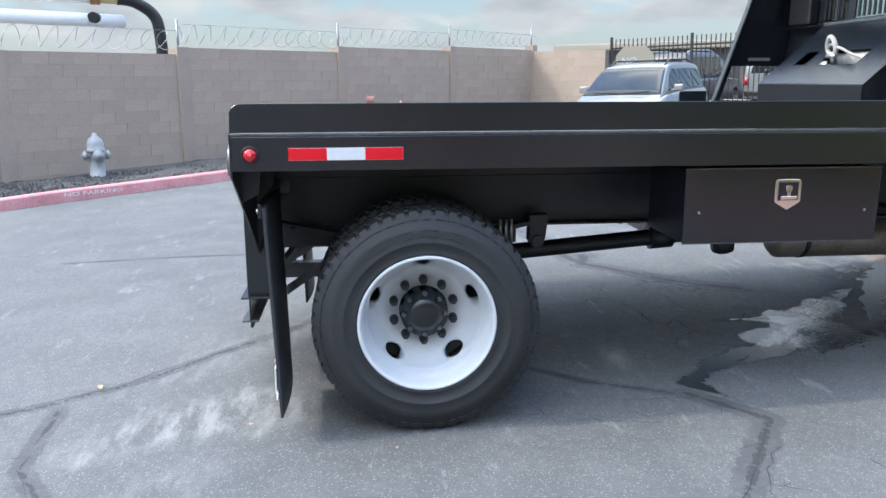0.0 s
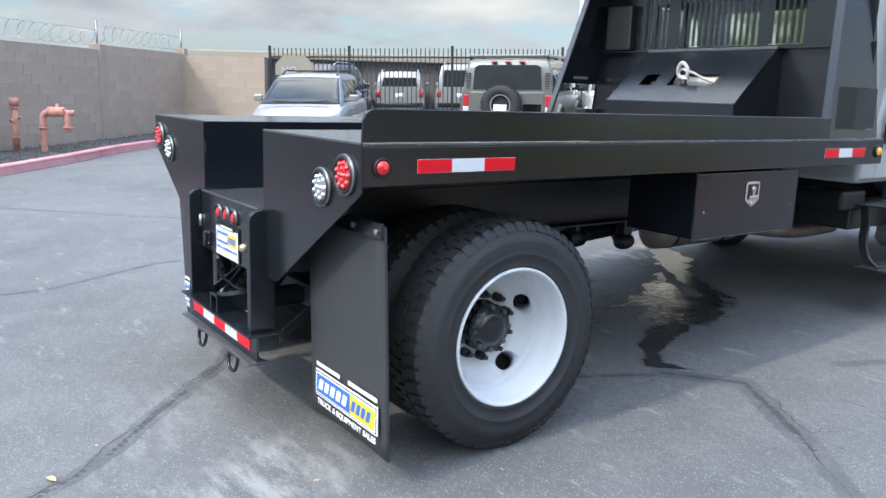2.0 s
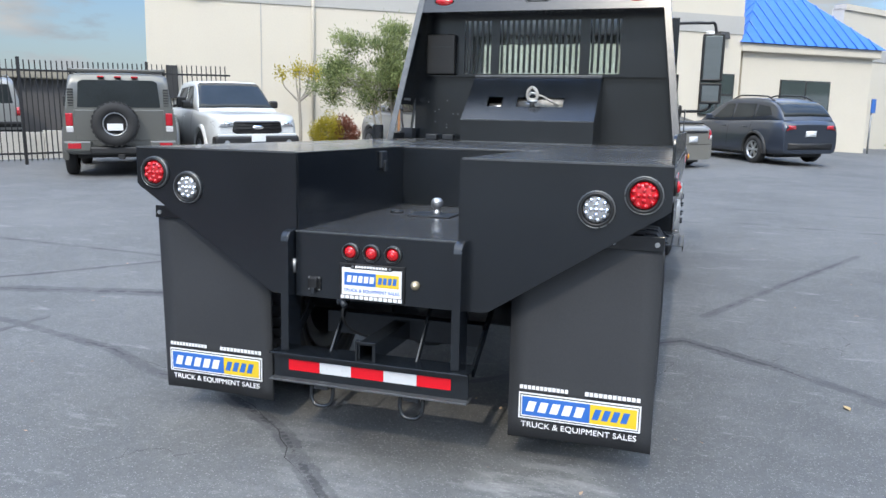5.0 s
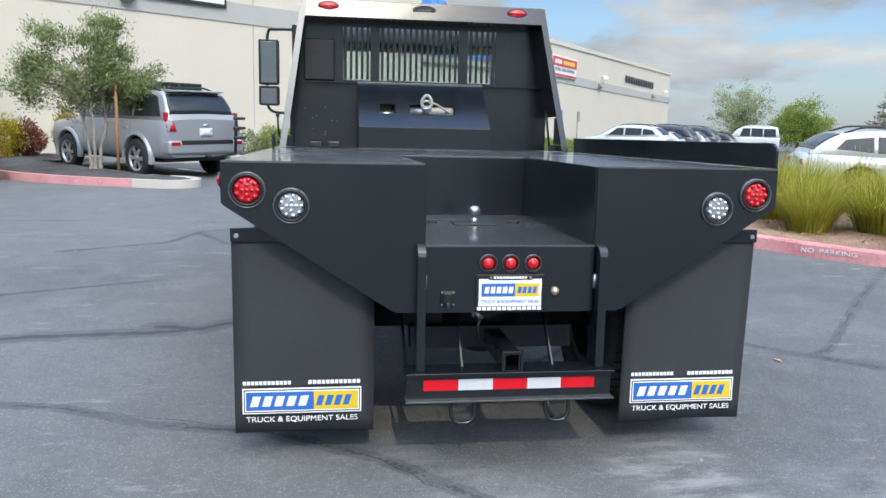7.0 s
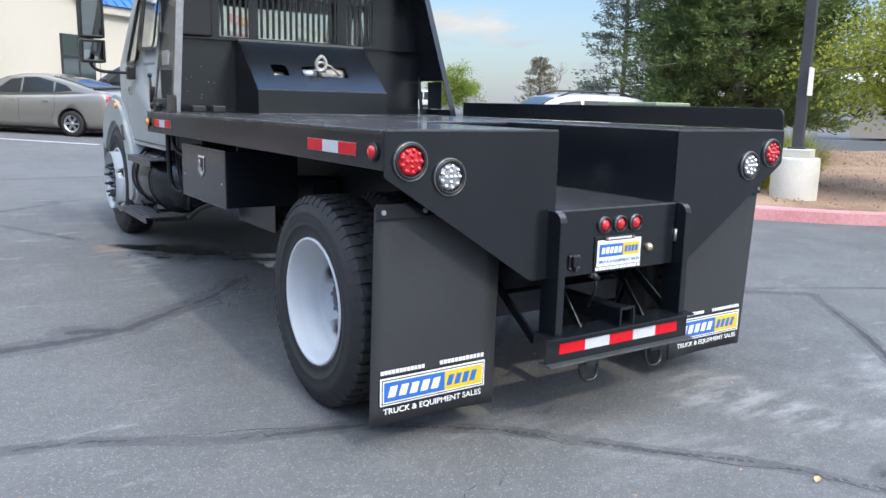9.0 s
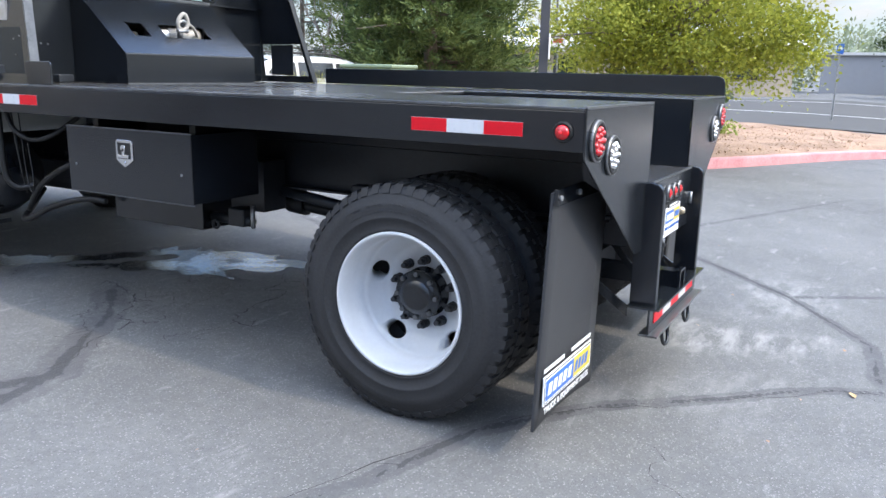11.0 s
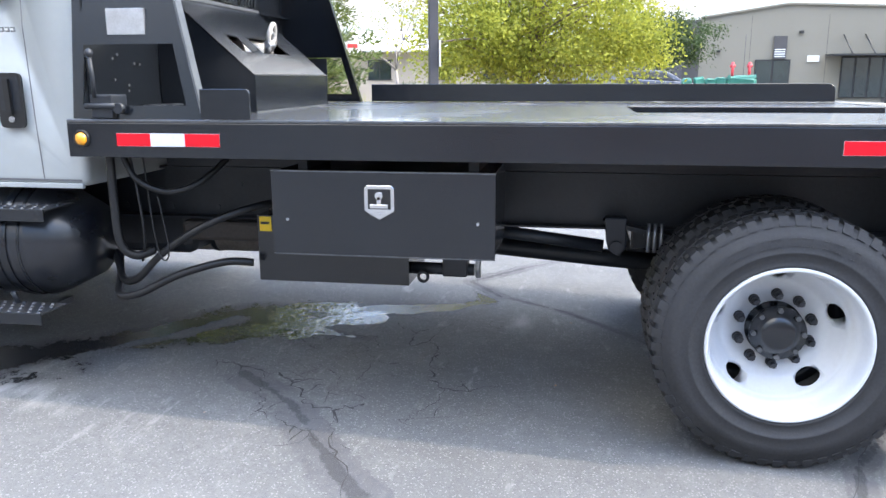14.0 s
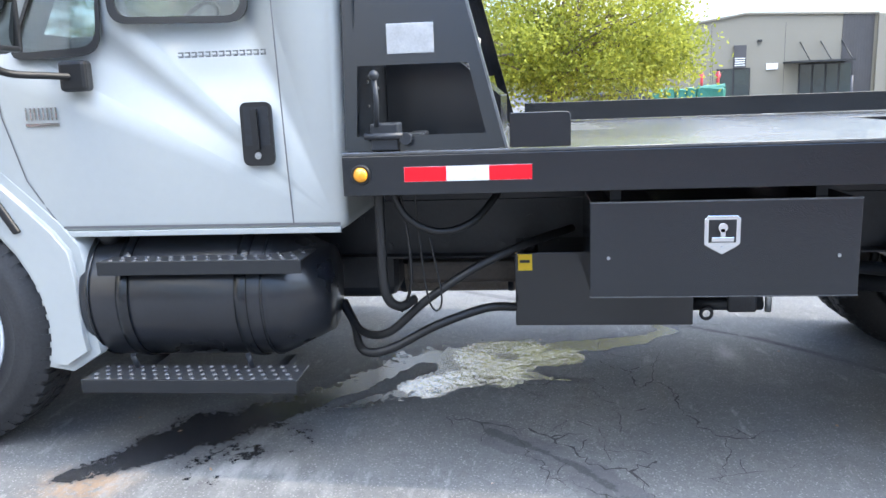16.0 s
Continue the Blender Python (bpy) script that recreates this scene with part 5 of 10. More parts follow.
def tyre_mesh(width=0.255):
    h = width / 2
    prof = [(0.292, -h + 0.035), (0.305, -h + 0.012), (0.34, -h + 0.002), (0.40, -h - 0.006), (0.435, -h), (0.455, -h + 0.008), (0.472, -h + 0.012), (0.488, -h + 0.026), (0.489, -h + 0.05),
            (0.489, h - 0.05), (0.488, h - 0.026), (0.472, h - 0.012), (0.455, h - 0.008), (0.452, h - 0.004), (0.435, h), (0.433, h + 0.003), (0.40, h + 0.006), (0.37, h + 0.004), (0.367, h + 0.006), (0.36, h + 0.006), (0.357, h + 0.003), (0.34, h - 0.002), (0.318, h - 0.008), (0.315, h - 0.005), (0.308, h - 0.008), (0.292, h - 0.03)]
    bm = lathe(prof, "x", 72)
    n = 54
    for k in range(n):
        a = 2 * math.pi * k / n
        for s in (-1, 1):
            off = 0.5 * (s + 1) * math.pi / n
            da = math.pi / n * 0.62
            vs = []
            for r, x in ((0.462, s * (h - 0.004)), (TR - 0.004, s * (h - 0.026)), (TR, s * (h - 0.05)), (TR, s * (h - 0.085)), (0.48, s * (h - 0.085)), (0.455, s * (h - 0.03))):
                vs.append([bm.verts.new((x, r * math.cos(a + off + q * da), r * math.sin(a + off + q * da))) for q in (-1, 1)])
            for u, w in zip(vs, vs[1:] + vs[:1]):
                bm.faces.new((u[0], u[1], w[1], w[0]))
            bm.faces.new([u[0] for u in vs]); bm.faces.new([u[1] for u in vs][::-1])
        for q in (-0.028, 0.028):
            da = math.pi / n * 0.8
            vs = []
            for r, x in ((0.485, q - 0.022), (TR, q - 0.020), (TR, q + 0.020), (0.485, q + 0.022)):
                vs.append([bm.verts.new((x, r * math.cos(a + p * da + q * 3), r * math.sin(a + p * da + q * 3))) for p in (-1, 1)])
            for u, w in zip(vs, vs[1:]):
                bm.faces.new((u[0], u[1], w[1], w[0]))
            bm.faces.new([u[0] for u in vs]); bm.faces.new([u[1] for u in vs][::-1])
    return bm


def with_holes(bm, cutters):
    """bm less the cutters, as a new bmesh."""
    a = mesh_object("cut", bm, WHITE_RIM)
    obs = []
    for c in cutters:
        o = mesh_object("cutter", c, WHITE_RIM)
        md = a.modifiers.new("hole", "BOOLEAN")
        md.operation, md.object, md.solver = "DIFFERENCE", o, "EXACT"
        obs.append(o)
    bpy.context.view_layer.update()
    me = bpy.data.meshes.new_from_object(a.evaluated_get(bpy.context.evaluated_depsgraph_get()))
    out = bmesh.new()
    out.from_mesh(me)
    for o in obs + [a]:
        md = o.data
        bpy.data.objects.remove(o); bpy.data.meshes.remove(md)
    bpy.data.meshes.remove(me)
    return out


def rim_mesh(deep):
    """White disc wheel; deep: how far the disc lies inside the outer lip (x = 0)."""
    prof = [(0.300, 0.002), (0.304, -0.006), (0.300, -0.03), (0.292, -0.05), (0.290, -deep - 0.06), (0.280, -deep - 0.06), (0.225, -deep - 0.018), (0.205, -deep - 0.010), (0.110, -deep - 0.010),
            (0.110, -deep), (0.198, -deep), (0.214, -deep + 0.008), (0.258, -deep + 0.07), (0.265, -deep + 0.10), (0.274, -deep * 0.45 - 0.04), (0.277, -0.055), (0.284, -0.03), (0.287, -0.006), (0.292, 0.002)]
    bm = lathe(prof, "x", 80, closed=True)
    cut = []
    for k in range(5):
        a = 2 * math.pi * k / 5 + math.pi / 2
        m = pose(-deep + 0.03, 0.232 * math.cos(a), 0.232 * math.sin(a)) @ Matrix.Rotation(a, 4, "X") @ Matrix.Rotation(radians(-32), 4, "Z")
        c = lathe([(0.039, -0.12), (0.039, 0.12)], "x", 22, caps=True)
        cut.append(moved(c, m @ Matrix.Diagonal((1, 1.0, 1.32, 1))))
    return with_holes(bm, cut)


def wheel(name, x, y, z, side, deep, hub_out, label):
    """A wheel whose outer lip lies at x; side +1 faces +x."""
    wh = part(name, tyre_mesh(), RUBBER, truck, label)
    wh.matrix_local = pose(x - side * 0.1275, y, z, 0, 0, 0 if side > 0 else 180)
    part("rim", moved(rim_mesh(deep), pose(0.122, 0, 0)), WHITE_RIM, wh, "white painted steel rim")
    lip = 0.122 - deep
    hub = lathe([(0.112, lip - 0.02), (0.112, lip + 0.010), (0.098, lip + 0.014), (0.096, lip + hub_out * 0.55), (0.108, lip + hub_out * 0.58), (0.108, lip + hub_out * 0.72), (0.084, lip + hub_out * 0.76), (0.080, lip + hub_out * 0.9), (0.05, lip + hub_out), (0.0, lip + hub_out)], "x", 32)
    part("hub", hub, BLACK, wh, "greasy black wheel hub")
    for k in range(10):
        a = 2 * math.pi * (k + 0.5) / 10
        c = (lip, 0.143 * math.cos(a), 0.143 * math.sin(a))
        nut = merged(disc(c, 0.021, 0.010, "x", 14), disc((c[0] + 0.008, c[1], c[2]), 0.0195, 0.030, "x", 6), disc((c[0] + 0.036, c[1], c[2]), 0.011, 0.026, "x", 10))
        if name == "front_wheel":
            nut = merged(nut, lathe([(0.019, c[0] + 0.02), (0.014, c[0] + 0.060), (0.022, c[0] + 0.066), (0.022, c[0] + 0.082), (0.012, c[0] + 0.092), (0.012, c[0] + 0.120), (0.0, c[0] + 0.124)], "x", 10, (0, c[1], c[2])))
        part("wheel_nut", nut, CHASSIS, wh)
    for k in range(8):
        a = 2 * math.pi * k / 8
        part("hub_bolt", disc((lip + hub_out * 0.71, 0.095 * math.cos(a), 0.095 * math.sin(a)), 0.011, 0.018, "x", 6), BLACK_EDGE, wh)
    bm = bmesh.new()
    rng2 = random.Random(5)
    for k in range(9):
        a = 1.05 + k * 0.135
        for r0, r1 in ((0.388, 0.391), (0.416, 0.419)):
            vs = []
            for r in (r0, r1):
                for q in (0, 0.05 + 0.05 * (k % 2)):
                    vs.append((0.1275 + 0.0062, r * math.cos(a + q), r * math.sin(a + q)))
            v = [bm.verts.new(p) for p in vs]
            v2 = [bm.verts.new((p[0] + 0.0022, p[1], p[2])) for p in vs]
            bm.faces.new((v2[0], v2[1], v2[3], v2[2]))
            for i, j in ((0, 1), (1, 3), (3, 2), (2, 0)):
                bm.faces.new((v[i], v[j], v2[j], v2[i]))
    tagged(part("raised_marks", bm, RUBBER, wh), kind="stuff")
    return wh


for s in (-1, 1):
    wheel("rear_wheel", s * WX, 0.782, 0.503, s, 0.245, 0.110, "outer rear wheel with black tyre and white rim")
    inner = part("inner_tyre", tyre_mesh(), RUBBER, truck, "inner rear tyre")
    inner.matrix_local = pose(s * (WX - 0.1275 - 0.325), 0.782, 0.503)
    part("rim", lathe([(0.294, -0.12), (0.27, -0.1), (0.26, 0.1), (0.294, 0.12), (0.28, 0.12), (0.25, 0.1), (0.2, 0.1), (0.2, 0.09), (0.24, 0.08), (0.25, -0.1)], "x", 40, closed=True), CHASSIS, inner)
    wheel("front_wheel", s * 1.115, 5.52, 0.655, s, 0.025, 0.07, "front wheel with black tyre and white rim")
part("front_axle", tube([(-0.9, 5.52, 0.62), (0.9, 5.52, 0.62)], 0.06, 12), CHASSIS, truck)

# fuel tank and its steps
TX, TZ, TRR = -0.86, 0.765, 0.265
tank = part("fuel_tank", lathe([(0.0, 4.887), (0.16, 4.884), (0.235, 4.870), (TRR - 0.01, 4.845), (TRR, 4.82), (TRR, 4.07), (TRR - 0.006, 4.055), (0.245, 4.02), (0.17, 3.86), (0.0, 3.845)], "y", 44, (TX, 0, TZ)), material("gloss_black_tank", (0.010, 0.012, 0.016), 0.30, var=0.3, scale=3, coat=0.3, spec=0.6), truck, "gloss black cylindrical fuel tank")
for y in (4.17, 4.66):
    part("strap", ring((TX, y - 0.025, TZ), TRR + 0.001, TRR + 0.009, 0.05, "y", 40), BLACK, tank)
    part("strap_bolt", tube([(TX - 0.23, y, TZ - 0.21), (TX - 0.19, y, TZ - 0.29)], 0.012, 8), CHASSIS, tank)
part("seam", ring((TX, 4.80, TZ), TRR, TRR + 0.005, 0.012, "y", 40), BLACK, tank)
part("seam", ring((TX, 4.08, TZ), TRR, TRR + 0.005, 0.012, "y", 40), BLACK, tank)
part("filler_cap", tube([(TX - 0.10, 4.76, TZ + 0.235), (TX - 0.14, 4.76, TZ + 0.285)], 0.05, 20), PLASTIC, tank)


# plate colour lightened to carry the treads' sheen
STEP_TOP = material("sheen_black_step_top", (0.055, 0.057, 0.062), 0.38, metal=0.4, var=0.4, scale=12, fine=90)
GRIP = material("worn_grip_tread", (0.09, 0.093, 0.10), 0.45, metal=0.5, var=0.4, scale=30, fine=90)


def step_plate(name, x0, x1, y0, y1, z, rows):
    st = part(name, box(x0, x1, y0, y1, z - 0.006, z, 0.002), STEP_TOP, truck, "perforated black step plate")
    xo = x0 if x0 < 0 else x1
    part("step_edge", box(xo - 0.004, xo + 0.004, y0, y1, z - 0.05, z + 0.003, 0.002), BLACK, st)
    n = int((y1 - y0) / 0.05)
    bm = bmesh.new()
    for r in range(rows):
        for k in range(n):
            x = x0 + (x1 - x0) * (r + 0.6) / (rows + 0.2)
            y = y0 + 0.03 + (k + 0.5 * (r % 2)) * 0.05
            if y < y1 - 0.02:
                lathe_into(bm, [(0.012, z), (0.009, z + 0.005), (0.004, z + 0.005)], "z", 8, (x, y, 0))
    tagged(part("grip_studs", bm, GRIP, st), kind="stuff")
    return st


step_plate("upper_step", -1.17, -0.95, 3.90, 4.72, 0.945, 4)
step_plate("lower_step", -1.21, -1.03, 3.94, 4.82, 0.495, 4)
for y in (4.08, 4.66):
    part("step_bracket", box(-1.12, -0.82, y - 0.02, y + 0.02, 0.44, 0.466), CHASSIS, truck)
    part("step_bracket", box(-1.13, -1.11, y - 0.02, y + 0.02, 0.90, 0.94), CHASSIS, truck)
step_plate("upper_step", 0.90, 1.20, 3.98, 4.72, 0.885, 4)
step_plate("lower_step", 1.0, 1.24, 4.02, 4.78, 0.465, 4)
for y in (4.10, 4.58):
    leg = curve([(0.98, 0.88), (1.0, 0.76), (1.0, 0.64), (1.03, 0.53), (1.10, 0.470)], 6)
    strip = [(p.x - 0.026, p.y) for p in leg] + [(p.x + 0.026, p.y) for p in leg[::-1]]
    part("step_leg", prism(strip, "y", y - 0.016, y + 0.016, 0.004), CHASSIS, truck)
part("battery_box", box(0.55, 0.94, 4.0, 4.62, 0.70, 0.85, 0.015), CHASSIS, truck)
part("battery_lid", box(0.62, 0.97, 3.80, 4.12, 0.845, 0.97, 0.02), PLASTIC, truck)

# cab
cab_side = [(3.735, 1.035), (3.72, 1.5), (3.725, 2.30), (3.80, 2.46), (3.95, 2.50), (4.75, 2.50), (4.98, 2.40), (5.33, 1.74), (5.36, 1.66), (5.36, 1.15), (5.12, 1.035)]
bm = prism(cab_side, "x", -1.085, 1.085)
bmesh.ops.subdivide_edges(bm, edges=[e for e in bm.edges if abs(e.verts[0].co.x - e.verts[1].co.x) > 1], cuts=6)
bmesh.ops.bevel(bm, geom=[e for e in bm.edges if len(e.link_faces) == 2 and e.calc_face_angle(0) > 0.5], offset=0.045, segments=4, affect="EDGES", profile=0.6)
for v in bm.verts:
    if v.co.z > 1.72:
        v.co.x *= 1 - 0.13 * (v.co.z - 1.72)
    if v.co.z < 1.2:
        v.co.x *= 1 - 0.05 * (1.2 - v.co.z)
for f in bm.faces:
    f.smooth = True
cab = part("cab", bm, WHITE_CAB, truck, "white painted day cab")
side_glass = rounded([(4.09, 1.838), (4.59, 1.855), (4.60, 2.32), (4.10, 2.32)], 0.07)
vent_glass = rounded([(4.665, 1.752), (5.01, 1.736), (4.79, 2.27), (4.665, 2.28)], 0.07)
cab.data.materials.append(SEAT)
for k, bm in enumerate((box(-0.98, 0.98, 3.80, 4.86, 1.30, 2.42), prism([(-0.66, 1.78), (0.66, 1.78), (0.63, 2.26), (-0.63, 2.26)], "y", 3.5, 3.95),
                        prism([(-0.92, 1.82), (0.92, 1.82), (0.85, 2.33), (-0.85, 2.33)], "y", 4.80, 5.6), prism(side_glass, "x", -1.3, 1.3), prism(vent_glass, "x", -1.3, 1.3))):
    tool = mesh_object("cutter", bm, SEAT)
    mod = cab.modifiers.new("cut", "BOOLEAN")
    mod.object, mod.operation, mod.solver, mod.material_mode = tool, "DIFFERENCE", "EXACT", "TRANSFER"
    bpy.context.view_layer.update()
    me = bpy.data.meshes.new_from_object(cab.evaluated_get(bpy.context.evaluated_depsgraph_get()))
    cab.modifiers.remove(mod)
    cab.data = me
    bpy.data.objects.remove(tool)
GAP = material("grey_panel_gap", (0.12, 0.12, 0.125), 0.8)


def cab_x(z):
    return 1.085 * (1 - 0.13 * max(0, z - 1.72)) * (1 - 0.05 * max(0, 1.2 - z))


def on_cab_side(s, pts, d0, d1):
    """Polygon of (y, z) laid on the cab's side from depth d0 to d1 outwards."""
    b = bmesh.new()
    lo = [b.verts.new((s * (cab_x(z) + d0), y, z)) for y, z in pts]
    hi = [b.verts.new((s * (cab_x(z) + d1), y, z)) for y, z in pts]
    b.faces.new(lo[::-1]); b.faces.new(hi)
    k = len(pts)
    for i in range(k):
        b.faces.new((lo[i], lo[(i + 1) % k], hi[(i + 1) % k], hi[i]))
    return b


def seal_ring(s, pts, w=0.026):
    """Rubber seal round a window opening, proud of the panel."""
    cy, cz = sum(p[0] for p in pts) / len(pts), sum(p[1] for p in pts) / len(pts)
    out = []
    for y, z in pts:
        d = Vector((y - cy, z - cz))
        d = d * (1 + w * 1.25 / d.length)
        out.append((cy + d.x, cz + d.y))
    b = bmesh.new()
    k = len(pts)
    rings = [[b.verts.new((s * (cab_x(z) + h), y, z)) for y, z in loop] for loop, h in ((pts, -0.012), (pts, 0.006), (out, 0.006), (out, -0.002))]
    for u, v in zip(rings, rings[1:]):
        for i in range(k):
            b.faces.new((u[i], u[(i + 1) % k], v[(i + 1) % k], v[i]))
    return b


def on_cab_line(s, pts, w):
    b = bmesh.new()
    for (y0, z0), (y1, z1) in zip(pts, pts[1:]):
        d = Vector((y1 - y0, z1 - z0)).normalized() * w
        q = [(y0 - d.y, z0 + d.x), (y0 + d.y, z0 - d.x), (y1 + d.y, z1 - d.x), (y1 - d.y, z1 + d.x)]
        v = [b.verts.new((s * (cab_x(z) + 0.0012), y, z)) for y, z in q]
        b.faces.new(v)
    return b


for s in (-1, 1):
    part("door_gap", on_cab_line(s, [(3.945, 1.06), (3.952, 1.3), (3.965, 1.72), (3.985, 2.0), (3.985, 2.36)], 0.0028), GAP, cab)
    part("door_gap", on_cab_line(s, [(5.06, 2.2), (5.10, 1.74), (5.09, 1.5), (5.02, 1.25), (4.90, 1.06)], 0.0028), GAP, cab)
    part("sill_line", on_cab_line(s, [(3.76, 1.062), (4.95, 1.066)], 0.005), GAP, cab)
    frame_w = [(4.075, 1.815), (4.60, 1.835), (4.61, 2.34), (4.12, 2.34), (4.075, 2.28)]
    part("window_seal", seal_ring(s, side_glass), PLASTIC, cab)
    part("window_pane", on_cab_side(s, [(y, z) for y, z in side_glass], -0.012, -0.008), CAB_GLASS, cab)
    vent = [(4.645, 1.76), (4.66, 1.73), (4.98, 1.715), (5.03, 1.74), (4.80, 2.28), (4.645, 2.30)]
    part("window_seal", seal_ring(s, vent_glass), PLASTIC, cab)
    part("window_pane", on_cab_side(s, vent_glass, -0.012, -0.008), CAB_GLASS, cab)
    hnd = rounded([(3.994, 1.285), (4.118, 1.285), (4.118, 1.522), (3.996, 1.522)], 0.03)
    hw = part("door_handle", on_cab_side(s, hnd, 0.0, 0.012), PLASTIC, cab, "black recessed door handle")
    part("handle_well", on_cab_side(s, [(4.008, 1.36), (4.105, 1.36), (4.105, 1.505), (4.008, 1.505)], 0.012, 0.0135), CHASSIS, hw)
    part("handle_lever", on_cab_side(s, [(4.045, 1.345), (4.07, 1.345), (4.073, 1.495), (4.048, 1.495)], 0.0135, 0.03), PLASTIC, hw)
    part("handle_lock", disc((s * (cab_x(1.32) + 0.012), 4.057, 1.322), 0.013, s * 0.006, "x", 16), STEEL, hw)
    nb = part("name_badge", on_cab_side(s, [(3.998, 1.6990), (4.345, 1.6990), (4.345, 1.7005), (3.998, 1.7005)], 0.001, 0.004), LAMP_BEZEL, cab)
    for k in range(13):
        y = 4.0 + k * 0.0267
        part("badge_block", merged(on_cab_side(s, [(y, 1.6930), (y + 0.020, 1.6930), (y + 0.020, 1.6980), (y, 1.6980)], 0.001, 0.005), on_cab_side(s, [(y, 1.7090), (y + 0.020, 1.7090), (y + 0.020, 1.7140), (y, 1.7140)], 0.001, 0.005), on_cab_side(s, [(y + 0.001, 1.6930), (y + 0.006, 1.6930), (y + 0.006, 1.7140), (y + 0.001, 1.7140)], 0.001, 0.005)), LAMP_BEZEL, nb)
    mb = part("model_badge", on_cab_side(s, [(4.85, 1.458), (4.99, 1.458), (4.99, 1.470), (4.85, 1.470)], 0.001, 0.004), CHROME, cab)
    for k in range(4):
        y = 4.855 + k * 0.035
        part("badge_block", merged(on_cab_side(s, [(y, 1.482), (y + 0.007, 1.482), (y + 0.007, 1.53), (y, 1.53)], 0.001, 0.005), on_cab_side(s, [(y + 0.018, 1.482), (y + 0.025, 1.482), (y + 0.025, 1.53), (y + 0.018, 1.53)], 0.001, 0.005)), CHROME, mb)
    # mirrors
    arm = [(s * 1.10, 4.74, 1.64), (s * 1.20, 4.80, 1.645), (s * 1.34, 4.88, 1.66), (s * 1.40, 4.90, 1.75), (s * 1.40, 4.90, 2.05), (s * 1.39, 4.90, 2.44), (s * 1.30, 4.86, 2.48), (s * 1.0, 4.78, 2.47)]
    mir = part("wing_mirror", tube(curve(arm, 6), 0.014, 10), PLASTIC, truck, "black wing mirror on a bent arm")
    part("mirror_foot", box(s * 1.08, s * 1.14, 4.69, 4.80, 1.585, 1.70, 0.015), PLASTIC, mir)
    for z0, z1 in ((1.93, 2.38), (1.72, 1.92)):
        part("mirror_head", box(s * 1.28, s * 1.48, 4.852, 4.94, z0, z1, 0.025, 3), PLASTIC, mir)
        part("mirror_rim", merged(box(s * 1.285, s * 1.305, 4.82, 4.86, z0 + 0.005, z1 - 0.005, 0.006), box(s * 1.455, s * 1.475, 4.82, 4.86, z0 + 0.005, z1 - 0.005, 0.006), box(s * 1.30, s * 1.46, 4.82, 4.86, z0 + 0.005, z0 + 0.024, 0.006), box(s * 1.30, s * 1.46, 4.82, 4.86, z1 - 0.024, z1 - 0.005, 0.006)), PLASTIC, mir)
        part("mirror_glass", moved(box(-0.075, 0.075, -0.002, 0.002, -(z1 - z0) / 2 + 0.025, (z1 - z0) / 2 - 0.025, 0.0012, 1), pose(s * 1.38, 4.832, (z0 + z1) / 2, 4.5)), MIRROR, mir)
part("rear_window", prism([(-0.655, 1.785), (0.655, 1.785), (0.625, 2.255), (-0.625, 2.255)], "y", 3.748, 3.753), CAB_GLASS, cab, "clear cab rear window")
part("windscreen", moved(box(-0.86, 0.86, -0.004, 0.004, -0.30, 0.30), pose(0, 5.085, 2.07, 28)), CAB_GLASS, cab, "clear sloping windscreen")
part("dashboard", prism([(4.62, 1.32), (4.85, 1.32), (4.85, 1.80), (4.74, 1.80), (4.62, 1.68)], "x", -0.97, 0.97, 0.02), SEAT, cab)
for x in (-0.5, 0.5):
    seat = part("seat", box(x - 0.25, x + 0.25, 3.95, 4.35, 1.34, 1.45, 0.05, 3), SEAT, cab)
    part("seat_back", box(x - 0.24, x + 0.24, 3.86, 3.98, 1.45, 1.93, 0.05, 3), SEAT, seat)
part("steering_wheel", moved(lathe([(0.20, -0.012), (0.215, 0.0), (0.20, 0.012), (0.188, 0.0), (0.20, -0.012)], "y", 28), pose(-0.5, 4.55, 1.80, 35)), PLASTIC, cab)
part("sun_visor", box(-0.80, 0.80, 4.72, 4.74, 2.28, 2.38, 0.006), SEAT, cab)
part("sill_plate", box(-1.08, -1.06, 3.76, 4.90, 1.028, 1.05, 0.003), WHITE_CAB, cab)

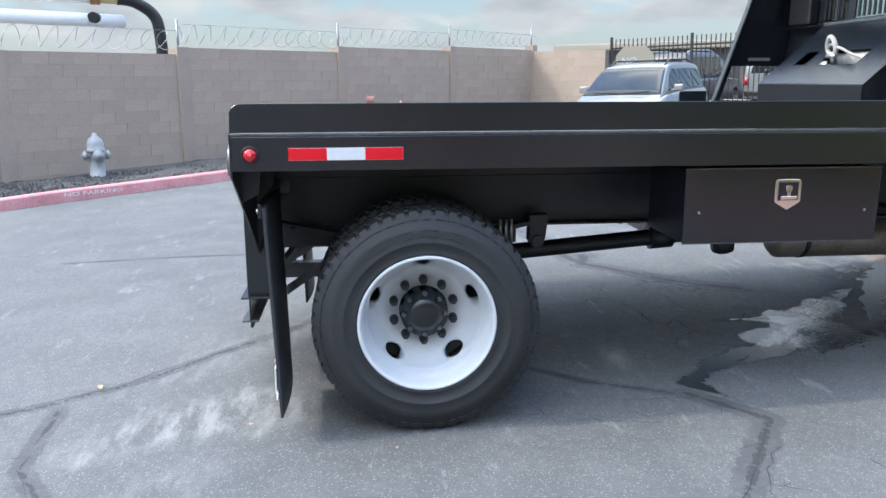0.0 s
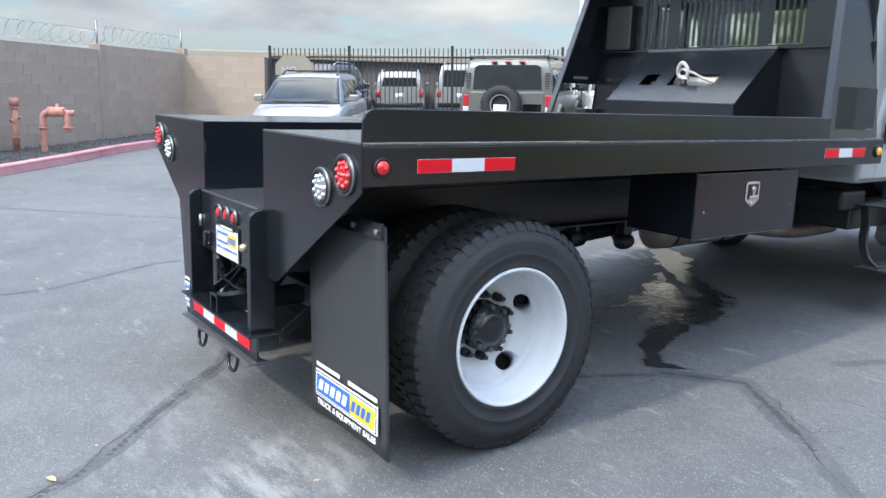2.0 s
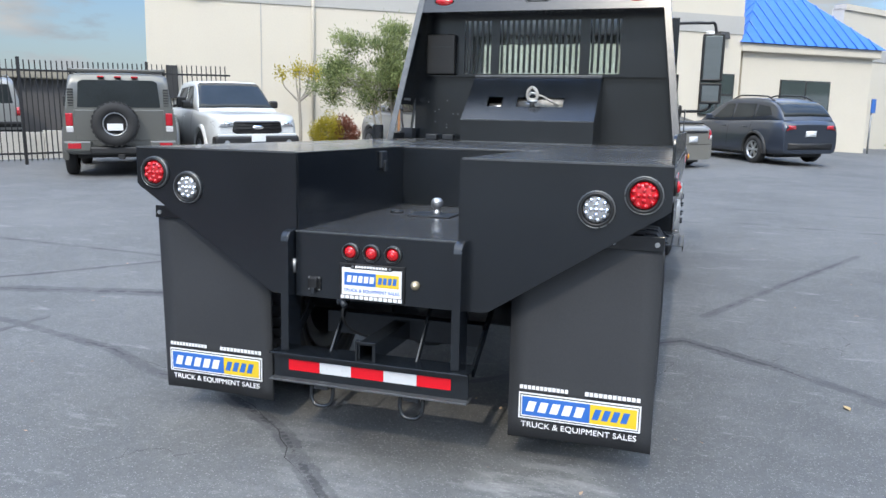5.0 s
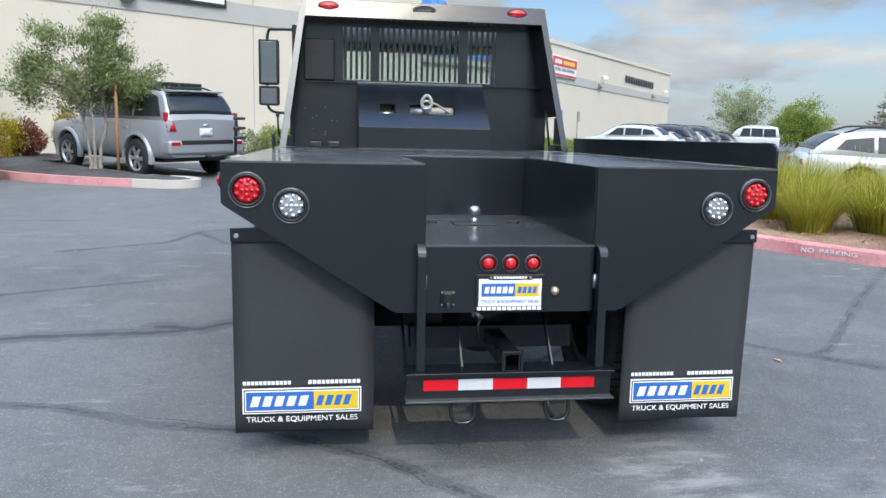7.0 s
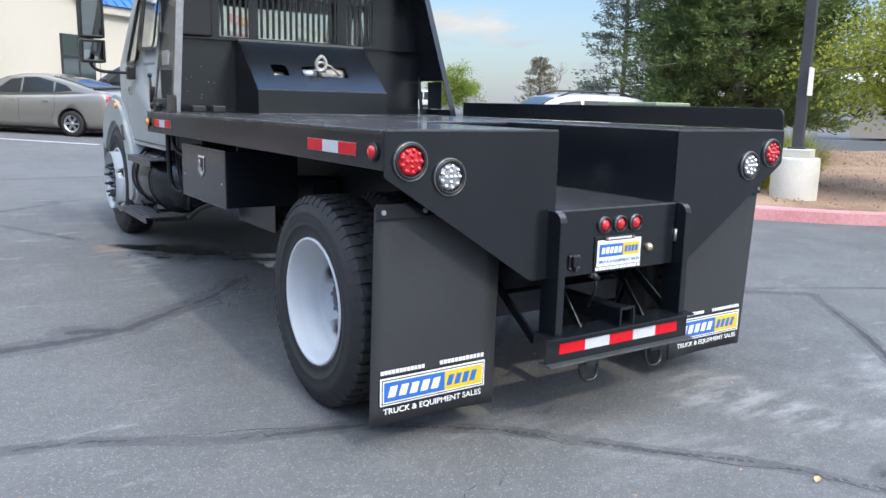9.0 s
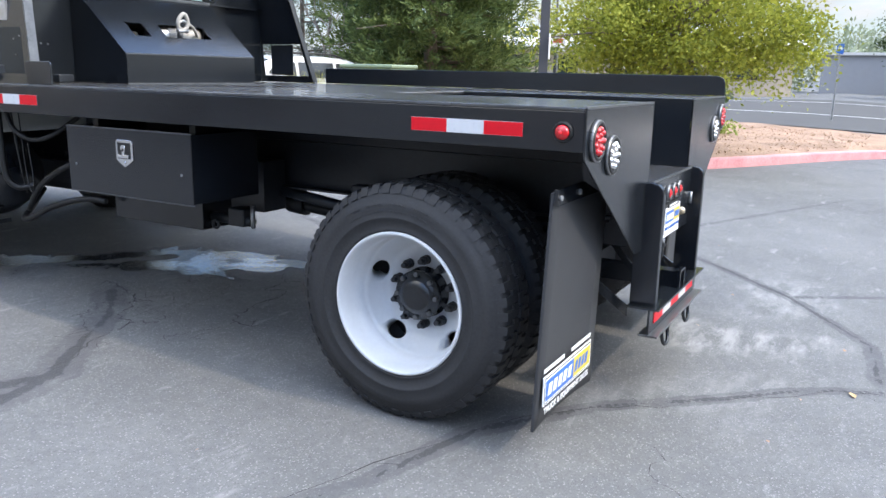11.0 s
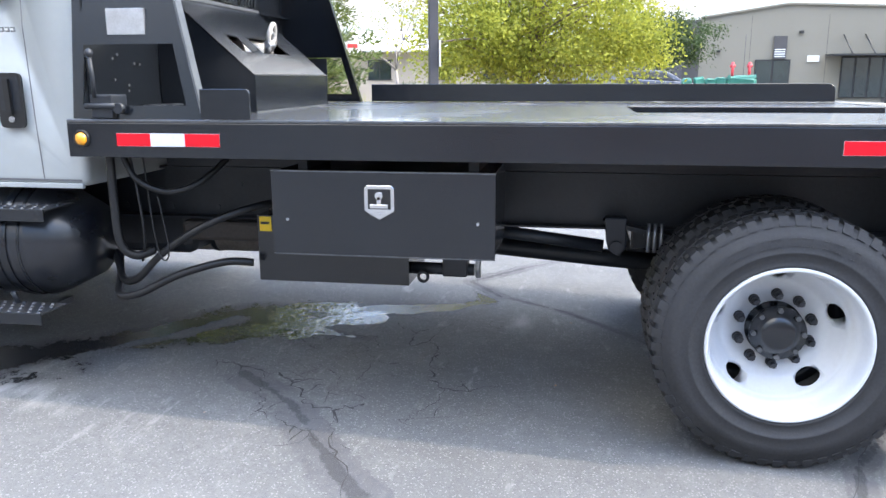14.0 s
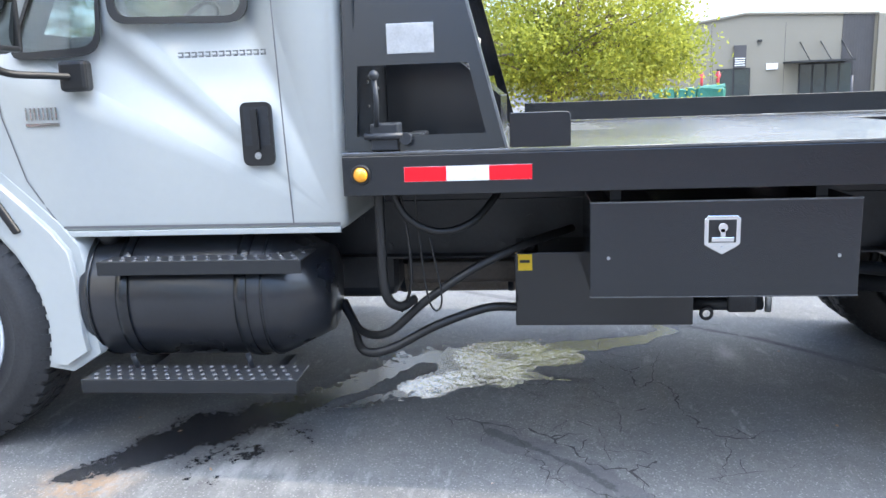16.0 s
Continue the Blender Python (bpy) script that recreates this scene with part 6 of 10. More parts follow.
# nose
nose = [(5.30, 0.95), (5.30, 1.74), (5.6, 1.70), (6.3, 1.58), (6.85, 1.42), (6.98, 1.2), (6.98, 0.8), (5.6, 0.8)]
bm = prism(nose, "x", -0.80, 0.80)
bmesh.ops.bevel(bm, geom=bm.edges[:], offset=0.07, segments=3, affect="EDGES")
for f in bm.faces:
    f.smooth = True
part("bonnet", bm, WHITE_CAB, truck, "white sloping bonnet")
part("front_bumper", box(-0.78, 0.78, 6.95, 7.15, 0.5, 0.85, 0.05), CHASSIS, truck)
for s in (-1, 1):
    out = [(4.925, 0.487), (4.797, 0.563), (4.812, 0.66), (4.815, 0.85), (4.835, 0.99), (4.905, 1.08), (5.01, 1.18), (5.12, 1.28), (5.24, 1.37), (5.38, 1.43), (5.62, 1.45), (5.85, 1.38), (6.02, 1.27), (6.12, 1.12), (6.14, 0.98), (6.06, 0.90)]
    arch = [(5.52 + 0.508 * math.cos(a), 0.655 + 0.52 * math.sin(a)) for a in [radians(27 + k * 10.6) for k in range(17)]]
    poly = out + arch
    bm = prism(poly, "x", s * 0.76, s * 1.125)
    bmesh.ops.bevel(bm, geom=[e for e in bm.edges if abs(e.verts[0].co.x - s * 1.125) < 1e-4 and abs(e.verts[1].co.x - s * 1.125) < 1e-4], offset=0.035, segments=4, affect="EDGES")
    for f in bm.faces:
        f.smooth = f.normal.x * s < 0.9
    fender = part("front_fender", bm, WHITE_CAB, truck, "white flared front fender")
    part("wheel_well", prism([(5.52 + 0.51 * math.cos(a), 0.655 + 0.51 * math.sin(a)) for a in [radians(k * 20) for k in range(10)]], "x", s * 0.70, s * 0.80), CHASSIS, fender)
    part("fender_extension", prism([(6.07, 0.62), (6.14, 0.64), (6.27, 0.80), (6.27, 1.02), (6.16, 1.10), (6.06, 0.92)], "x", s * 0.80, s * 1.10, 0.02), CHASSIS, fender, "black lower fender extension")
    part("side_marker", moved(lathe([(0.05, 0), (0.045, 0.02), (0.0, 0.035)], "x", 18), pose(s * 1.10, 5.40, 1.35, 0, 0, 0 if s > 0 else 180) @ Matrix.Diagonal((1.2, 2.0, 0.8, 1))), LAMP_AMBER, fender)
    part("fender_latch", prism([(5.045, 1.06), (5.075, 1.05), (5.15, 1.17), (5.125, 1.19)], "x", s * 1.09, s * 1.140, 0.008), PLASTIC, fender, "black rubber bonnet latch")
    part("inner_panel", prism([(4.93, 1.0), (5.25, 1.0), (5.3, 1.70), (5.1, 1.70), (4.95, 1.2)], "x", s * 0.80, s * 1.06), WHITE_CAB, fender)

part("ground_wire", tube(curve([(-0.13, -0.025, 0.68), (-0.14, -0.03, 0.62), (-0.12, 0.02, 0.55), (-0.05, 0.10, 0.50), (0.02, 0.2, 0.49)], 8), 0.006, 8), PLASTIC, truck)

# the forward half stands a little shorter and lower than drawn above
for ob in truck.children_recursive:
    if ob.parent is not truck and ob.parent.matrix_local != Matrix.Identity(4):
        continue
    if ob.matrix_local != Matrix.Identity(4):
        if ob.location.y > 1.5:
            ob.location.y = 1.5 + 0.9605 * (ob.location.y - 1.5)
        continue
    for v in ob.data.vertices:
        if v.co.y > 1.5:
            v.co.y = 1.5 + 0.9605 * (v.co.y - 1.5)
            if v.co.z > DZ + 0.002:
                v.co.z = DZ + 0.002 + 0.965 * (v.co.z - DZ - 0.002) if ob.name.split(".")[0] != "side_rail" else v.co.z
# ---- walls, fence, kerbs, buildings ----
BLOCK = material("tan_split_block", (0.36, 0.29, 0.235), 0.92, var=0.16, scale=1.4, fine=30, bump=0.004, bump_scale=45, random=0.05)
BLOCK_JOINT = material("grey_mortar", (0.31, 0.25, 0.205), 0.95, var=0.15, scale=3, fine=60)
KERB_RED = material("faded_red_kerb_paint", (0.57, 0.21, 0.225), 0.8, var=0.18, scale=2.5, fine=30, tint=(0.68, 0.35, 0.35), bump=0.001)
KERB = material("kerb_concrete", (0.50, 0.47, 0.42), 0.9, var=0.15, scale=2, fine=40, bump=0.001)
GRAVEL = material("dark_gravel", (0.05, 0.048, 0.047), 0.95, var=0.6, scale=2, fine=45, bump=0.02, bump_scale=38, tint=(0.11, 0.105, 0.10))
MULCH = material("bark_mulch", (0.30, 0.18, 0.115), 0.95, var=0.5, scale=1.5, fine=35, bump=0.02, bump_scale=30, tint=(0.44, 0.29, 0.20))
IRON = material("black_iron_fence", (0.02, 0.02, 0.022), 0.55, var=0.2)
WIRE = material("galvanised_wire", (0.270, 0.276, 0.282), 0.4, metal=0.8, var=0.2)
STUCCO = material("cream_stucco", (0.60, 0.55, 0.465), 0.92, var=0.05, scale=0.5, fine=25, bump=0.002, bump_scale=60)
STUCCO_BAND = material("grey_stucco_band", (0.42, 0.41, 0.39), 0.92, var=0.06, scale=0.5, fine=25)
BLUE_ROOF = material("blue_metal_roof", (0.03, 0.16, 0.55), 0.35, var=0.08, scale=2)
GREY_PANEL = material("pale_grey_wall_panel", (0.271, 0.248, 0.201), 0.85, var=0.06, scale=0.6, fine=20)
DARK_PANEL = material("dark_corrugated_panel", (0.085, 0.08, 0.08), 0.6, var=0.15)
FRAME_DARK = material("dark_window_frame", (0.03, 0.03, 0.03), 0.5)
SIGN_RED = material("red_sign_face", (0.62, 0.06, 0.06), 0.5, var=0.05)
SIGN_WHITE = material("white_sign_face", (0.8, 0.8, 0.8), 0.5, var=0.05)
SIGN_YELLOW = material("yellow_sign_face", (0.78, 0.60, 0.08), 0.5, var=0.05)
ROAD = material("pale_road_surface", (0.085, 0.085, 0.085), 0.95, var=0.15, scale=0.4, spec=0.15, fine=30)
LINE_WHITE = material("worn_white_paint", (0.66, 0.66, 0.65), 0.8, var=0.2, scale=4, fine=60)
CONCRETE = material("pale_concrete", (0.55, 0.52, 0.46), 0.9, var=0.14, scale=3, fine=50, bump=0.002)
POLE = material("dark_painted_pole", (0.055, 0.055, 0.062), 0.5, var=0.2, scale=4)
HYDRANT = material("grey_hydrant_paint", (0.33, 0.345, 0.35), 0.6, var=0.2, scale=8)
PIPE_RED = material("faded_red_pipe_paint", (0.50, 0.17, 0.12), 0.7, var=0.3, scale=8, tint=(0.60, 0.33, 0.27))
PIPE_SIGNAL = material("bright_red_pipe_paint", (0.60, 0.05, 0.06), 0.5, var=0.2)
COVER_GREEN = material("green_insulation_cover", (0.02, 0.17, 0.125), 0.55, var=0.3, scale=3)


def wall_panel(name, a, b, z_top, z_base, thick=0.2):
    """One straight bay of block wall from a to b, with its blocks as parts."""
    a, b = Vector((*a, 0)), Vector((*b, 0))
    d = b - a
    length = d.length
    yaw = math.degrees(math.atan2(d.y, d.x))
    ob = thing(name, "tan split-face concrete block wall bay", "wall", pose(a.x, a.y, 0, 0, 0, yaw), kind="structure")
    part("wall_core", box(0, length, -thick / 2 + 0.004, thick / 2 - 0.004, z_base - 0.4, z_top - 0.012), BLOCK_JOINT, ob)
    shared = {}
    rows = int((z_top - z_base) / 0.2)
    for r in range(rows + 1):
        z1 = z_top - r * 0.2
        z0 = z1 - 0.194
        x = 0.003 - (0.2 if r % 2 else 0.0)
        while x < length:
            x0, x1 = max(x, 0.003), min(x + 0.394, length - 0.003)
            if x1 - x0 > 0.03:
                key = round(x1 - x0, 3)
                if key not in shared:
                    bm = bmesh.new()
                    quad_box(bm, 0, key, -thick / 2, thick / 2, 0, 0.194)
                    me = bpy.data.meshes.new("block")
                    bm.to_mesh(me); bm.free()
                    me.materials.append(BLOCK)
                    shared[key] = me
                o = new("block", shared[key])
                o.parent = ob
                o.location = (x0, 0.004 * math.sin(37.7 * x0 + 11.3 * r), z0)
            x += 0.4
    return ob


WALL = [(-4.7, -9.95), (-6.75, -7.55), (-8.75, -5.16), (-10.77, -2.78), (-13.22, 0.06), (-15.5, 2.75), (-17.72, 5.30)]
TOPS = [1.72, 1.84, 1.98, 2.10, 2.21, 2.31]
blockwall = []
for k, (a, b, zt) in enumerate(zip(WALL, WALL[1:], TOPS)):
    blockwall.append(wall_panel("wall_%d" % (k + 1), a, b, zt, zt - 2.2))
    pil = thing("pilaster", "tan block wall pilaster", "wall", pose(b[0], b[1], 0, 0, 0, 50), kind="structure")
    zt2 = TOPS[k + 1] if k + 1 < len(TOPS) else 2.43
    part("pilaster_core", box(-0.13, 0.13, -0.13, 0.13, zt - 2.6, zt2 + 0.012, 0.006), BLOCK, pil)
wall_panel("wall_7", WALL[-1], (-16.13, 6.99), 2.27, 0.1)

# razor wire on posts along the wall
for (a, b, zt) in zip(WALL[2:], WALL[3:], TOPS[2:]):
    a3, b3 = Vector((*a, zt)), Vector((*b, zt))
    coil = thing("razor_wire", "loose galvanised razor wire coil on the wall", "razor wire")
    n = int((b3 - a3).length / 0.3)
    d = (b3 - a3).normalized()
    pts = [a3 + (b3 - a3) * (k / (n * 14)) + Vector((0, 0, 0.24)) + 0.17 * (math.cos(2 * math.pi * k / 14) * Vector((0, 0, 1)) + math.sin(2 * math.pi * k / 14) * Vector((-d.y, d.x, 0)))
           + 0.10 * math.sin(2 * math.pi * k / 14 + k * 0.02) * d for k in range(n * 14)]
    part("coil", tube(pts, 0.006, 4), WIRE, coil)
    part("top_wire", tube([a3 + Vector((0, 0, 0.42)), b3 + Vector((0, 0, 0.42))], 0.004, 4), WIRE, coil)
    part("post", tube([b3 - Vector((0, 0, 0.1)), b3 + Vector((0, 0, 0.62))], 0.022, 8), WIRE, coil)

# kerbs with gravel behind
def kerb_line(name, pts, mat, label, w=0.16, h=0.15, n=10):
    line = curve([(x, y, 0) for x, y in pts], n)
    bm = bmesh.new()
    rows = []
    for i, p in enumerate(line):
        d = (line[min(i + 1, len(line) - 1)] - line[max(i - 1, 0)]).normalized()
        s = Vector((-d.y, d.x, 0))
        z = ground_z(p.x, p.y)
        rows.append([bm.verts.new(p + s * u + Vector((0, 0, z + v))) for u, v in ((0, -0.1), (0.012, h - 0.02), (0.03, h), (w, h), (w, -0.1))])
    for u, v in zip(rows, rows[1:]):
        for k in range(4):
            bm.faces.new((u[k], v[k], v[k + 1], u[k + 1]))
    bm.faces.new(rows[0]); bm.faces.new(rows[-1][::-1])
    ob = mesh_object(name, bm, mat)
    return tagged(ob, label, "kerb", kind="structure"), line


def filled(name, outline, mat, label, category, lift=0.13, bulge=0.0, step=0.5, noise_h=0.04, seed=1):
    """A bed of loose ground inside an outline of (x, y), as a bumpy sheet."""
    bm = bmesh.new()
    vs = [bm.verts.new((x, y, ground_z(x, y) + lift)) for x, y in outline]
    f = bm.faces.new(vs)
    bmesh.ops.triangulate(bm, faces=[f])
    for _ in range(4):
        long = [e for e in bm.edges if e.calc_length() > step]
        if not long:
            break
        bmesh.ops.subdivide_edges(bm, edges=long, cuts=1)
        bmesh.ops.triangulate(bm, faces=bm.faces[:])
    edge = {v for e in bm.edges if len(e.link_faces) == 1 for v in e.verts}
    for v in bm.verts:
        v.co.z = ground_z(v.co.x, v.co.y) + lift
        if v not in edge:
            v.co.z += bulge + noise_h * noise.noise(Vector((v.co.x * 1.3, v.co.y * 1.3, seed)))
    for g in bm.faces:
        g.smooth = True
    ob = mesh_object(name, bm, mat)
    return tagged(ob, label, category, kind="structure")


WK = [(-3.6, -7.6), (-5.3, -5.6), (-6.39, -4.28), (-6.94, -3.72), (-7.79, -2.66), (-8.65, -1.62), (-10.4, 0.0), (-12.1, 1.5), (-13.78, 2.9), (-15.2, 4.6), (-15.9, 6.2)]
kerb_w, kl = kerb_line("kerb_wall", WK, KERB_RED, "faded red painted fire lane kerb along the block wall", h=0.16)
filled("gravel_bed", [(p.x - 0.12, p.y + 0.10) for p in kl] + [(x + 0.05, y - 0.05) for x, y in WALL[::-1]], GRAVEL, "dark gravel strip with sparse grass by the wall", "gravel", 0.12, 0.05, 0.6)
rng = random.Random(21)
gv, gf = [], []
for k in range(2600):
    j = rng.random() * (len(kl) - 2)
    p, q = kl[int(j)], kl[int(j) + 1]
    base = p.lerp(q, j % 1)
    off = rng.uniform(0.2, 1.9)
    c = base + Vector((-0.75, -0.62, 0)) * off * 0.85
    r = rng.uniform(0.012, 0.035)
    z = ground_z(c.x, c.y) + 0.165
    i0 = len(gv)
    for dx, dy, dz in ((1, 0, 0), (-0.6, 0.8, 0), (-0.5, -0.9, 0), (0.1, 0.1, 1.1)):
        gv.append((c.x + dx * r * rng.uniform(0.7, 1.3), c.y + dy * r * rng.uniform(0.7, 1.3), z + dz * r))
    gf += [(i0, i0 + 1, i0 + 3), (i0 + 1, i0 + 2, i0 + 3), (i0 + 2, i0, i0 + 3)]
PEBBLE = material("grey_pebbles", (0.075, 0.073, 0.072), 0.9, var=0.3, random=0.55)
tagged(arrays_object("gravel", gv, gf, PEBBLE), "loose grey pebbles on the planting strip", "gravel", kind="stuff")
words = moved(lettering("NO PARKING    FIRE LANE", 0.095, 0.002), Matrix.Diagonal((1.45, 1, 0.8, 1)))
kd = (Vector((-7.79, -2.66)) - Vector((-6.94, -3.72))).normalized()
tagged(mesh_object("kerb_lettering", moved(words, pose(-7.50, -3.04, ground_z(-7.5, -3.0) + 0.075, 0, 0, math.degrees(math.atan2(kd.y, kd.x)))), LINE_WHITE), "white stencilled fire lane lettering on the kerb", "lettering", kind="structure")

# hydrant
hy = thing("fire_hydrant", "grey painted fire hydrant standing in gravel", "hydrant", pose(-8.75, -3.75, ground_z(0, -3.75) + 0.1, 0, 0, 30))
part("barrel", lathe([(0.0, 0.0), (0.17, 0.0), (0.17, 0.05), (0.12, 0.06), (0.11, 0.45), (0.145, 0.46), (0.145, 0.50), (0.12, 0.51), (0.13, 0.58), (0.10, 0.66), (0.04, 0.71), (0.035, 0.75), (0.0, 0.76)], "z", 20), HYDRANT, hy)
for a, r, l in ((0, 0.07, 0.2), (90, 0.055, 0.19), (270, 0.055, 0.19)):
    part("nozzle", moved(lathe([(r, 0.08), (r, l - 0.04), (r * 1.3, l - 0.035), (r * 1.3, l), (0.03, l), (0.03, l + 0.03), (0.0, l + 0.03)], "x", 16, (0, 0, 0.40)), pose(0, 0, 0, 0, 0, a)), HYDRANT, hy)

# red pipes by the wall
bf = thing("backflow_pipe", "faded red backflow pipes standing by the wall", "pipe", pose(-12.75, 1.15, ground_z(0, 1.15) + 0.1, 0, 0, 50))
part("riser", merged(tube([(-0.55, 0, 0), (-0.55, 0, 0.92)], 0.06, 14), tube([(-0.55, 0, 0.90), (-0.55, 0, 1.05)], 0.085, 14), tube([(-0.62, 0, 0.62), (-0.48, -0.1, 0.62)], 0.04, 10)), PIPE_RED, bf)
part("loop", tube(curve([(0, 0, 0), (0, 0, 0.62), (0.03, 0, 0.76), (0.15, 0, 0.82), (0.36, 0, 0.84), (0.46, 0, 0.80), (0.48, 0, 0.70), (0.48, 0, 0.46)], 5), 0.06, 14), PIPE_RED, bf)
for p, q in (((-0.55, 0, 0.86), (-0.55, 0, 0.885)), ((-0.55, 0, 0.30), (-0.55, 0, 0.325)), ((0, 0, 0.50), (0, 0, 0.53)), ((0.48, 0, 0.52), (0.48, 0, 0.55)), ((0.13, 0, 0.82), (0.155, 0, 0.82)), ((0.415, 0, 0.82), (0.44, 0, 0.82))):
    part("flange", tube([p, q], 0.092, 16), PIPE_RED, bf)
part("end_cap", tube([(0.48, 0, 0.80), (0.62, 0.02, 0.80)], 0.055, 14), PIPE_RED, bf)
part("handle", tube([(-0.47, -0.02, 0.66), (-0.40, -0.04, 0.70)], 0.02, 8), PIPE_RED, bf)
part("valve", merged(tube([(0.15, 0, 0.82), (0.42, 0, 0.82)], 0.09, 14), tube([(0.29, 0, 0.82), (0.29, 0, 0.97)], 0.03, 10)), PIPE_RED, bf)

# crane arm beyond the wall
crane = thing("crane_arm", "white hydraulic arm with black suction hose beyond the wall", "crane", Matrix.Identity(4))
def arm_at(t, d):
    a = radians(t)
    return Vector((4.37 - d * math.sin(a), 0.52 + d * math.cos(a), 0))
A0, A1, A2 = arm_at(118, 20.5), arm_at(107.5, 22), arm_at(104.6, 22.4)
part("boom", merged(tube([A0 + Vector((0, 0, 3.42)), A1 + Vector((0, 0, 3.52))], 0.14, 16), tube([A0 + Vector((0, 0, 2.95)), arm_at(105.6, 22.2) + Vector((0, 0, 2.98))], 0.16, 16)), SIGN_WHITE, crane)
part("clamp", tube([A1 + Vector((0, 0, 3.52)), arm_at(106.9, 22) + Vector((0, 0, 3.52))], 0.17, 16), RUST, crane)
part("sleeve", tube([arm_at(107.4, 22) + Vector((0, 0, 3.53)), arm_at(105.9, 22.1) + Vector((0, 0, 3.52))], 0.135, 16), material("tan_sleeve", (0.55, 0.42, 0.22), 0.8, var=0.2), crane)
part("suction_hose", tube(curve([arm_at(105.9, 22.1) + Vector((0, 0, 3.52)), arm_at(104.9, 22.2) + Vector((0, 0, 3.47)), arm_at(103.8, 22.3) + Vector((0, 0, 3.2)), arm_at(103.4, 22.3) + Vector((0, 0, 2.75)), arm_at(103.3, 22.3) + Vector((0, 0, 1.4)), arm_at(103.3, 22.3) + Vector((0, 0, -0.3))], 6), 0.15, 16), PLASTIC, crane)
part("pulley", disc(arm_at(107.2, 21.9) + Vector((0, 0, 3.02)), 0.13, 0.3, "x", 18), PLASTIC, crane)
part("mast", tube([A0 + Vector((0, 0, -0.4)), A0 + Vector((0, 0, 3.5))], 0.2, 12), SIGN_WHITE, crane)

# iron fence
FENCE = [(-16.10, 7.15), (-14.75, 8.75), (-12.95, 10.75), (-11.6, 13.3), (-10.3, 14.9)]
for k, (a, b) in enumerate(zip(FENCE, FENCE[1:])):
    a2, b2 = Vector((*a, 0)), Vector((*b, 0))
    d = b2 - a2
    L = d.length
    z0 = ground_z(*a)
    slope_deg = math.degrees(math.atan2(ground_z(*b) - z0, L))
    fen = thing("iron_fence", "black iron picket fence panel behind parked cars", "fence", pose(a[0], a[1], z0, 0, 0, math.degrees(math.atan2(d.y, d.x))) @ pose(0, 0, 0, 0, -slope_deg, 0), group="iron fence panels")
    for z in (0.22, 2.05):
        part("rail", box(0, L, -0.02, 0.02, z, z + 0.045), IRON, fen)
    part("post", box(-0.032, 0.032, -0.032, 0.032, 0, 2.36, 0.006), IRON, fen)
    bm0 = box(-0.011, 0.011, -0.011, 0.011, 0.08, 2.30)
    mp = bpy.data.meshes.new("picket")
    bm0.to_mesh(mp); bm0.free()
    mp.materials.append(IRON)
    n = int(L / 0.115)
    for i in range(1, n):
        o = new("picket", mp)
        o.parent = fen
        o.location = (i * L / n, 0, 0)
nosign = thing("warning_sign", "pale octagonal sign on the iron fence", "sign", pose(-15.72, 7.62, 1.99, 0, 0, 55))
part("sign_plate", prism([(-0.5, -0.15), (0.5, -0.15), (0.5, 0.12), (0.3, 0.35), (-0.3, 0.35), (-0.5, 0.12)], "y", -0.06, -0.05), GREY_PANEL, nosign)
part("sign_word", moved(lettering("NO", 0.26), pose(-0.15, -0.062, -0.02)), DECAL_GREY, nosign)


# buildings
def facade(name, a, b, label):
    a2, b2 = Vector((*a, 0)), Vector((*b, 0))
    d = b2 - a2
    ob = thing(name, label, "building", pose(a[0], a[1], 0, 0, 0, math.degrees(math.atan2(d.y, d.x))))
    return ob, d.length


def window_into(ob, x0, x1, z0, z1, y=0.0, cols=2, rows=2):
    w = part("window", box(x0, x1, y - 0.05, y + 0.02, z0, z1), FRAME_DARK, ob)
    for i in range(cols):
        for j in range(rows):
            u0, u1 = x0 + (x1 - x0) * i / cols + 0.04, x0 + (x1 - x0) * (i + 1) / cols - 0.04
            v0, v1 = z0 + (z1 - z0) * j / rows + 0.04, z0 + (z1 - z0) * (j + 1) / rows - 0.04
            part("pane", box(u0, u1, y - 0.056, y - 0.05, v0, v1), BLDG_GLASS, w)
    return w


ob, L = facade("office_building", (-13.4, 15.5), (4.5, 27.95), "cream stucco commercial building with dark windows and blue roof")
L = 19.45
part("wall", box(0, L, 0, 2.5, 0.0, 8.6), STUCCO, ob)
part("plinth", box(-0.03, L + 0.03, -0.03, 0.3, 0.0, 1.55), STUCCO, ob)
part("band", box(-0.02, L + 0.02, -0.03, 0.2, 4.75, 5.35), STUCCO_BAND, ob)
part("parapet", box(-0.05, L + 0.05, -0.06, 0.3, 8.4, 8.7), STUCCO_BAND, ob)
part("joint", box(3.1, 3.13, -0.012, 0.02, 0.5, 8.4), STUCCO_BAND, ob)
part("joint", box(12.4, 12.43, -0.012, 0.02, 0.5, 8.4), STUCCO_BAND, ob)
window_into(ob, 9.2, 10.62, 1.55, 2.82, 0.0, 2, 1)
window_into(ob, 13.97, 15.25, 1.15, 2.78, 0.0, 2, 2)
window_into(ob, 17.85, 19.22, 1.95, 3.40, 0.0, 2, 2)
sg = part("wall_sign", box(8.6, 11.45, -0.12, 0.0, 5.15, 6.3), FRAME_DARK, ob)
part("sign_face", box(8.68, 11.37, -0.14, -0.12, 5.23, 6.22), SIGN_WHITE, sg)
part("sign_field", box(9.6, 11.2, -0.15, -0.14, 5.38, 6.1), SIGN_YELLOW, sg)
part("sign_patch", box(10.7, 11.05, -0.155, -0.15, 5.38, 5.55), LOGO_BLUE, sg)
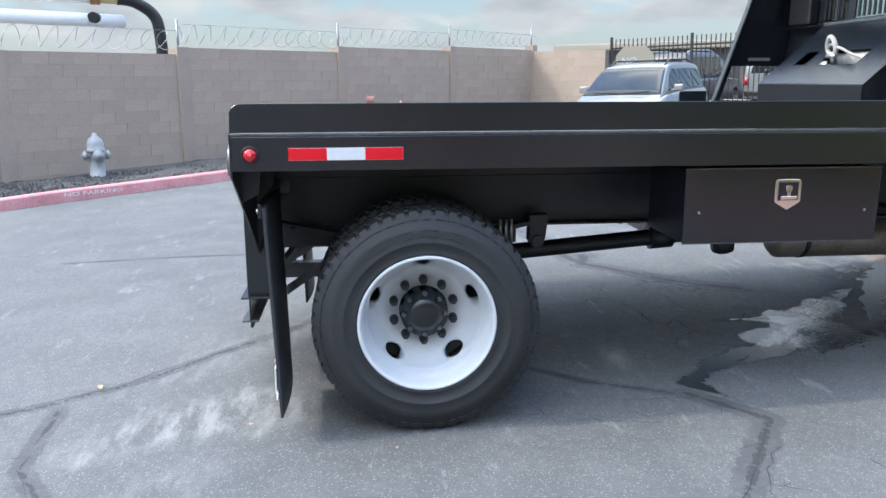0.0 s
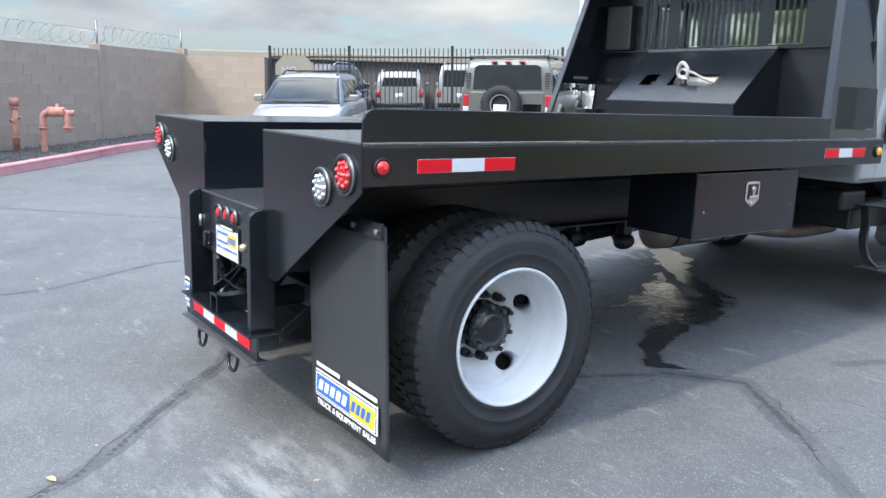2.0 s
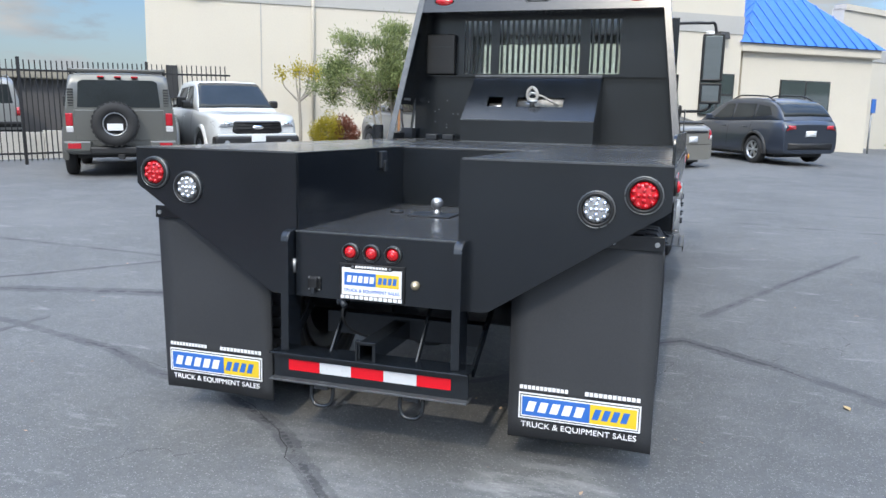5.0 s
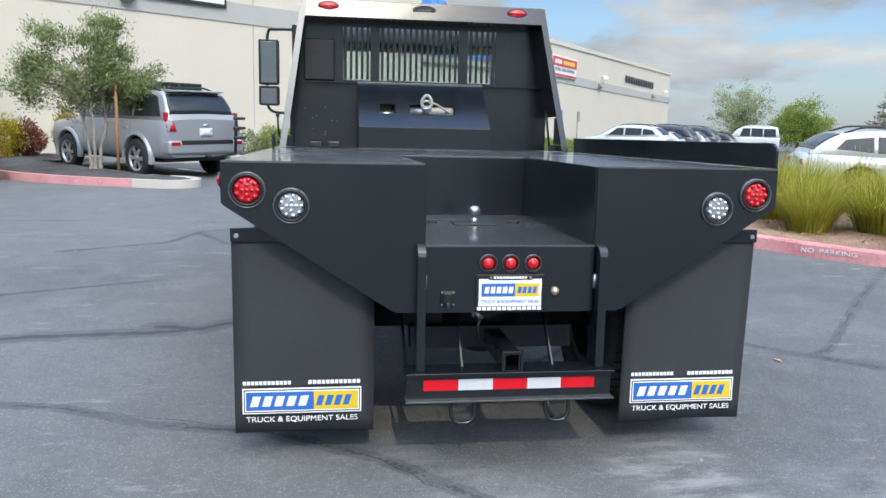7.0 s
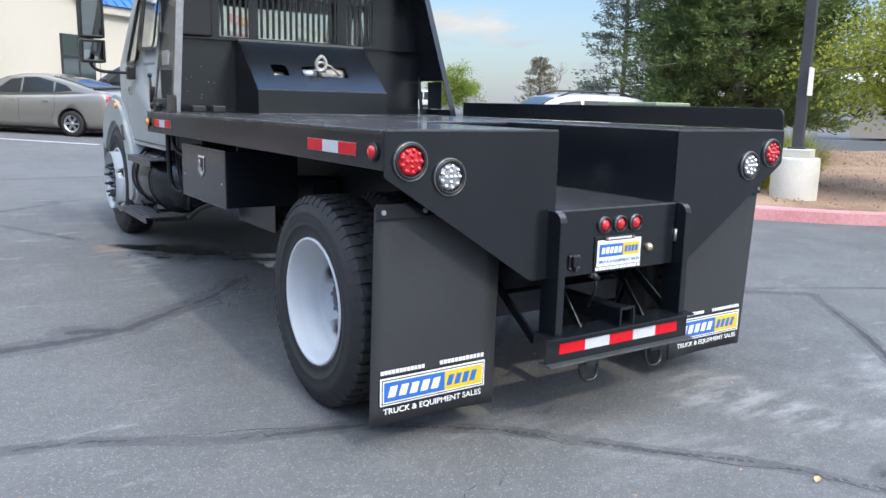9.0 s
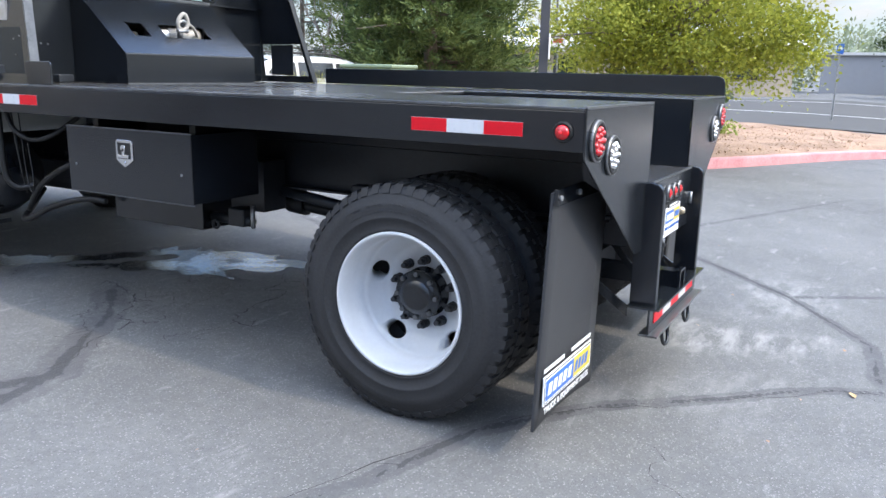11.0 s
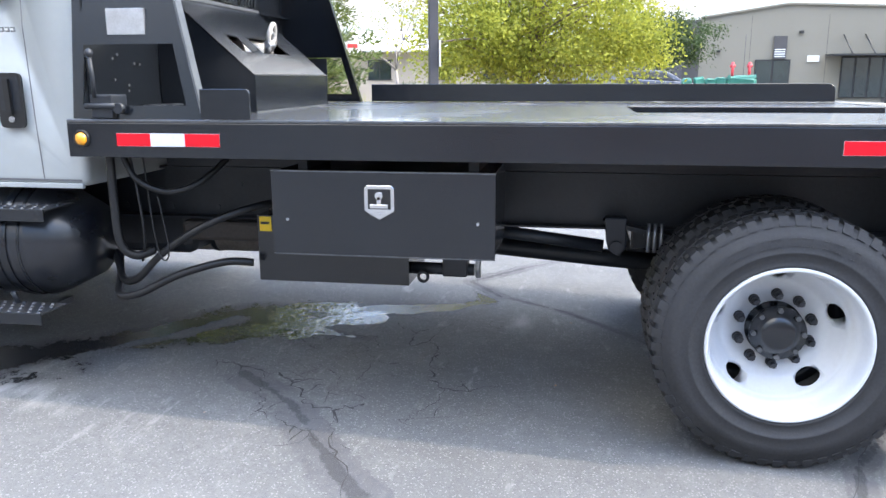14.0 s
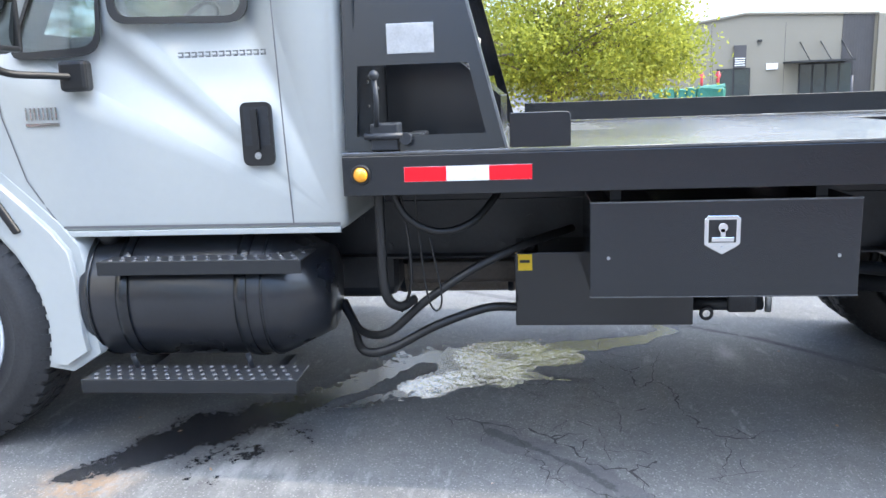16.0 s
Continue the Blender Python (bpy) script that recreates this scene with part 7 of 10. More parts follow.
for x, z in ((1.2, 4.95), (8.25, 4.98), (14.7, 5.25), (18.4, 4.55)):
    lamp_ = part("wall_lamp", prism([(-0.28, z), (0.0, z), (0.0, z + 0.24), (-0.2, z + 0.24)], "x", x, x + 0.36, 0.01), FRAME_DARK, ob)
    part("lens", box(x + 0.03, x + 0.33, -0.26, -0.03, z - 0.012, z), HYDRANT, lamp_)
part("camera_dome", box(17.95, 18.2, -0.2, 0.0, 4.66, 4.78, 0.03), SIGN_WHITE, ob)
part("downpipe", tube([(4.6, -0.05, 0.5), (4.6, -0.05, 8.4)], 0.05, 8), STUCCO, ob)
part("stay_pipe", tube([(14.72, -0.05, 8.4), (14.72, -0.05, 3.4), (15.5, -0.05, 2.66), (15.5, -0.05, 0.6)], 0.05, 8), STUCCO, ob)
part("meter_box", box(0.5, 0.8, -0.2, 0.0, 2.0, 2.9, 0.02), FRAME_DARK, ob)

tw = thing("entrance_tower", "cream entrance bay with a blue pyramid metal roof", "porch", pose(-13.4, 15.5, 0, 0, 0, math.degrees(math.atan2(12.45, 17.9))) @ pose(22.5, 3.0, 0))
part("bay_wall", box(-2.85, 2.85, -2.85, 2.85, 0.3, 4.35), STUCCO, tw)
part("cornice", box(-3.05, 3.05, -3.05, 3.05, 4.2, 4.5, 0.03), STUCCO, tw)
window_into(tw, -1.2, 1.0, 0.9, 3.3, -2.85, 2, 1)
part("downpipe", tube([(-3.1, -2.95, 0.5), (-3.1, -2.95, 4.4)], 0.05, 8), STUCCO, tw)
bm = bmesh.new()
apex = bm.verts.new((0, 0, 7.5))
base = [bm.verts.new(p) for p in ((-3.15, -3.15, 4.5), (3.15, -3.15, 4.5), (3.15, 3.15, 4.5), (-3.15, 3.15, 4.5))]
for i in range(4):
    bm.faces.new((base[i], base[(i + 1) % 4], apex))
bm.faces.new(base[::-1])
roof = part("roof", bm, BLUE_ROOF, tw, "blue standing-seam pyramid roof")
for f in range(4):
    rot = Matrix.Rotation(f * math.pi / 2, 4, "Z")
    for k in range(-6, 7):
        x = k * 0.45
        t = 1 - abs(x) / 3.15
        p0, p1 = rot @ Vector((x, -3.16, 4.51)), rot @ Vector((x, -3.16 + 3.15 * t, 4.51 + 3.0 * t))
        part("roof_seam", tube([p0, p1], 0.025, 4), BLUE_ROOF, roof)
ob, L = facade("warehouse", (6.0, 24.0), (19.1, 41.3), "cream stucco warehouse with signs on its long wall")
ob.matrix_world = pose(-0.5, -3.3, 1.45) @ Matrix.Scale(1.42, 4) @ pose(0.5, 3.3, -1.45) @ ob.matrix_world
bm = bmesh.new()
prism_into(bm, [(-2.5, 0.3), (L, 0.3), (L, 5.25), (-2.5, 4.95)], "y", 0, 0.35)
part("wall", bm, STUCCO, ob)
part("band", box(-2.5, L + 0.02, -0.03, 0.2, 3.58, 3.92), STUCCO_BAND, ob)
part("coping", prism([(-2.5, 4.90), (L + 0.05, 5.2), (L + 0.05, 5.36), (-2.5, 5.06)], "y", -0.05, 0.3), STUCCO, ob)
sgn = part("wall_sign", box(2.45, 5.15, -0.1, 0.0, 3.78, 4.55), SIGN_WHITE, ob)
part("red_field", box(2.5, 5.1, -0.12, -0.1, 4.18, 4.51), SIGN_RED, sgn)
bars(sgn, "script_bars", 2.7, 3.45, 4.26, 4.42, -0.12, 3, SIGN_WHITE)
bars(sgn, "script_bars", 3.6, 4.9, 4.27, 4.41, -0.12, 6, SIGN_YELLOW)
part("sign_words", moved(lettering("DIESEL MECHANICS", 0.17), pose(3.8, -0.11, 4.05) @ Matrix.Diagonal((1.5, 1, 1.0, 1))), FRAME_DARK, sgn)
part("red_rule", box(2.5, 5.1, -0.12, -0.1, 3.81, 3.89), SIGN_RED, sgn)
bars(ob, "name_bars", 12.4, 17.9, 4.18, 4.52, -0.04, 12, FRAME_DARK)
for x, z in ((8.2, 3.66), (17.5, 3.72)):
    lamp_ = part("wall_lamp", prism([(-0.24, z), (0.0, z), (0.0, z + 0.18), (-0.12, z + 0.18)], "x", x, x + 0.32, 0.01), GREY_PANEL, ob)
    part("lens", box(x + 0.03, x + 0.29, -0.22, -0.04, z - 0.012, z), FRAME_DARK, lamp_)
for x, z in ((8.8, 4.1), (20.2, 4.12)):
    part("camera_arm", merged(box(x - 0.04, x + 0.04, -0.22, 0.0, z + 0.08, z + 0.14), box(x - 0.08, x + 0.08, -0.30, -0.10, z - 0.06, z + 0.09, 0.03)), SIGN_WHITE, ob)
for u, h, mat in ((-3.5, 2.0, LOGO_BLUE), (-0.35, 2.02, LOGO_BLUE), (1.4, 2.02, GREY_PANEL)):
    part("sign_post", tube([(u, -1.55, 0.3), (u, -1.55, h + 0.36)], 0.025, 8), WIRE, ob)
    part("post_sign", box(u - 0.11, u + 0.11, -1.60, -1.58, h, h + 0.36, 0.003), mat, ob)

gb = thing("grey_building", "pale grey metal commercial building with dark corner and glass doors", "building", pose(-4, 1.65, 1.48) @ Matrix.Scale(1.5, 4) @ pose(4, -1.22, -1.48))
GX0 = 34.0
bm = bmesh.new()
prism_into(bm, [(-4.2, -0.6), (-4.2, 4.08), (-7.9, 4.62), (-13.6, 4.40), (-13.6, -0.6)], "x", GX0, GX0 + 14)
part("wall", bm, GREY_PANEL, gb)
for y in (-9.65, -6.4):
    part("panel_joint", box(GX0 - 0.004, GX0, y, y + 0.012, -0.6, 4.2), FRAME_DARK, gb)
part("dark_corner", box(GX0 - 0.05, GX0 + 4, -4.2, -3.45, -0.6, 4.02), DARK_PANEL, gb)
part("dark_bay", box(GX0 - 0.03, GX0 + 10, -13.45, -12.1, -0.6, 4.46), DARK_PANEL, gb)
for k in range(11):
    part("dark_rib", box(GX0 - 0.045, GX0 - 0.03, -13.40 + k * 0.118, -13.35 + k * 0.118, -0.6, 4.44), DARK_PANEL, gb)
part("side_wing", box(GX0 - 0.2, GX0 + 10, -26, -13.6, -0.6, 4.4), GREY_PANEL, gb)
for k in range(24):
    part("wing_rib", box(GX0 - 0.24, GX0 - 0.2, -25.5 + k * 0.52, -25.4 + k * 0.5, -0.6, 4.4), GREY_PANEL, gb)
for (ya, za), (yb, zb) in (((-4.2, 4.08), (-7.9, 4.62)), ((-7.9, 4.62), (-13.6, 4.40))):
    part("eave", prism([(ya, za), (ya, za + 0.08), (yb, zb + 0.08), (yb, zb)], "x", GX0 - 0.1, GX0 + 0.2), GREY_PANEL, gb)


def gwin(y0, y1, z0, z1, n):
    w = part("window", box(GX0 - 0.06, GX0 + 0.02, y0, y1, z0, z1), FRAME_DARK, gb)
    for k in range(n):
        u0, u1 = y0 + (y1 - y0) * k / n + 0.05, y0 + (y1 - y0) * (k + 1) / n - 0.05
        part("pane", box(GX0 - 0.068, GX0 - 0.06, u0, u1, z0 + 0.05, z1 - 0.06), BLDG_GLASS, w)


gwin(-12.6, -10.3, 0.55, 2.35, 4)
gwin(-8.15, -6.65, 0.55, 2.25, 2)
part("canopy", box(GX0 - 1.2, GX0, -12.3, -9.6, 2.38, 2.46), FRAME_DARK, gb)
for y in (-12.2, -11.3, -10.4):
    part("canopy_stay", tube([(GX0 - 1.1, y, 2.46), (GX0, y + 0.1, 3.3)], 0.03, 6), FRAME_DARK, gb)
ps = part("sign_board", box(GX0 - 0.12, GX0 - 0.03, -7.93, -7.38, 2.27, 3.27), DARK_PANEL, gb)
for k in range(4):
    part("sign_bar", box(GX0 - 0.13, GX0 - 0.12, -7.88, -7.43, 2.36 + k * 0.1, 2.41 + k * 0.1), SIGN_WHITE, ps)
part("white_sign", box(GX0 - 0.08, GX0 - 0.02, -9.35, -8.85, 2.14, 2.42), SIGN_WHITE, gb)
for y, z in ((-8.6, 3.38), (-5.1, 2.58)):
    part("wall_lamp", box(GX0 - 0.15, GX0, y, y + 0.17, z, z + 0.11, 0.015), FRAME_DARK, gb)

# low dark shed and coach beyond the fence
shed = thing("canopy_shed", "long dark open shed with a pale roof behind the fence", "shed", pose(-26.5, 17.0, ground_z(0, 17), 0, 0, 44))
part("shed_roof", box(-9, 7.2, -2, 3, 2.15, 2.45, 0.05), GREY_PANEL, shed)
part("shed_back", box(-8.8, 7.0, -1.6, 2.8, 0.2, 2.15), DARK_PANEL, shed)
for k in range(5):
    part("shed_post", box(-8.6 + k * 3.8, -8.45 + k * 3.8, -1.9, -1.75, 0, 2.15), IRON, shed)
yard = thing("yard_wall", "low pale concrete yard wall behind the fence", "wall", pose(-16.75, 7.2, ground_z(0, 8), 0, 0, 58.3))
for k in range(6):
    part("wall_slab", box(0.2 + k * 1.4, 1.58 + k * 1.4, 0.25, 0.4, -0.1, 0.66 + 0.042 * k, 0.01), CONCRETE, yard)
info = thing("info_sign", "round-ended blue sign on the iron fence", "sign", pose(-11.95, 13.7, 0.45 + 0.95, 0, 0, 58.3))
part("sign_plate", disc((0, -0.08, 0), 0.32, 0.02, "y", 28, 0.004), LOGO_BLUE, info)
part("bracket", box(-0.02, 0.02, -0.062, 0.02, -0.05, 0.05), IRON, info)

# concrete apron at the street
filled("apron", [(17.2, -3.75), (15.9, -4.25), (14.2, -5.2), (13.4, -6.6), (16.5, -7.2), (20.9, -7.0), (20.9, -3.0), (19.0, -2.9)], CONCRETE, "pale concrete apron between the lot and the street", "pavement", 0.012, 0.0, 0.6, 0.0)

# street beyond the beds
bm = bmesh.new()
road_y = [-140, -80, -50, -30, -22] + [-21 + 1.5 * k for k in range(47)] + [60, 90, 120]
road_rows = [[bm.verts.new((x, y, ground_z(x, y) + 0.03)) for x in (21.0, 25.0, 29.0, 33.0, 37.5)] for y in road_y]
for p, q in zip(road_rows, road_rows[1:]):
    for k in range(4):
        bm.faces.new((p[k], p[k + 1], q[k + 1], q[k]))
rd = mesh_object("road", bm, ROAD)
for x in (26.5, 34.5):
    bm = bmesh.new()
    line_rows = [[bm.verts.new((u, y, ground_z(u, y) + 0.045)) for u in (x, x + 0.14)] for y in [-30 + 1.5 * k for k in range(26)]]
    for p, q in zip(line_rows, line_rows[1:]):
        bm.faces.new((p[0], p[1], q[1], q[0]))
    tagged(mesh_object("road_line", bm, LINE_WHITE), "white line painted along the street", "road marking", kind="structure")
tagged(rd, "pale asphalt street beyond the planted bed", "road", kind="structure")
# ---- parked vehicles ----
CAR_RUBBER = material("car_tyre_rubber", (0.02, 0.02, 0.021), 0.75, var=0.2)
ALLOY = material("alloy_wheel", (0.50, 0.51, 0.53), 0.32, metal=0.8, var=0.1)
TAIL = material("red_tail_lens", (0.42, 0.012, 0.022), 0.15, var=0.2, scale=30, coat=0.6)
TAIL_CLEAR = material("clear_tail_lens", (0.62, 0.60, 0.60), 0.15, metal=0.2, var=0.25, scale=30, coat=0.6)
HEAD = material("clear_head_lens", (0.42, 0.44, 0.46), 0.12, metal=0.35, var=0.35, scale=25, coat=0.8)
PLATE = material("white_number_plate", (0.7, 0.72, 0.74), 0.5)
TRIM = material("black_car_trim", (0.016, 0.016, 0.017), 0.5, var=0.2)
WELL = material("dark_wheel_well", (0.008, 0.008, 0.008), 0.9, var=0.2)


def car_paint(name, c, metal=0.35, rough=0.3):
    return material(name, c, rough, metal=metal, var=0.05, scale=1.5, fine=200, coat=0.7, rough_var=0.05)


SILVER, SILVER_BLUE, PEWTER, CARWHITE, PEARL, DARKBLUE, DARKCAR = (car_paint("silver_car_paint", (0.27, 0.273, 0.268)), car_paint("blue_silver_car_paint", (0.34, 0.36, 0.38)), car_paint("pewter_car_paint", (0.13, 0.13, 0.12)),
    car_paint("white_car_paint", (0.56, 0.575, 0.58), 0.0), car_paint("tan_pearl_car_paint", (0.235, 0.225, 0.20)), car_paint("dark_blue_car_paint", (0.04, 0.05, 0.07)), car_paint("charcoal_car_paint", (0.05, 0.05, 0.055)))


def smooth_line(pts, n=10):
    """Smooth height over length through a few (y, z) points."""
    line = curve([(0, y, z) for y, z in pts], n)
    ys, zs = np.array([p.y for p in line]), np.array([p.z for p in line])
    ys = np.maximum.accumulate(ys) + np.arange(len(ys)) * 1e-6
    return lambda y: float(np.interp(y, ys, zs))


def loft(sections, smooth=True):
    """Closed skin through rings of equal length."""
    bm = bmesh.new()
    rings = [[bm.verts.new(p) for p in s] for s in sections]
    n = len(rings[0])
    for u, v in zip(rings, rings[1:]):
        for k in range(n):
            bm.faces.new((u[k], u[(k + 1) % n], v[(k + 1) % n], v[k])).smooth = smooth
    bm.faces.new(rings[0][::-1]); bm.faces.new(rings[-1])
    return bm


def skin(grid, thick=0.008):
    """A thin closed shell over a grid of points, raised along its own normal."""
    n, k = len(grid), len(grid[0])
    bm = bmesh.new()
    P = [[Vector(p) for p in r] for r in grid]

    def nrm(i, j):
        a = P[min(i + 1, n - 1)][j] - P[max(i - 1, 0)][j]
        b = P[i][min(j + 1, k - 1)] - P[i][max(j - 1, 0)]
        return a.cross(b).normalized()
    lo = [[bm.verts.new(P[i][j]) for j in range(k)] for i in range(n)]
    hi = [[bm.verts.new(P[i][j] + nrm(i, j) * thick) for j in range(k)] for i in range(n)]
    for i in range(n - 1):
        for j in range(k - 1):
            bm.faces.new((hi[i][j], hi[i + 1][j], hi[i + 1][j + 1], hi[i][j + 1])).smooth = True
            bm.faces.new((lo[i][j], lo[i][j + 1], lo[i + 1][j + 1], lo[i + 1][j]))
    rim = [(i, 0) for i in range(n)] + [(n - 1, j) for j in range(1, k)] + [(i, k - 1) for i in range(n - 2, -1, -1)] + [(0, j) for j in range(k - 2, 0, -1)]
    for (a, b), (c, d) in zip(rim, rim[1:] + rim[:1]):
        bm.faces.new((lo[a][b], hi[a][b], hi[c][d], lo[c][d]))
    return bm


def car_wheel(parent, x, y, r, side, wide=0.2, spokes=6, face=None):
    prof = [(r * 0.62, -wide / 2), (r * 0.9, -wide / 2), (r, -wide / 2 + 0.03), (r, wide / 2 - 0.03), (r * 0.93, wide / 2), (r * 0.66, wide / 2 + 0.005), (r * 0.62, wide / 2 - 0.01)]
    w = part("wheel", lathe(prof, "x", 32), CAR_RUBBER, parent)
    w.matrix_local = pose(x, y, r, 0, 0, 0 if side > 0 else 180)
    part("rim", lathe([(r * 0.64, wide / 2), (r * 0.60, wide / 2 - 0.02), (r * 0.58, wide / 2 - 0.09), (r * 0.1, wide / 2 - 0.09)], "x", 28), TRIM, w)
    bm = bmesh.new()
    lathe_into(bm, [(r * 0.15, wide / 2 - 0.03), (r * 0.13, wide / 2 - 0.012), (0.001, wide / 2 - 0.010)], "x", 14)
    lathe_into(bm, [(r * 0.65, wide / 2 + 0.004), (r * 0.56, wide / 2 - 0.01), (r * 0.56, wide / 2 - 0.03)], "x", 28)
    for k in range(spokes):
        a = 2 * math.pi * k / spokes
        u, v = Vector((0, math.cos(a), math.sin(a))), Vector((0, -math.sin(a), math.cos(a)))
        q = [u * r * 0.1 + v * r * 0.07, u * r * 0.1 - v * r * 0.07, u * r * 0.6 - v * r * 0.11, u * r * 0.6 + v * r * 0.11]
        vs = [bm.verts.new(p + Vector((wide / 2 - 0.02, 0, 0))) for p in q]
        vs2 = [bm.verts.new(p + Vector((wide / 2 - 0.05, 0, 0))) for p in q]
        bm.faces.new(vs)
        for i in range(4):
            bm.faces.new((vs[i], vs[(i + 1) % 4], vs2[(i + 1) % 4], vs2[i]))
    part("spokes", bm, face or ALLOY, w)
    return w


class Car:
    """A parked vehicle, nose at y = 0 and tail at y = length. deck: the line of bonnet, belt and tail; roof: windscreen, roof and rear window;
    sill: the lower edge; plan: share of the half width along the length; wheels: (front y, rear y, radius)."""

    def __init__(self, name, label, category, m, paint, L, W, deck, roof, sill, plan, wheels, lean=0.34, shoulder=0.9, flare=None, spokes=6):
        self.c = c = thing(name, label, category, m)
        self.L, self.hw, self.paint, self.lean = L, W / 2, paint, lean
        self.deck, self.roof, self.sill = smooth_line(deck), smooth_line(roof), smooth_line(sill)
        self.plan = smooth_line(plan)
        self.sh = shoulder
        self.y0, self.y1 = roof[0][0], roof[-1][0]
        n = 40
        st = [L * (0.5 - 0.5 * math.cos(math.pi * k / n)) for k in range(n + 1)]
        body = loft([self.ring(y) for y in st])
        cut = []
        wy0, wy1, wr = wheels
        for y in (wy0, wy1):
            for s in (-1, 1):
                cut.append(moved(lathe([(wr * 1.17, -0.32), (wr * 1.17, 0.2)], "x", 36, caps=True), pose(s * self.hw, y, wr * 1.02) @ (Matrix.Identity(4) if s > 0 else pose(0, 0, 0, 0, 0, 180))))
        body = with_holes(body, cut)
        ob = part("body", body, paint, c)
        ob.data.materials.append(WELL)
        for f in ob.data.polygons:
            p = f.center
            for y in (wy0, wy1):
                d = math.hypot(p.y - y, p.z - wr * 1.02)
                if d < wr * 1.175 and abs(p.x) > self.hw - 0.36 and (abs(f.normal.x) > 0.98 and abs(p.x) < self.hw - 0.25 or d > wr * 1.12 and abs(f.normal.x) < 0.15):
                    f.material_index = 1
        self.body = ob
        for y in (wy0, wy1):
            for s in (-1, 1):
                car_wheel(c, s * (self.hw - 0.12 + (0.05 if flare else 0)), y, wr, s, 0.21, spokes)
                if flare:
                    bm = bmesh.new()
                    rows = []
                    for k in range(17):
                        a = radians(-12 + 204 * k / 16)
                        u = Vector((0, math.cos(a), math.sin(a)))
                        o = Vector((0, y, wr * 1.02))
                        rows.append([bm.verts.new(o + u * q + Vector((s * x, 0, 0))) for q, x in ((wr * 1.16, self.hw - 0.06), (wr * 1.16, self.hw + 0.045), (wr * 1.26, self.hw + 0.05), (wr * 1.36, self.hw - 0.01), (wr * 1.36, self.hw - 0.06))])
                    for u, v in zip(rows, rows[1:]):
                        for k in range(4):
                            bm.faces.new((u[k], u[k + 1], v[k + 1], v[k])).smooth = True
                    part("arch_flare", bm, flare, c)
        # greenhouse
        n = 34
        yy = [self.y0 + (self.y1 - self.y0) * (0.5 - 0.5 * math.cos(math.pi * k / n)) for k in range(n + 1)]
        part("roof", loft([self.top_ring(y) for y in yy]), paint, c)
        part("underbody", box(-self.hw + 0.2, self.hw - 0.2, 0.4, L - 0.4, self.sill(L / 2) - 0.06, self.sill(L / 2) + 0.1), TRIM, c)

    def half(self, y):
        return self.hw * self.plan(y)

    def sect(self, y):
        z0, z1, w = self.sill(y), self.deck(y), self.half(y)
        h = z1 - z0
        s = self.sh
        return [(w * 0.86, z0), (w * 0.955, z0 + 0.05 * h), (w * 0.985, z0 + 0.16 * h), (w, z0 + 0.36 * h), (w * 0.997, z0 + 0.56 * h), (w * 0.985, z0 + 0.74 * h), (w * (0.955 + 0.03 * (s - 0.9)), z0 + 0.90 * h), (w * s, z1 - 0.008), (w * s * 0.62, z1 + 0.018), (w * s * 0.3, z1 + 0.026), (0.0, z1 + 0.028)]

    def ring(self, y):
        r = self.sect(y)
        return [(x, y, z) for x, z in r] + [(-x, y, z) for x, z in r[-2::-1]]

    def side_x(self, y, z):
        r = self.sect(y)[:8]
        return float(np.interp(z, [q[1] for q in r], [q[0] for q in r]))

    def belt(self, y):
        return self.deck(y) - 0.03

    def glass_x(self, y, z):
        return self.half(y) * self.sh * 0.995 - 0.008 - self.lean * max(0.0, z - self.belt(y))

    def top_sect(self, y):
        zb = self.belt(y)
        zr = max(self.roof(y), zb + 0.02)
        e = min(0.10, 0.5 * (zr - zb))
        x1 = self.glass_x(y, zr - e)
        return [(self.glass_x(y, zb), zb), (self.glass_x(y, zb + 0.5 * (zr - e - zb)), zb + 0.5 * (zr - e - zb)), (x1, zr - e), (x1 - 0.25 * e, zr - 0.45 * e), (x1 - 0.9 * e, zr - 0.12 * e), (x1 * 0.62, zr - 0.01), (x1 * 0.3, zr - 0.002), (0.0, zr)]

    def top_ring(self, y):
        r = self.top_sect(y)
        return [(x, y, z) for x, z in r] + [(-x, y, z) for x, z in r[-2::-1]]

    def over(self, y, f):
        """Point on the top of the greenhouse at y; f from -1 to 1 across."""
        r = self.top_sect(y)[3:]
        t = (1 - abs(f)) * (len(r) - 1)
        i = min(int(t), len(r) - 2)
        a, b = r[i], r[i + 1]
        x, z = a[0] + (b[0] - a[0]) * (t - i), a[1] + (b[1] - a[1]) * (t - i)
        return (x if f > 0 else -x, y, z)

    def part(self, name, bm, mat, label=""):
        return part(name, bm, mat, self.c, label)

    def screen(self, name, ya, yb, wide=0.9, mat=None):
        """Front or rear glass following the greenhouse between two stations."""
        g = [[self.over(ya + (yb - ya) * k / 6, -wide + 2 * wide * j / 12) for j in range(13)] for k in range(7)]
        if ya > yb:
            g = g[::-1]
        self.part(name, moved(skin([r[::-1] for r in g], 0.007), Matrix.Identity(4)), mat or CAR_GLASS)

    def side_windows(self, panes, frame_out=0.03):
        """Panes as polygons of (y, z) on both flanks, each in a dark frame."""
        for s in (-1, 1):
            for pts in panes:
                cy, cz = sum(p[0] for p in pts) / len(pts), sum(p[1] for p in pts) / len(pts)
                big = []
                for y, z in pts:
                    d = Vector((y - cy, z - cz))
                    d *= 1 + frame_out / d.length
                    big.append((cy + d.x, cz + d.y))
                w = self.part("side_window", self.flank(s, big, 0.003, self.glass_x), TRIM)
                part("pane", self.flank(s, pts, 0.008, self.glass_x), CAR_GLASS, w)

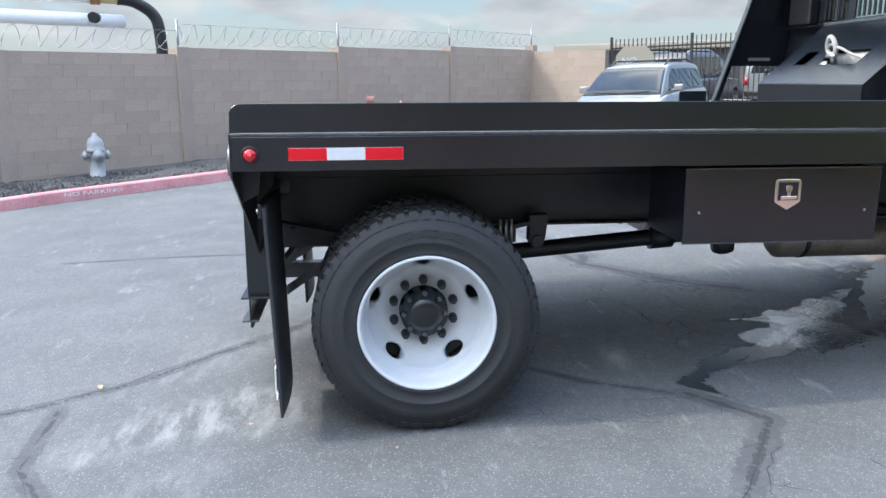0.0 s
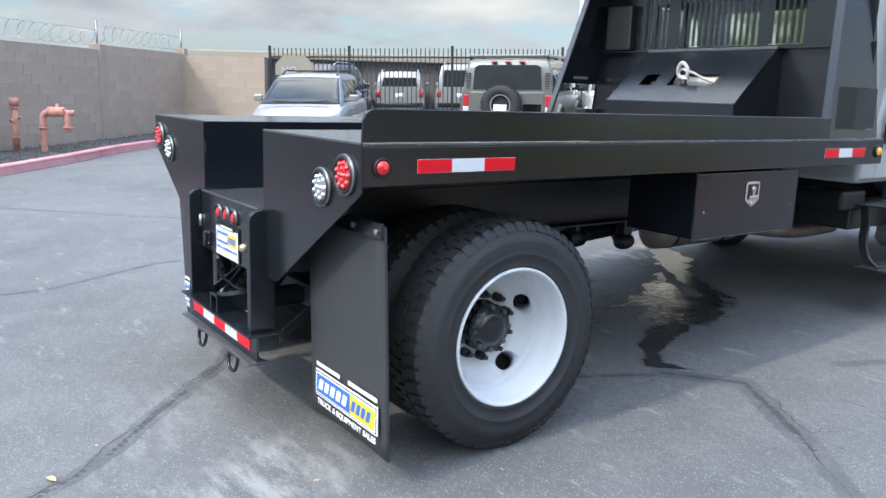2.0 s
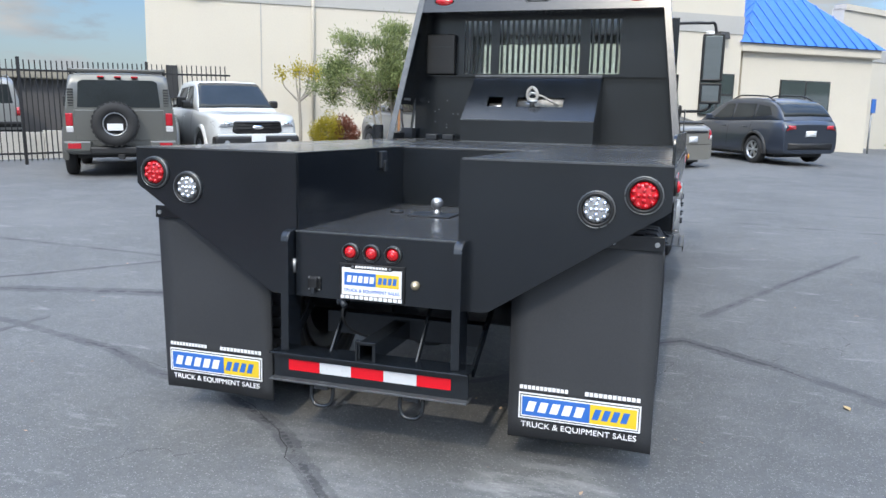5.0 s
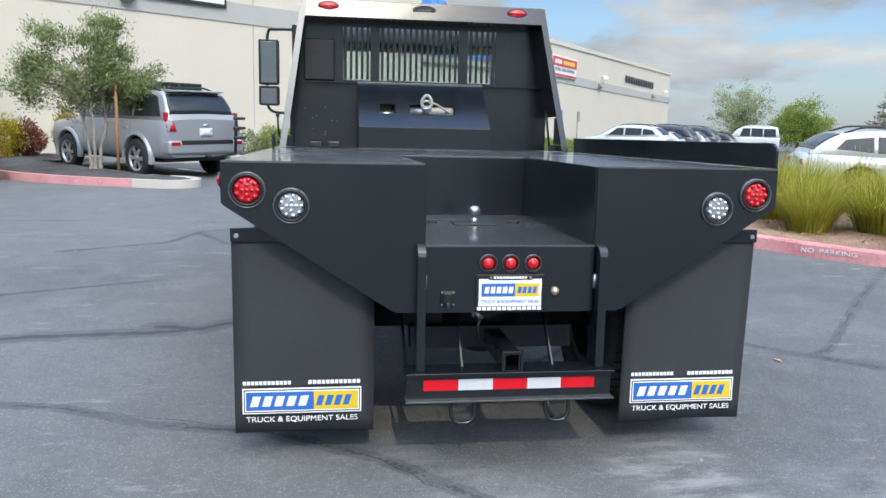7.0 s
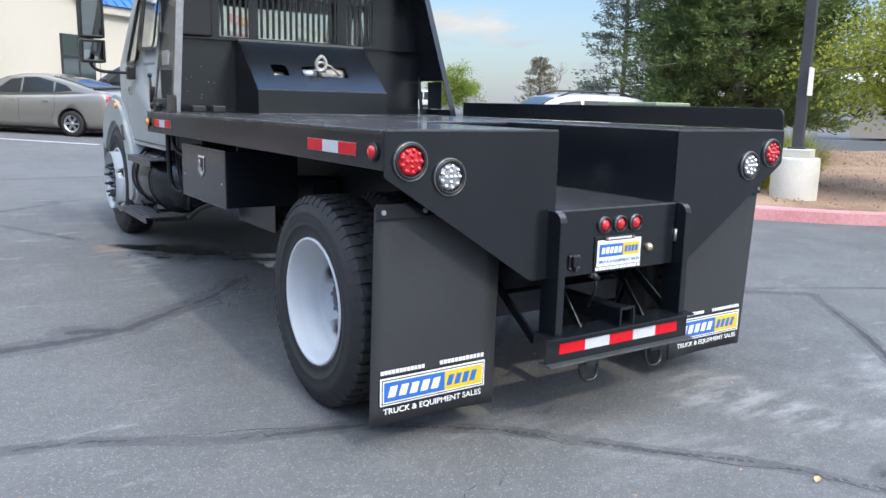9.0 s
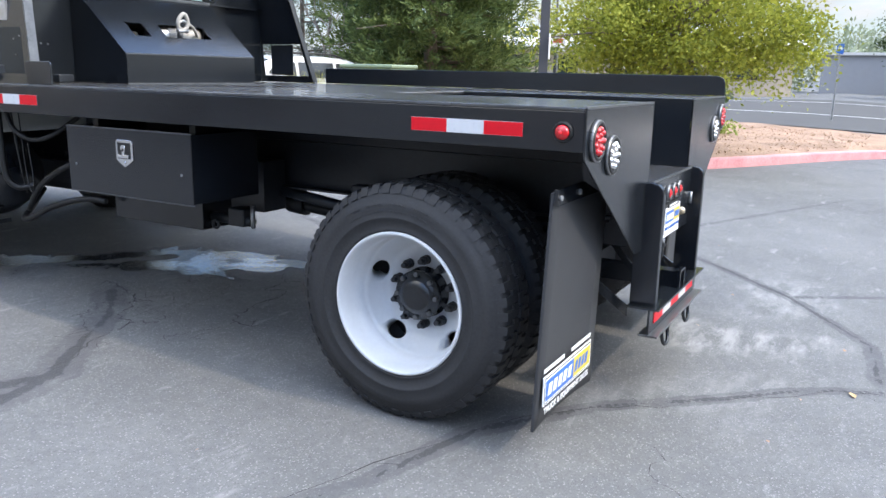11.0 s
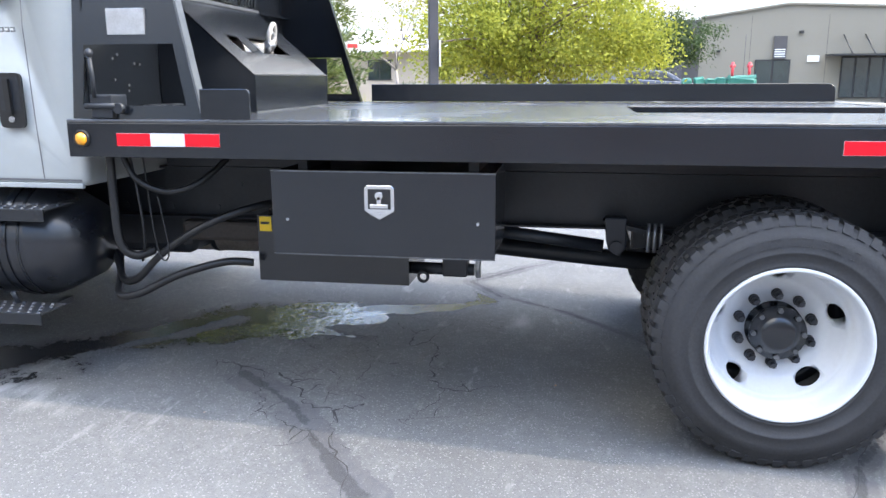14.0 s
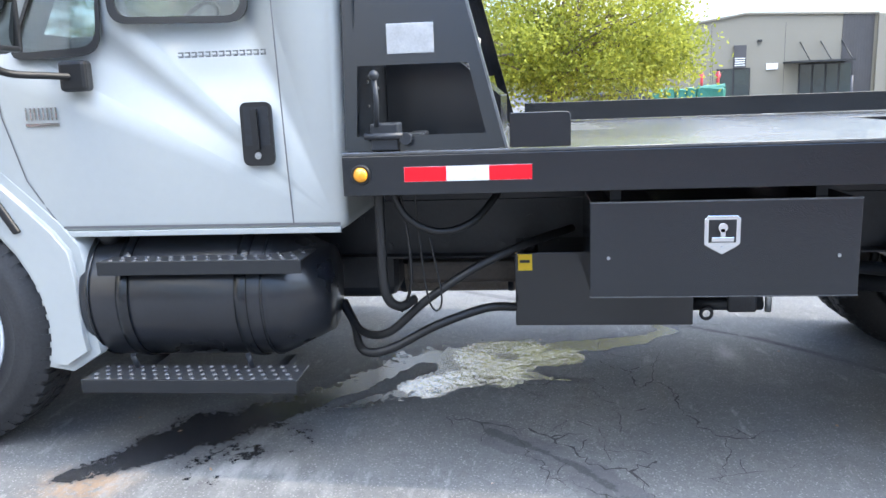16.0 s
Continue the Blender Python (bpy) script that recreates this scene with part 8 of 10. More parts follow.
    def flank(self, s, pts, out, fx):
        b = bmesh.new()
        lo = [b.verts.new((s * (fx(y, z) - 0.03), y, z)) for y, z in pts]
        hi = [b.verts.new((s * (fx(y, z) + out), y, z)) for y, z in pts]
        k = len(pts)
        b.faces.new(hi); b.faces.new(lo[::-1])
        for i in range(k):
            b.faces.new((lo[i], lo[(i + 1) % k], hi[(i + 1) % k], hi[i]))
        return b

    def seam(self, pts, w=0.008):
        """A door gap along (y, z) points on both flanks."""
        for s in (-1, 1):
            b = bmesh.new()
            n = 8
            line = [(p[0] + (q[0] - p[0]) * k / n, p[1] + (q[1] - p[1]) * k / n) for p, q in zip(pts, pts[1:]) for k in range(n)] + [pts[-1]]
            rows = [[b.verts.new((s * (self.side_x(y, z) + o), y + dy, z + dz)) for o, dy, dz in ((-0.012, -w / 2, -w / 2), (0.0015, -w / 2, -w / 2), (0.0015, w / 2, w / 2), (-0.012, w / 2, w / 2))] for y, z in line]
            for u, v in zip(rows, rows[1:]):
                for k in range(3):
                    b.faces.new((u[k], u[k + 1], v[k + 1], v[k]))
            self.part("door_gap", b, WELL)

    def handles(self, ys, z):
        for s in (-1, 1):
            for y in ys:
                x = s * self.side_x(y, z)
                self.part("door_handle", box(x - 0.006, x + s * 0.024, y, y + 0.18, z - 0.016, z + 0.018, 0.007), self.paint)

    def mirrors(self, y, z, mat=None, size=1.0, out=0.05):
        for s in (-1, 1):
            x = s * (self.hw + out)
            self.part("wing_mirror", merged(moved(box(-0.10, 0.10, -0.045, 0.06, -0.075, 0.075, 0.035, 3), pose(x, y, z) @ Matrix.Scale(size, 4)), tube([(s * (self.hw - 0.14), y + 0.02, z - 0.07), (x - s * 0.05, y + 0.02, z - 0.03)], 0.025, 8)), mat or self.paint)

    def patch(self, name, pts, mat, front=True, out=0.012, deep=0.08, label=""):
        """A shaped plate of (x, z) points laid on the nose or tail, following its bend."""
        def yy(x, z):
            best = None
            for k in range(41):
                y = 0.9 * k / 40
                yq = y if front else self.L - y
                if self.side_x(yq, z) >= abs(x) and self.deck(yq) + 0.03 >= z >= self.sill(yq) - 0.02:
                    best = yq
                    break
            return best if best is not None else (0.5 if front else self.L - 0.5)
        d = -1 if front else 1
        ring = [(p[0] + (q[0] - p[0]) * k / 5, p[1] + (q[1] - p[1]) * k / 5) for p, q in zip(pts, pts[1:] + pts[:1]) for k in range(5)]
        cx, cz = sum(p[0] for p in ring) / len(ring), sum(p[1] for p in ring) / len(ring)
        b = bmesh.new()
        hi = [b.verts.new((x, yy(x, z) + d * out, z)) for x, z in ring]
        mid = b.verts.new((cx, yy(cx, cz) + d * (out + 0.004), cz))
        lo = [b.verts.new((x, yy(x, z) - d * deep, z)) for x, z in ring]
        n = len(ring)
        for i in range(n):
            b.faces.new((hi[i], hi[(i + 1) % n], mid)).smooth = True
            b.faces.new((lo[i], lo[(i + 1) % n], hi[(i + 1) % n], hi[i]))
        return self.part(name, b, mat, label)

    def both(self, name, pts, mat, front=True, out=0.012, label=""):
        for s in (-1, 1):
            self.patch(name, [(s * x, z) for x, z in pts], mat, front, out, label=label)

    def plate(self, z, front=True, x=0.0, out=0.02):
        self.patch("number_plate", [(x - 0.15, z - 0.075), (x + 0.15, z - 0.075), (x + 0.15, z + 0.075), (x - 0.15, z + 0.075)], PLATE, front, out)

    def rails(self, y0, y1, inset=0.12, mat=None, lift=0.05, r=0.02):
        for s in (-1, 1):
            pts = []
            for k in range(7):
                y = y0 + (y1 - y0) * k / 6
                x = self.glass_x(y, self.roof(y) - 0.1) - inset
                pts.append((s * x, y, self.roof(y) - 0.02 + (lift + 0.02 if 0 < k < 6 else 0)))
            self.part("roof_rail", tube(curve(pts, 3), r, 8), mat or TRIM)


def facing(x, y, fx, fy):
    """Pose on the lot of a car whose nose points along (fx, fy); its own front is -y."""
    return on_ground(x, y, math.degrees(math.atan2(fy, fx)) + 90)


# minivan in front of the fence
van = Car("minivan", "silver minivan parked facing the lot by the fence", "minivan", facing(-11.2, 5.45, 0.80, -0.60) @ Matrix.Diagonal((1.03, 1, 0.95, 1)), SILVER, 5.05, 1.96,
          [(0, 0.70), (0.15, 0.80), (0.6, 0.92), (1.15, 1.03), (2.2, 1.08), (4.6, 1.10), (4.95, 1.06), (5.05, 0.98)], [(0.85, 0.97), (1.35, 1.32), (1.85, 1.62), (2.3, 1.735), (3.2, 1.76), (4.3, 1.735), (4.7, 1.62), (4.93, 1.25), (5.0, 1.05)],
          [(0, 0.30), (0.2, 0.22), (1.5, 0.22), (4.5, 0.24), (5.05, 0.34)], [(0, 0.74), (0.12, 0.84), (0.4, 0.94), (0.9, 0.99), (2, 1.0), (4.3, 1.0), (4.8, 0.96), (5.05, 0.86)], (0.98, 4.02, 0.335), lean=0.30)
van.screen("windscreen", 0.98, 1.92, 0.93)
van.screen("rear_window", 4.90, 4.66, 0.85)
van.side_windows([[(1.55, 1.12), (2.55, 1.13), (2.55, 1.56), (2.25, 1.58), (1.95, 1.46)], [(2.68, 1.13), (3.58, 1.14), (3.58, 1.58), (2.68, 1.58)], [(3.72, 1.14), (4.60, 1.16), (4.48, 1.50), (4.35, 1.56), (3.72, 1.58)]])
van.seam([(1.62, 0.32), (1.55, 0.7), (1.52, 1.02)]); van.seam([(2.62, 0.30), (2.62, 1.04)]); van.seam([(3.62, 0.34), (3.66, 1.05)])
van.handles((2.36, 2.72), 0.92)
van.mirrors(1.62, 1.18)
van.both("headlamp", [(0.50, 0.66), (0.90, 0.72), (0.92, 0.84), (0.80, 0.85), (0.54, 0.76)], HEAD, True, 0.02)
van.both("lamp_bowl", [(0.62, 0.70), (0.72, 0.72), (0.72, 0.79), (0.62, 0.78)], CHROME, True, 0.026)
van.both("fog_lamp", [(0.60, 0.40), (0.72, 0.40), (0.72, 0.47), (0.60, 0.47)], HEAD, True, 0.014)
van.patch("grille", [(-0.44, 0.66), (0.44, 0.66), (0.46, 0.72), (0.40, 0.765), (-0.40, 0.765), (-0.46, 0.72)], TRIM, True, 0.012)
for z in (0.685, 0.715, 0.745):
    van.patch("grille_bar", [(-0.42, z - 0.006), (0.42, z - 0.006), (0.42, z + 0.006), (-0.42, z + 0.006)], CHROME, True, 0.02)
van.patch("grille_emblem", [(-0.07, 0.70), (0, 0.675), (0.07, 0.70), (0.07, 0.74), (0, 0.765), (-0.07, 0.74)], CHROME, True, 0.03)
van.patch("bumper_line", [(-0.80, 0.615), (0.80, 0.615), (0.80, 0.632), (-0.80, 0.632)], WELL, True, 0.004)
van.patch("lower_grille", [(-0.52, 0.33), (0.52, 0.33), (0.48, 0.43), (-0.48, 0.43)], TRIM, True, 0.01)
van.plate(0.53)
van.rails(2.1, 4.4, 0.10)
for y in (2.7, 3.8):
    part("roof_bar", tube([(-0.62, y, 1.80), (0.62, y, 1.80)], 0.018, 8), TRIM, van.c)
for s in (-1, 1):
    part("wiper", tube([(s * 0.08, 0.98, 1.09), (s * 0.58, 1.04, 1.13)], 0.009, 6), TRIM, van.c)

# boxy utility vehicle
hm = Car("utility_vehicle", "boxy pewter off-road vehicle with a rear spare wheel", "car", facing(-11.8, 12.85, -0.60, 0.80), PEWTER, 4.2, 2.05,
         [(0, 1.10), (0.1, 1.16), (1.2, 1.20), (1.6, 1.26), (4.12, 1.27), (4.2, 1.25)], [(1.2, 1.22), (1.55, 1.80), (1.8, 1.95), (3.0, 1.99), (3.95, 1.97), (4.10, 1.90), (4.17, 1.5), (4.19, 1.26)],
         [(0, 0.52), (0.3, 0.42), (3.8, 0.42), (4.2, 0.50)], [(0, 0.93), (0.15, 0.97), (0.5, 1.0), (3.9, 1.0), (4.1, 0.985), (4.2, 0.96)], (0.85, 3.45, 0.44), lean=0.13, shoulder=0.955, flare=PEWTER)
hm.side_windows([[(1.75, 1.30), (2.5, 1.30), (2.5, 1.76), (1.95, 1.76)], [(2.62, 1.30), (3.25, 1.30), (3.25, 1.76), (2.62, 1.76)], [(3.37, 1.30), (3.98, 1.30), (3.95, 1.76), (3.37, 1.76)]])
L = 4.2
part("rear_window", prism([(-0.74, 1.33), (0.74, 1.33), (0.70, 1.80), (0.62, 1.84), (-0.62, 1.84), (-0.70, 1.80)], "y", 4.10, 4.196, 0.004, 1), CAR_GLASS, hm.c)
part("tailgate", box(-0.80, 0.80, 4.17, 4.212, 0.70, 1.28, 0.012), PEWTER, hm.c)
for s in (-1, 1):
    part("tail_lamp", box(s * 0.825, s * 0.955, L - 0.08, L + 0.012, 0.98, 1.22, 0.015), TAIL, hm.c)
    part("reverse_lamp", box(s * 0.825, s * 0.955, L - 0.08, L + 0.012, 0.86, 0.975, 0.015), TAIL_CLEAR, hm.c)
    vent = part("vent", box(s * 0.80, s * 0.90, L - 0.16, L - 0.016, 1.30, 1.68, 0.01), TRIM, hm.c)
    for k in range(7):
        part("louvre", box(s * 0.80, s * 0.90, L - 0.02, L - 0.006, 1.32 + 0.05 * k, 1.345 + 0.05 * k), PEWTER, vent)
    part("bumper_step", box(s * 0.52, s * 1.0, L - 0.05, L + 0.16, 0.50, 0.70, 0.03), PEWTER, hm.c)
    part("reflector", box(s * 0.70, s * 0.93, L + 0.155, L + 0.168, 0.56, 0.66, 0.003), TAIL, hm.c)
    part("big_mirror", merged(box(s * 1.06, s * 1.28, 1.55, 1.66, 1.30, 1.54, 0.03), tube([(s * 0.98, 1.6, 1.32), (s * 1.12, 1.6, 1.36)], 0.03, 8)), TRIM, hm.c)
    part("rack_rail", box(s * 0.80, s * 0.86, 1.9, 4.05, 2.00, 2.06, 0.015), PEWTER, hm.c)
    for y in (2.0, 3.0, 3.95):
        part("rack_foot", box(s * 0.80, s * 0.85, y, y + 0.08, 1.90, 2.03, 0.008), TRIM, hm.c)
part("rack_end", box(-0.82, 0.82, 3.98, 4.05, 2.00, 2.05, 0.015), PEWTER, hm.c)
for k in range(4):
    part("rack_bar", tube([(-0.82, 2.1 + k * 0.5, 2.03), (0.82, 2.1 + k * 0.5, 2.03)], 0.018, 8), PEWTER, hm.c)
for x in (-0.30, 0.0, 0.30):
    part("roof_lamp", box(x - 0.06, x + 0.06, 4.10, 4.17, 1.885, 1.915, 0.008), TAIL, hm.c)
part("tow_bumper", box(-0.55, 0.55, L - 0.05, L + 0.2, 0.44, 0.60, 0.04), TRIM, hm.c)
part("tow_hitch", box(-0.06, 0.06, L + 0.1, L + 0.24, 0.36, 0.45, 0.01), TRIM, hm.c)
spare = part("spare_wheel", lathe([(0.22, 0.0), (0.36, 0.0), (0.415, 0.05), (0.415, 0.2), (0.37, 0.25), (0.26, 0.255), (0.22, 0.22)], "y", 36, (0.08, L + 0.03, 1.02)), CAR_RUBBER, hm.c, "spare wheel on the tailgate")
for k in range(26):
    a = 2 * math.pi * k / 26
    part("tread_block", moved(box(-0.03, 0.03, 0.04, 0.22, 0.40, 0.428), pose(0.08, L + 0.03, 1.02) @ Matrix.Rotation(a, 4, "Y")), CAR_RUBBER, spare)
part("spare_rim", lathe([(0.225, 0.22), (0.20, 0.17), (0.12, 0.15), (0.0, 0.16)], "y", 28, (0.08, L + 0.03, 1.02)), TRIM, spare)
part("rim_ring", ring((0.08, L + 0.225, 1.02), 0.20, 0.226, 0.02, "y", 28), ALLOY, spare)
part("number_plate", box(-0.06, 0.22, L + 0.24, L + 0.25, 0.90, 1.03, 0.004), PLATE, spare)

# pickup
pk = Car("pickup_truck", "white crew cab pickup truck facing the lot", "pickup", facing(-7.5, 11.5, 0.75, -0.66) @ Matrix.Diagonal((1, 1, 1.055, 1)), CARWHITE, 5.35, 1.90,
         [(0, 0.96), (0.06, 1.06), (0.3, 1.11), (1.4, 1.17), (1.7, 1.19), (3.7, 1.20), (5.2, 1.20), (5.35, 1.18)], [(1.30, 1.14), (1.7, 1.48), (2.05, 1.74), (2.35, 1.80), (3.2, 1.80), (3.55, 1.72), (3.72, 1.45), (3.78, 1.18)],
         [(0, 0.44), (0.2, 0.40), (1.5, 0.40), (4.8, 0.42), (5.35, 0.52)], [(0, 0.84), (0.1, 0.92), (0.35, 0.985), (0.8, 1.0), (5.0, 1.0), (5.35, 0.97)], (0.92, 4.15, 0.39), lean=0.28, shoulder=0.93, flare=CARWHITE)
pk.screen("windscreen", 1.42, 2.08, 0.93)
pk.screen("rear_window", 3.75, 3.62, 0.85)
pk.side_windows([[(1.95, 1.25), (2.62, 1.26), (2.62, 1.66), (2.25, 1.66)], [(2.74, 1.26), (3.50, 1.27), (3.38, 1.62), (2.74, 1.66)]])
pk.seam([(1.82, 0.48), (1.78, 1.14)]); pk.seam([(2.68, 0.48), (2.68, 1.14)]); pk.seam([(3.62, 0.62), (3.62, 1.15)])
pk.handles((2.42, 3.30), 1.04)
pk.mirrors(1.90, 1.30, TRIM, 1.05)
pk.both("headlamp", [(0.50, 0.90), (0.86, 0.88), (0.90, 0.98), (0.84, 1.02), (0.54, 0.99)], HEAD, True, 0.02)
pk.both("lamp_bowl", [(0.58, 0.92), (0.68, 0.92), (0.68, 0.97), (0.58, 0.97)], CHROME, True, 0.027)
pk.patch("grille", [(-0.42, 0.74), (0.42, 0.74), (0.53, 0.80), (0.50, 0.98), (0.46, 1.0), (-0.46, 1.0), (-0.50, 0.98), (-0.53, 0.80)], TRIM, True, 0.02)
for z in (0.79, 0.85, 0.91, 0.965):
    pk.patch("grille_bar", [(-0.47, z - 0.009), (0.47, z - 0.009), (0.47, z + 0.009), (-0.47, z + 0.009)], WELL, True, 0.034)
pk.patch("grille_emblem", [(-0.12, 0.88), (-0.08, 0.845), (0.08, 0.845), (0.12, 0.88), (0.08, 0.915), (-0.08, 0.915)], CHROME, True, 0.045)
part("front_bumper", box(-0.90, 0.90, -0.07, 0.30, 0.46, 0.72, 0.06, 4), TRIM, pk.c)
for s in (-1, 1):
    part("fog_lamp", disc((s * 0.66, -0.06, 0.58), 0.055, -0.02, "y", 16), HEAD, pk.c)
part("bumper_top", box(-0.84, 0.84, -0.05, 0.28, 0.70, 0.755, 0.02), CARWHITE, pk.c)
part("number_plate", box(-0.15, 0.15, -0.088, -0.068, 0.60, 0.74, 0.004), PLATE, pk.c)
part("bed_well", box(-0.75, 0.75, 3.85, 5.25, 1.10, 1.232), TRIM, pk.c)

# hatchback
hb = Car("hatchback", "tan pearl hatchback parked by the office building", "car", facing(-1.75, 19.15, -0.74, 0.67) @ Matrix.Scale(0.9, 4), PEARL, 4.45, 1.74,
         [(0, 0.58), (0.12, 0.68), (0.5, 0.80), (1.0, 0.90), (2.0, 0.95), (3.4, 1.02), (4.2, 1.08), (4.40, 1.04), (4.45, 0.96)], [(0.72, 0.84), (1.2, 1.14), (1.7, 1.39), (2.2, 1.48), (2.8, 1.47), (3.5, 1.33), (4.1, 1.16), (4.35, 1.08)],
         [(0, 0.26), (0.2, 0.19), (4.1, 0.20), (4.45, 0.30)], [(0, 0.70), (0.12, 0.83), (0.4, 0.94), (0.9, 1.0), (3.6, 1.0), (4.1, 0.95), (4.35, 0.88), (4.45, 0.82)], (0.86, 3.56, 0.315), lean=0.40)
hb.screen("windscreen", 0.86, 1.78, 0.93)
hb.screen("rear_window", 4.02, 2.95, 0.86)
hb.part("spoiler", skin([[hb.over(4.06 + 0.05 * k, -0.95 + 1.9 * j / 10)[:2] + (hb.over(4.06 + 0.05 * k, -0.95 + 1.9 * j / 10)[2] + 0.02,) for j in range(11)][::-1] for k in range(3)], 0.03), TRIM)
hb.side_windows([[(1.42, 1.00), (2.12, 1.02), (2.12, 1.34), (1.85, 1.30)], [(2.22, 1.02), (3.02, 1.06), (2.98, 1.30), (2.55, 1.37), (2.22, 1.37)], [(3.10, 1.07), (3.52, 1.11), (3.35, 1.21), (3.10, 1.28)]])
hb.seam([(1.38, 0.28), (1.30, 0.62), (1.34, 0.92)]); hb.seam([(2.17, 0.26), (2.17, 0.95)]); hb.seam([(3.05, 0.42), (3.14, 0.7), (3.10, 1.0)])
hb.handles((1.92, 2.80), 0.84)
hb.mirrors(1.42, 1.02)
hb.both("headlamp", [(0.44, 0.56), (0.74, 0.62), (0.72, 0.74), (0.50, 0.66)], HEAD, True, 0.014)
hb.patch("grille", [(-0.30, 0.42), (0.30, 0.42), (0.34, 0.50), (-0.34, 0.50)], TRIM, True, 0.01)
hb.both("tail_lamp", [(0.58, 0.76), (0.74, 0.76), (0.70, 1.0), (0.60, 1.01)], TAIL, False, 0.014)
hb.both("reverse_lamp", [(0.60, 0.74), (0.73, 0.74), (0.73, 0.86), (0.60, 0.86)], TAIL_CLEAR, False, 0.018)
hb.patch("hatch_glass", [(-0.52, 0.92), (0.52, 0.92), (0.50, 1.01), (-0.50, 1.01)], TRIM, False, 0.008)
hb.patch("bumper_line", [(-0.68, 0.62), (0.68, 0.62), (0.68, 0.632), (-0.68, 0.632)], WELL, False, 0.004)
hb.plate(0.76, False)

# four-wheel drive with a rear rack
ru = Car("sport_utility", "silver four-wheel drive parked by the planted island", "car", facing(-3.34, 13.57, -0.70, 0.71) @ pose(0, -4.75, 0), SILVER_BLUE, 4.75, 1.90,
         [(0, 0.92), (0.08, 1.02), (0.5, 1.10), (1.2, 1.16), (1.7, 1.19), (4.5, 1.20), (4.7, 1.18), (4.75, 1.12)], [(1.15, 1.12), (1.55, 1.45), (1.95, 1.72), (2.3, 1.80), (3.2, 1.82), (4.15, 1.79), (4.40, 1.72), (4.60, 1.42), (4.68, 1.20)],
         [(0, 0.46), (0.3, 0.40), (4.3, 0.42), (4.75, 0.52)], [(0, 0.84), (0.12, 0.92), (0.4, 0.98), (1.0, 1.0), (4.2, 1.0), (4.6, 0.97), (4.75, 0.92)], (0.95, 3.72, 0.40), lean=0.25, shoulder=0.93, flare=SILVER_BLUE)
ru.screen("windscreen", 1.28, 1.98, 0.92)
ru.screen("rear_window", 4.64, 4.40, 0.86)
ru.side_windows([[(1.80, 1.26), (2.55, 1.27), (2.55, 1.68), (2.15, 1.67)], [(2.66, 1.27), (3.40, 1.27), (3.40, 1.69), (2.66, 1.69)], [(3.52, 1.27), (4.42, 1.28), (4.22, 1.64), (4.05, 1.68), (3.52, 1.69)]])
ru.seam([(1.62, 0.5), (1.62, 1.1)]); ru.seam([(2.60, 0.48), (2.60, 1.12)]); ru.seam([(3.30, 0.66), (3.46, 0.9), (3.46, 1.12)])
ru.handles((2.36, 3.20), 1.02)
ru.mirrors(1.80, 1.30)
ru.both("tail_lamp", [(0.70, 0.98), (0.88, 0.98), (0.87, 1.17), (0.78, 1.19), (0.74, 1.10)], TAIL, False, 0.02)
for s in (-1, 1):
    part("tail_lamp_top", box(s * 0.80, s * 0.87, 4.56, 4.66, 1.16, 1.36, 0.02), TAIL, ru.c)
    part("bumper_reflector", box(s * 0.66, s * 0.86, 4.81, 4.828, 0.70, 0.77, 0.006), TAIL, ru.c)
part("rear_bumper", box(-0.92, 0.92, 4.55, 4.82, 0.52, 0.80, 0.06, 4), SILVER_BLUE, ru.c)
part("bumper_step", box(-0.62, 0.62, 4.70, 4.835, 0.72, 0.80, 0.01), TRIM, ru.c)
ru.patch("emblem", [(-0.06, 1.06), (0.06, 1.06), (0.06, 1.12), (-0.06, 1.12)], CHROME, False, 0.014)
ru.plate(0.96, False)
ru.rails(2.2, 4.2, 0.10)
part("roof_spoiler", box(-0.66, 0.66, 4.30, 4.50, 1.765, 1.80, 0.012), SILVER_BLUE, ru.c)
RKX = -0.62
rack = part("bike_rack", tube([(RKX, 4.9, 0.5), (RKX, 4.95, 1.35)], 0.03, 8), TRIM, ru.c)
part("rack_beam", merged(tube([(0, 4.7, 0.46), (0, 4.92, 0.46)], 0.035, 8), tube([(0, 4.92, 0.46), (RKX, 4.92, 0.52)], 0.03, 8)), TRIM, rack)
for z in (0.85, 1.05, 1.25):
    part("rack_arm", merged(tube([(RKX - 0.14, 5.05, z), (RKX + 0.14, 5.05, z)], 0.03, 8), tube([(RKX, 4.95, z), (RKX, 5.08, z)], 0.022, 8)), TRIM, rack)


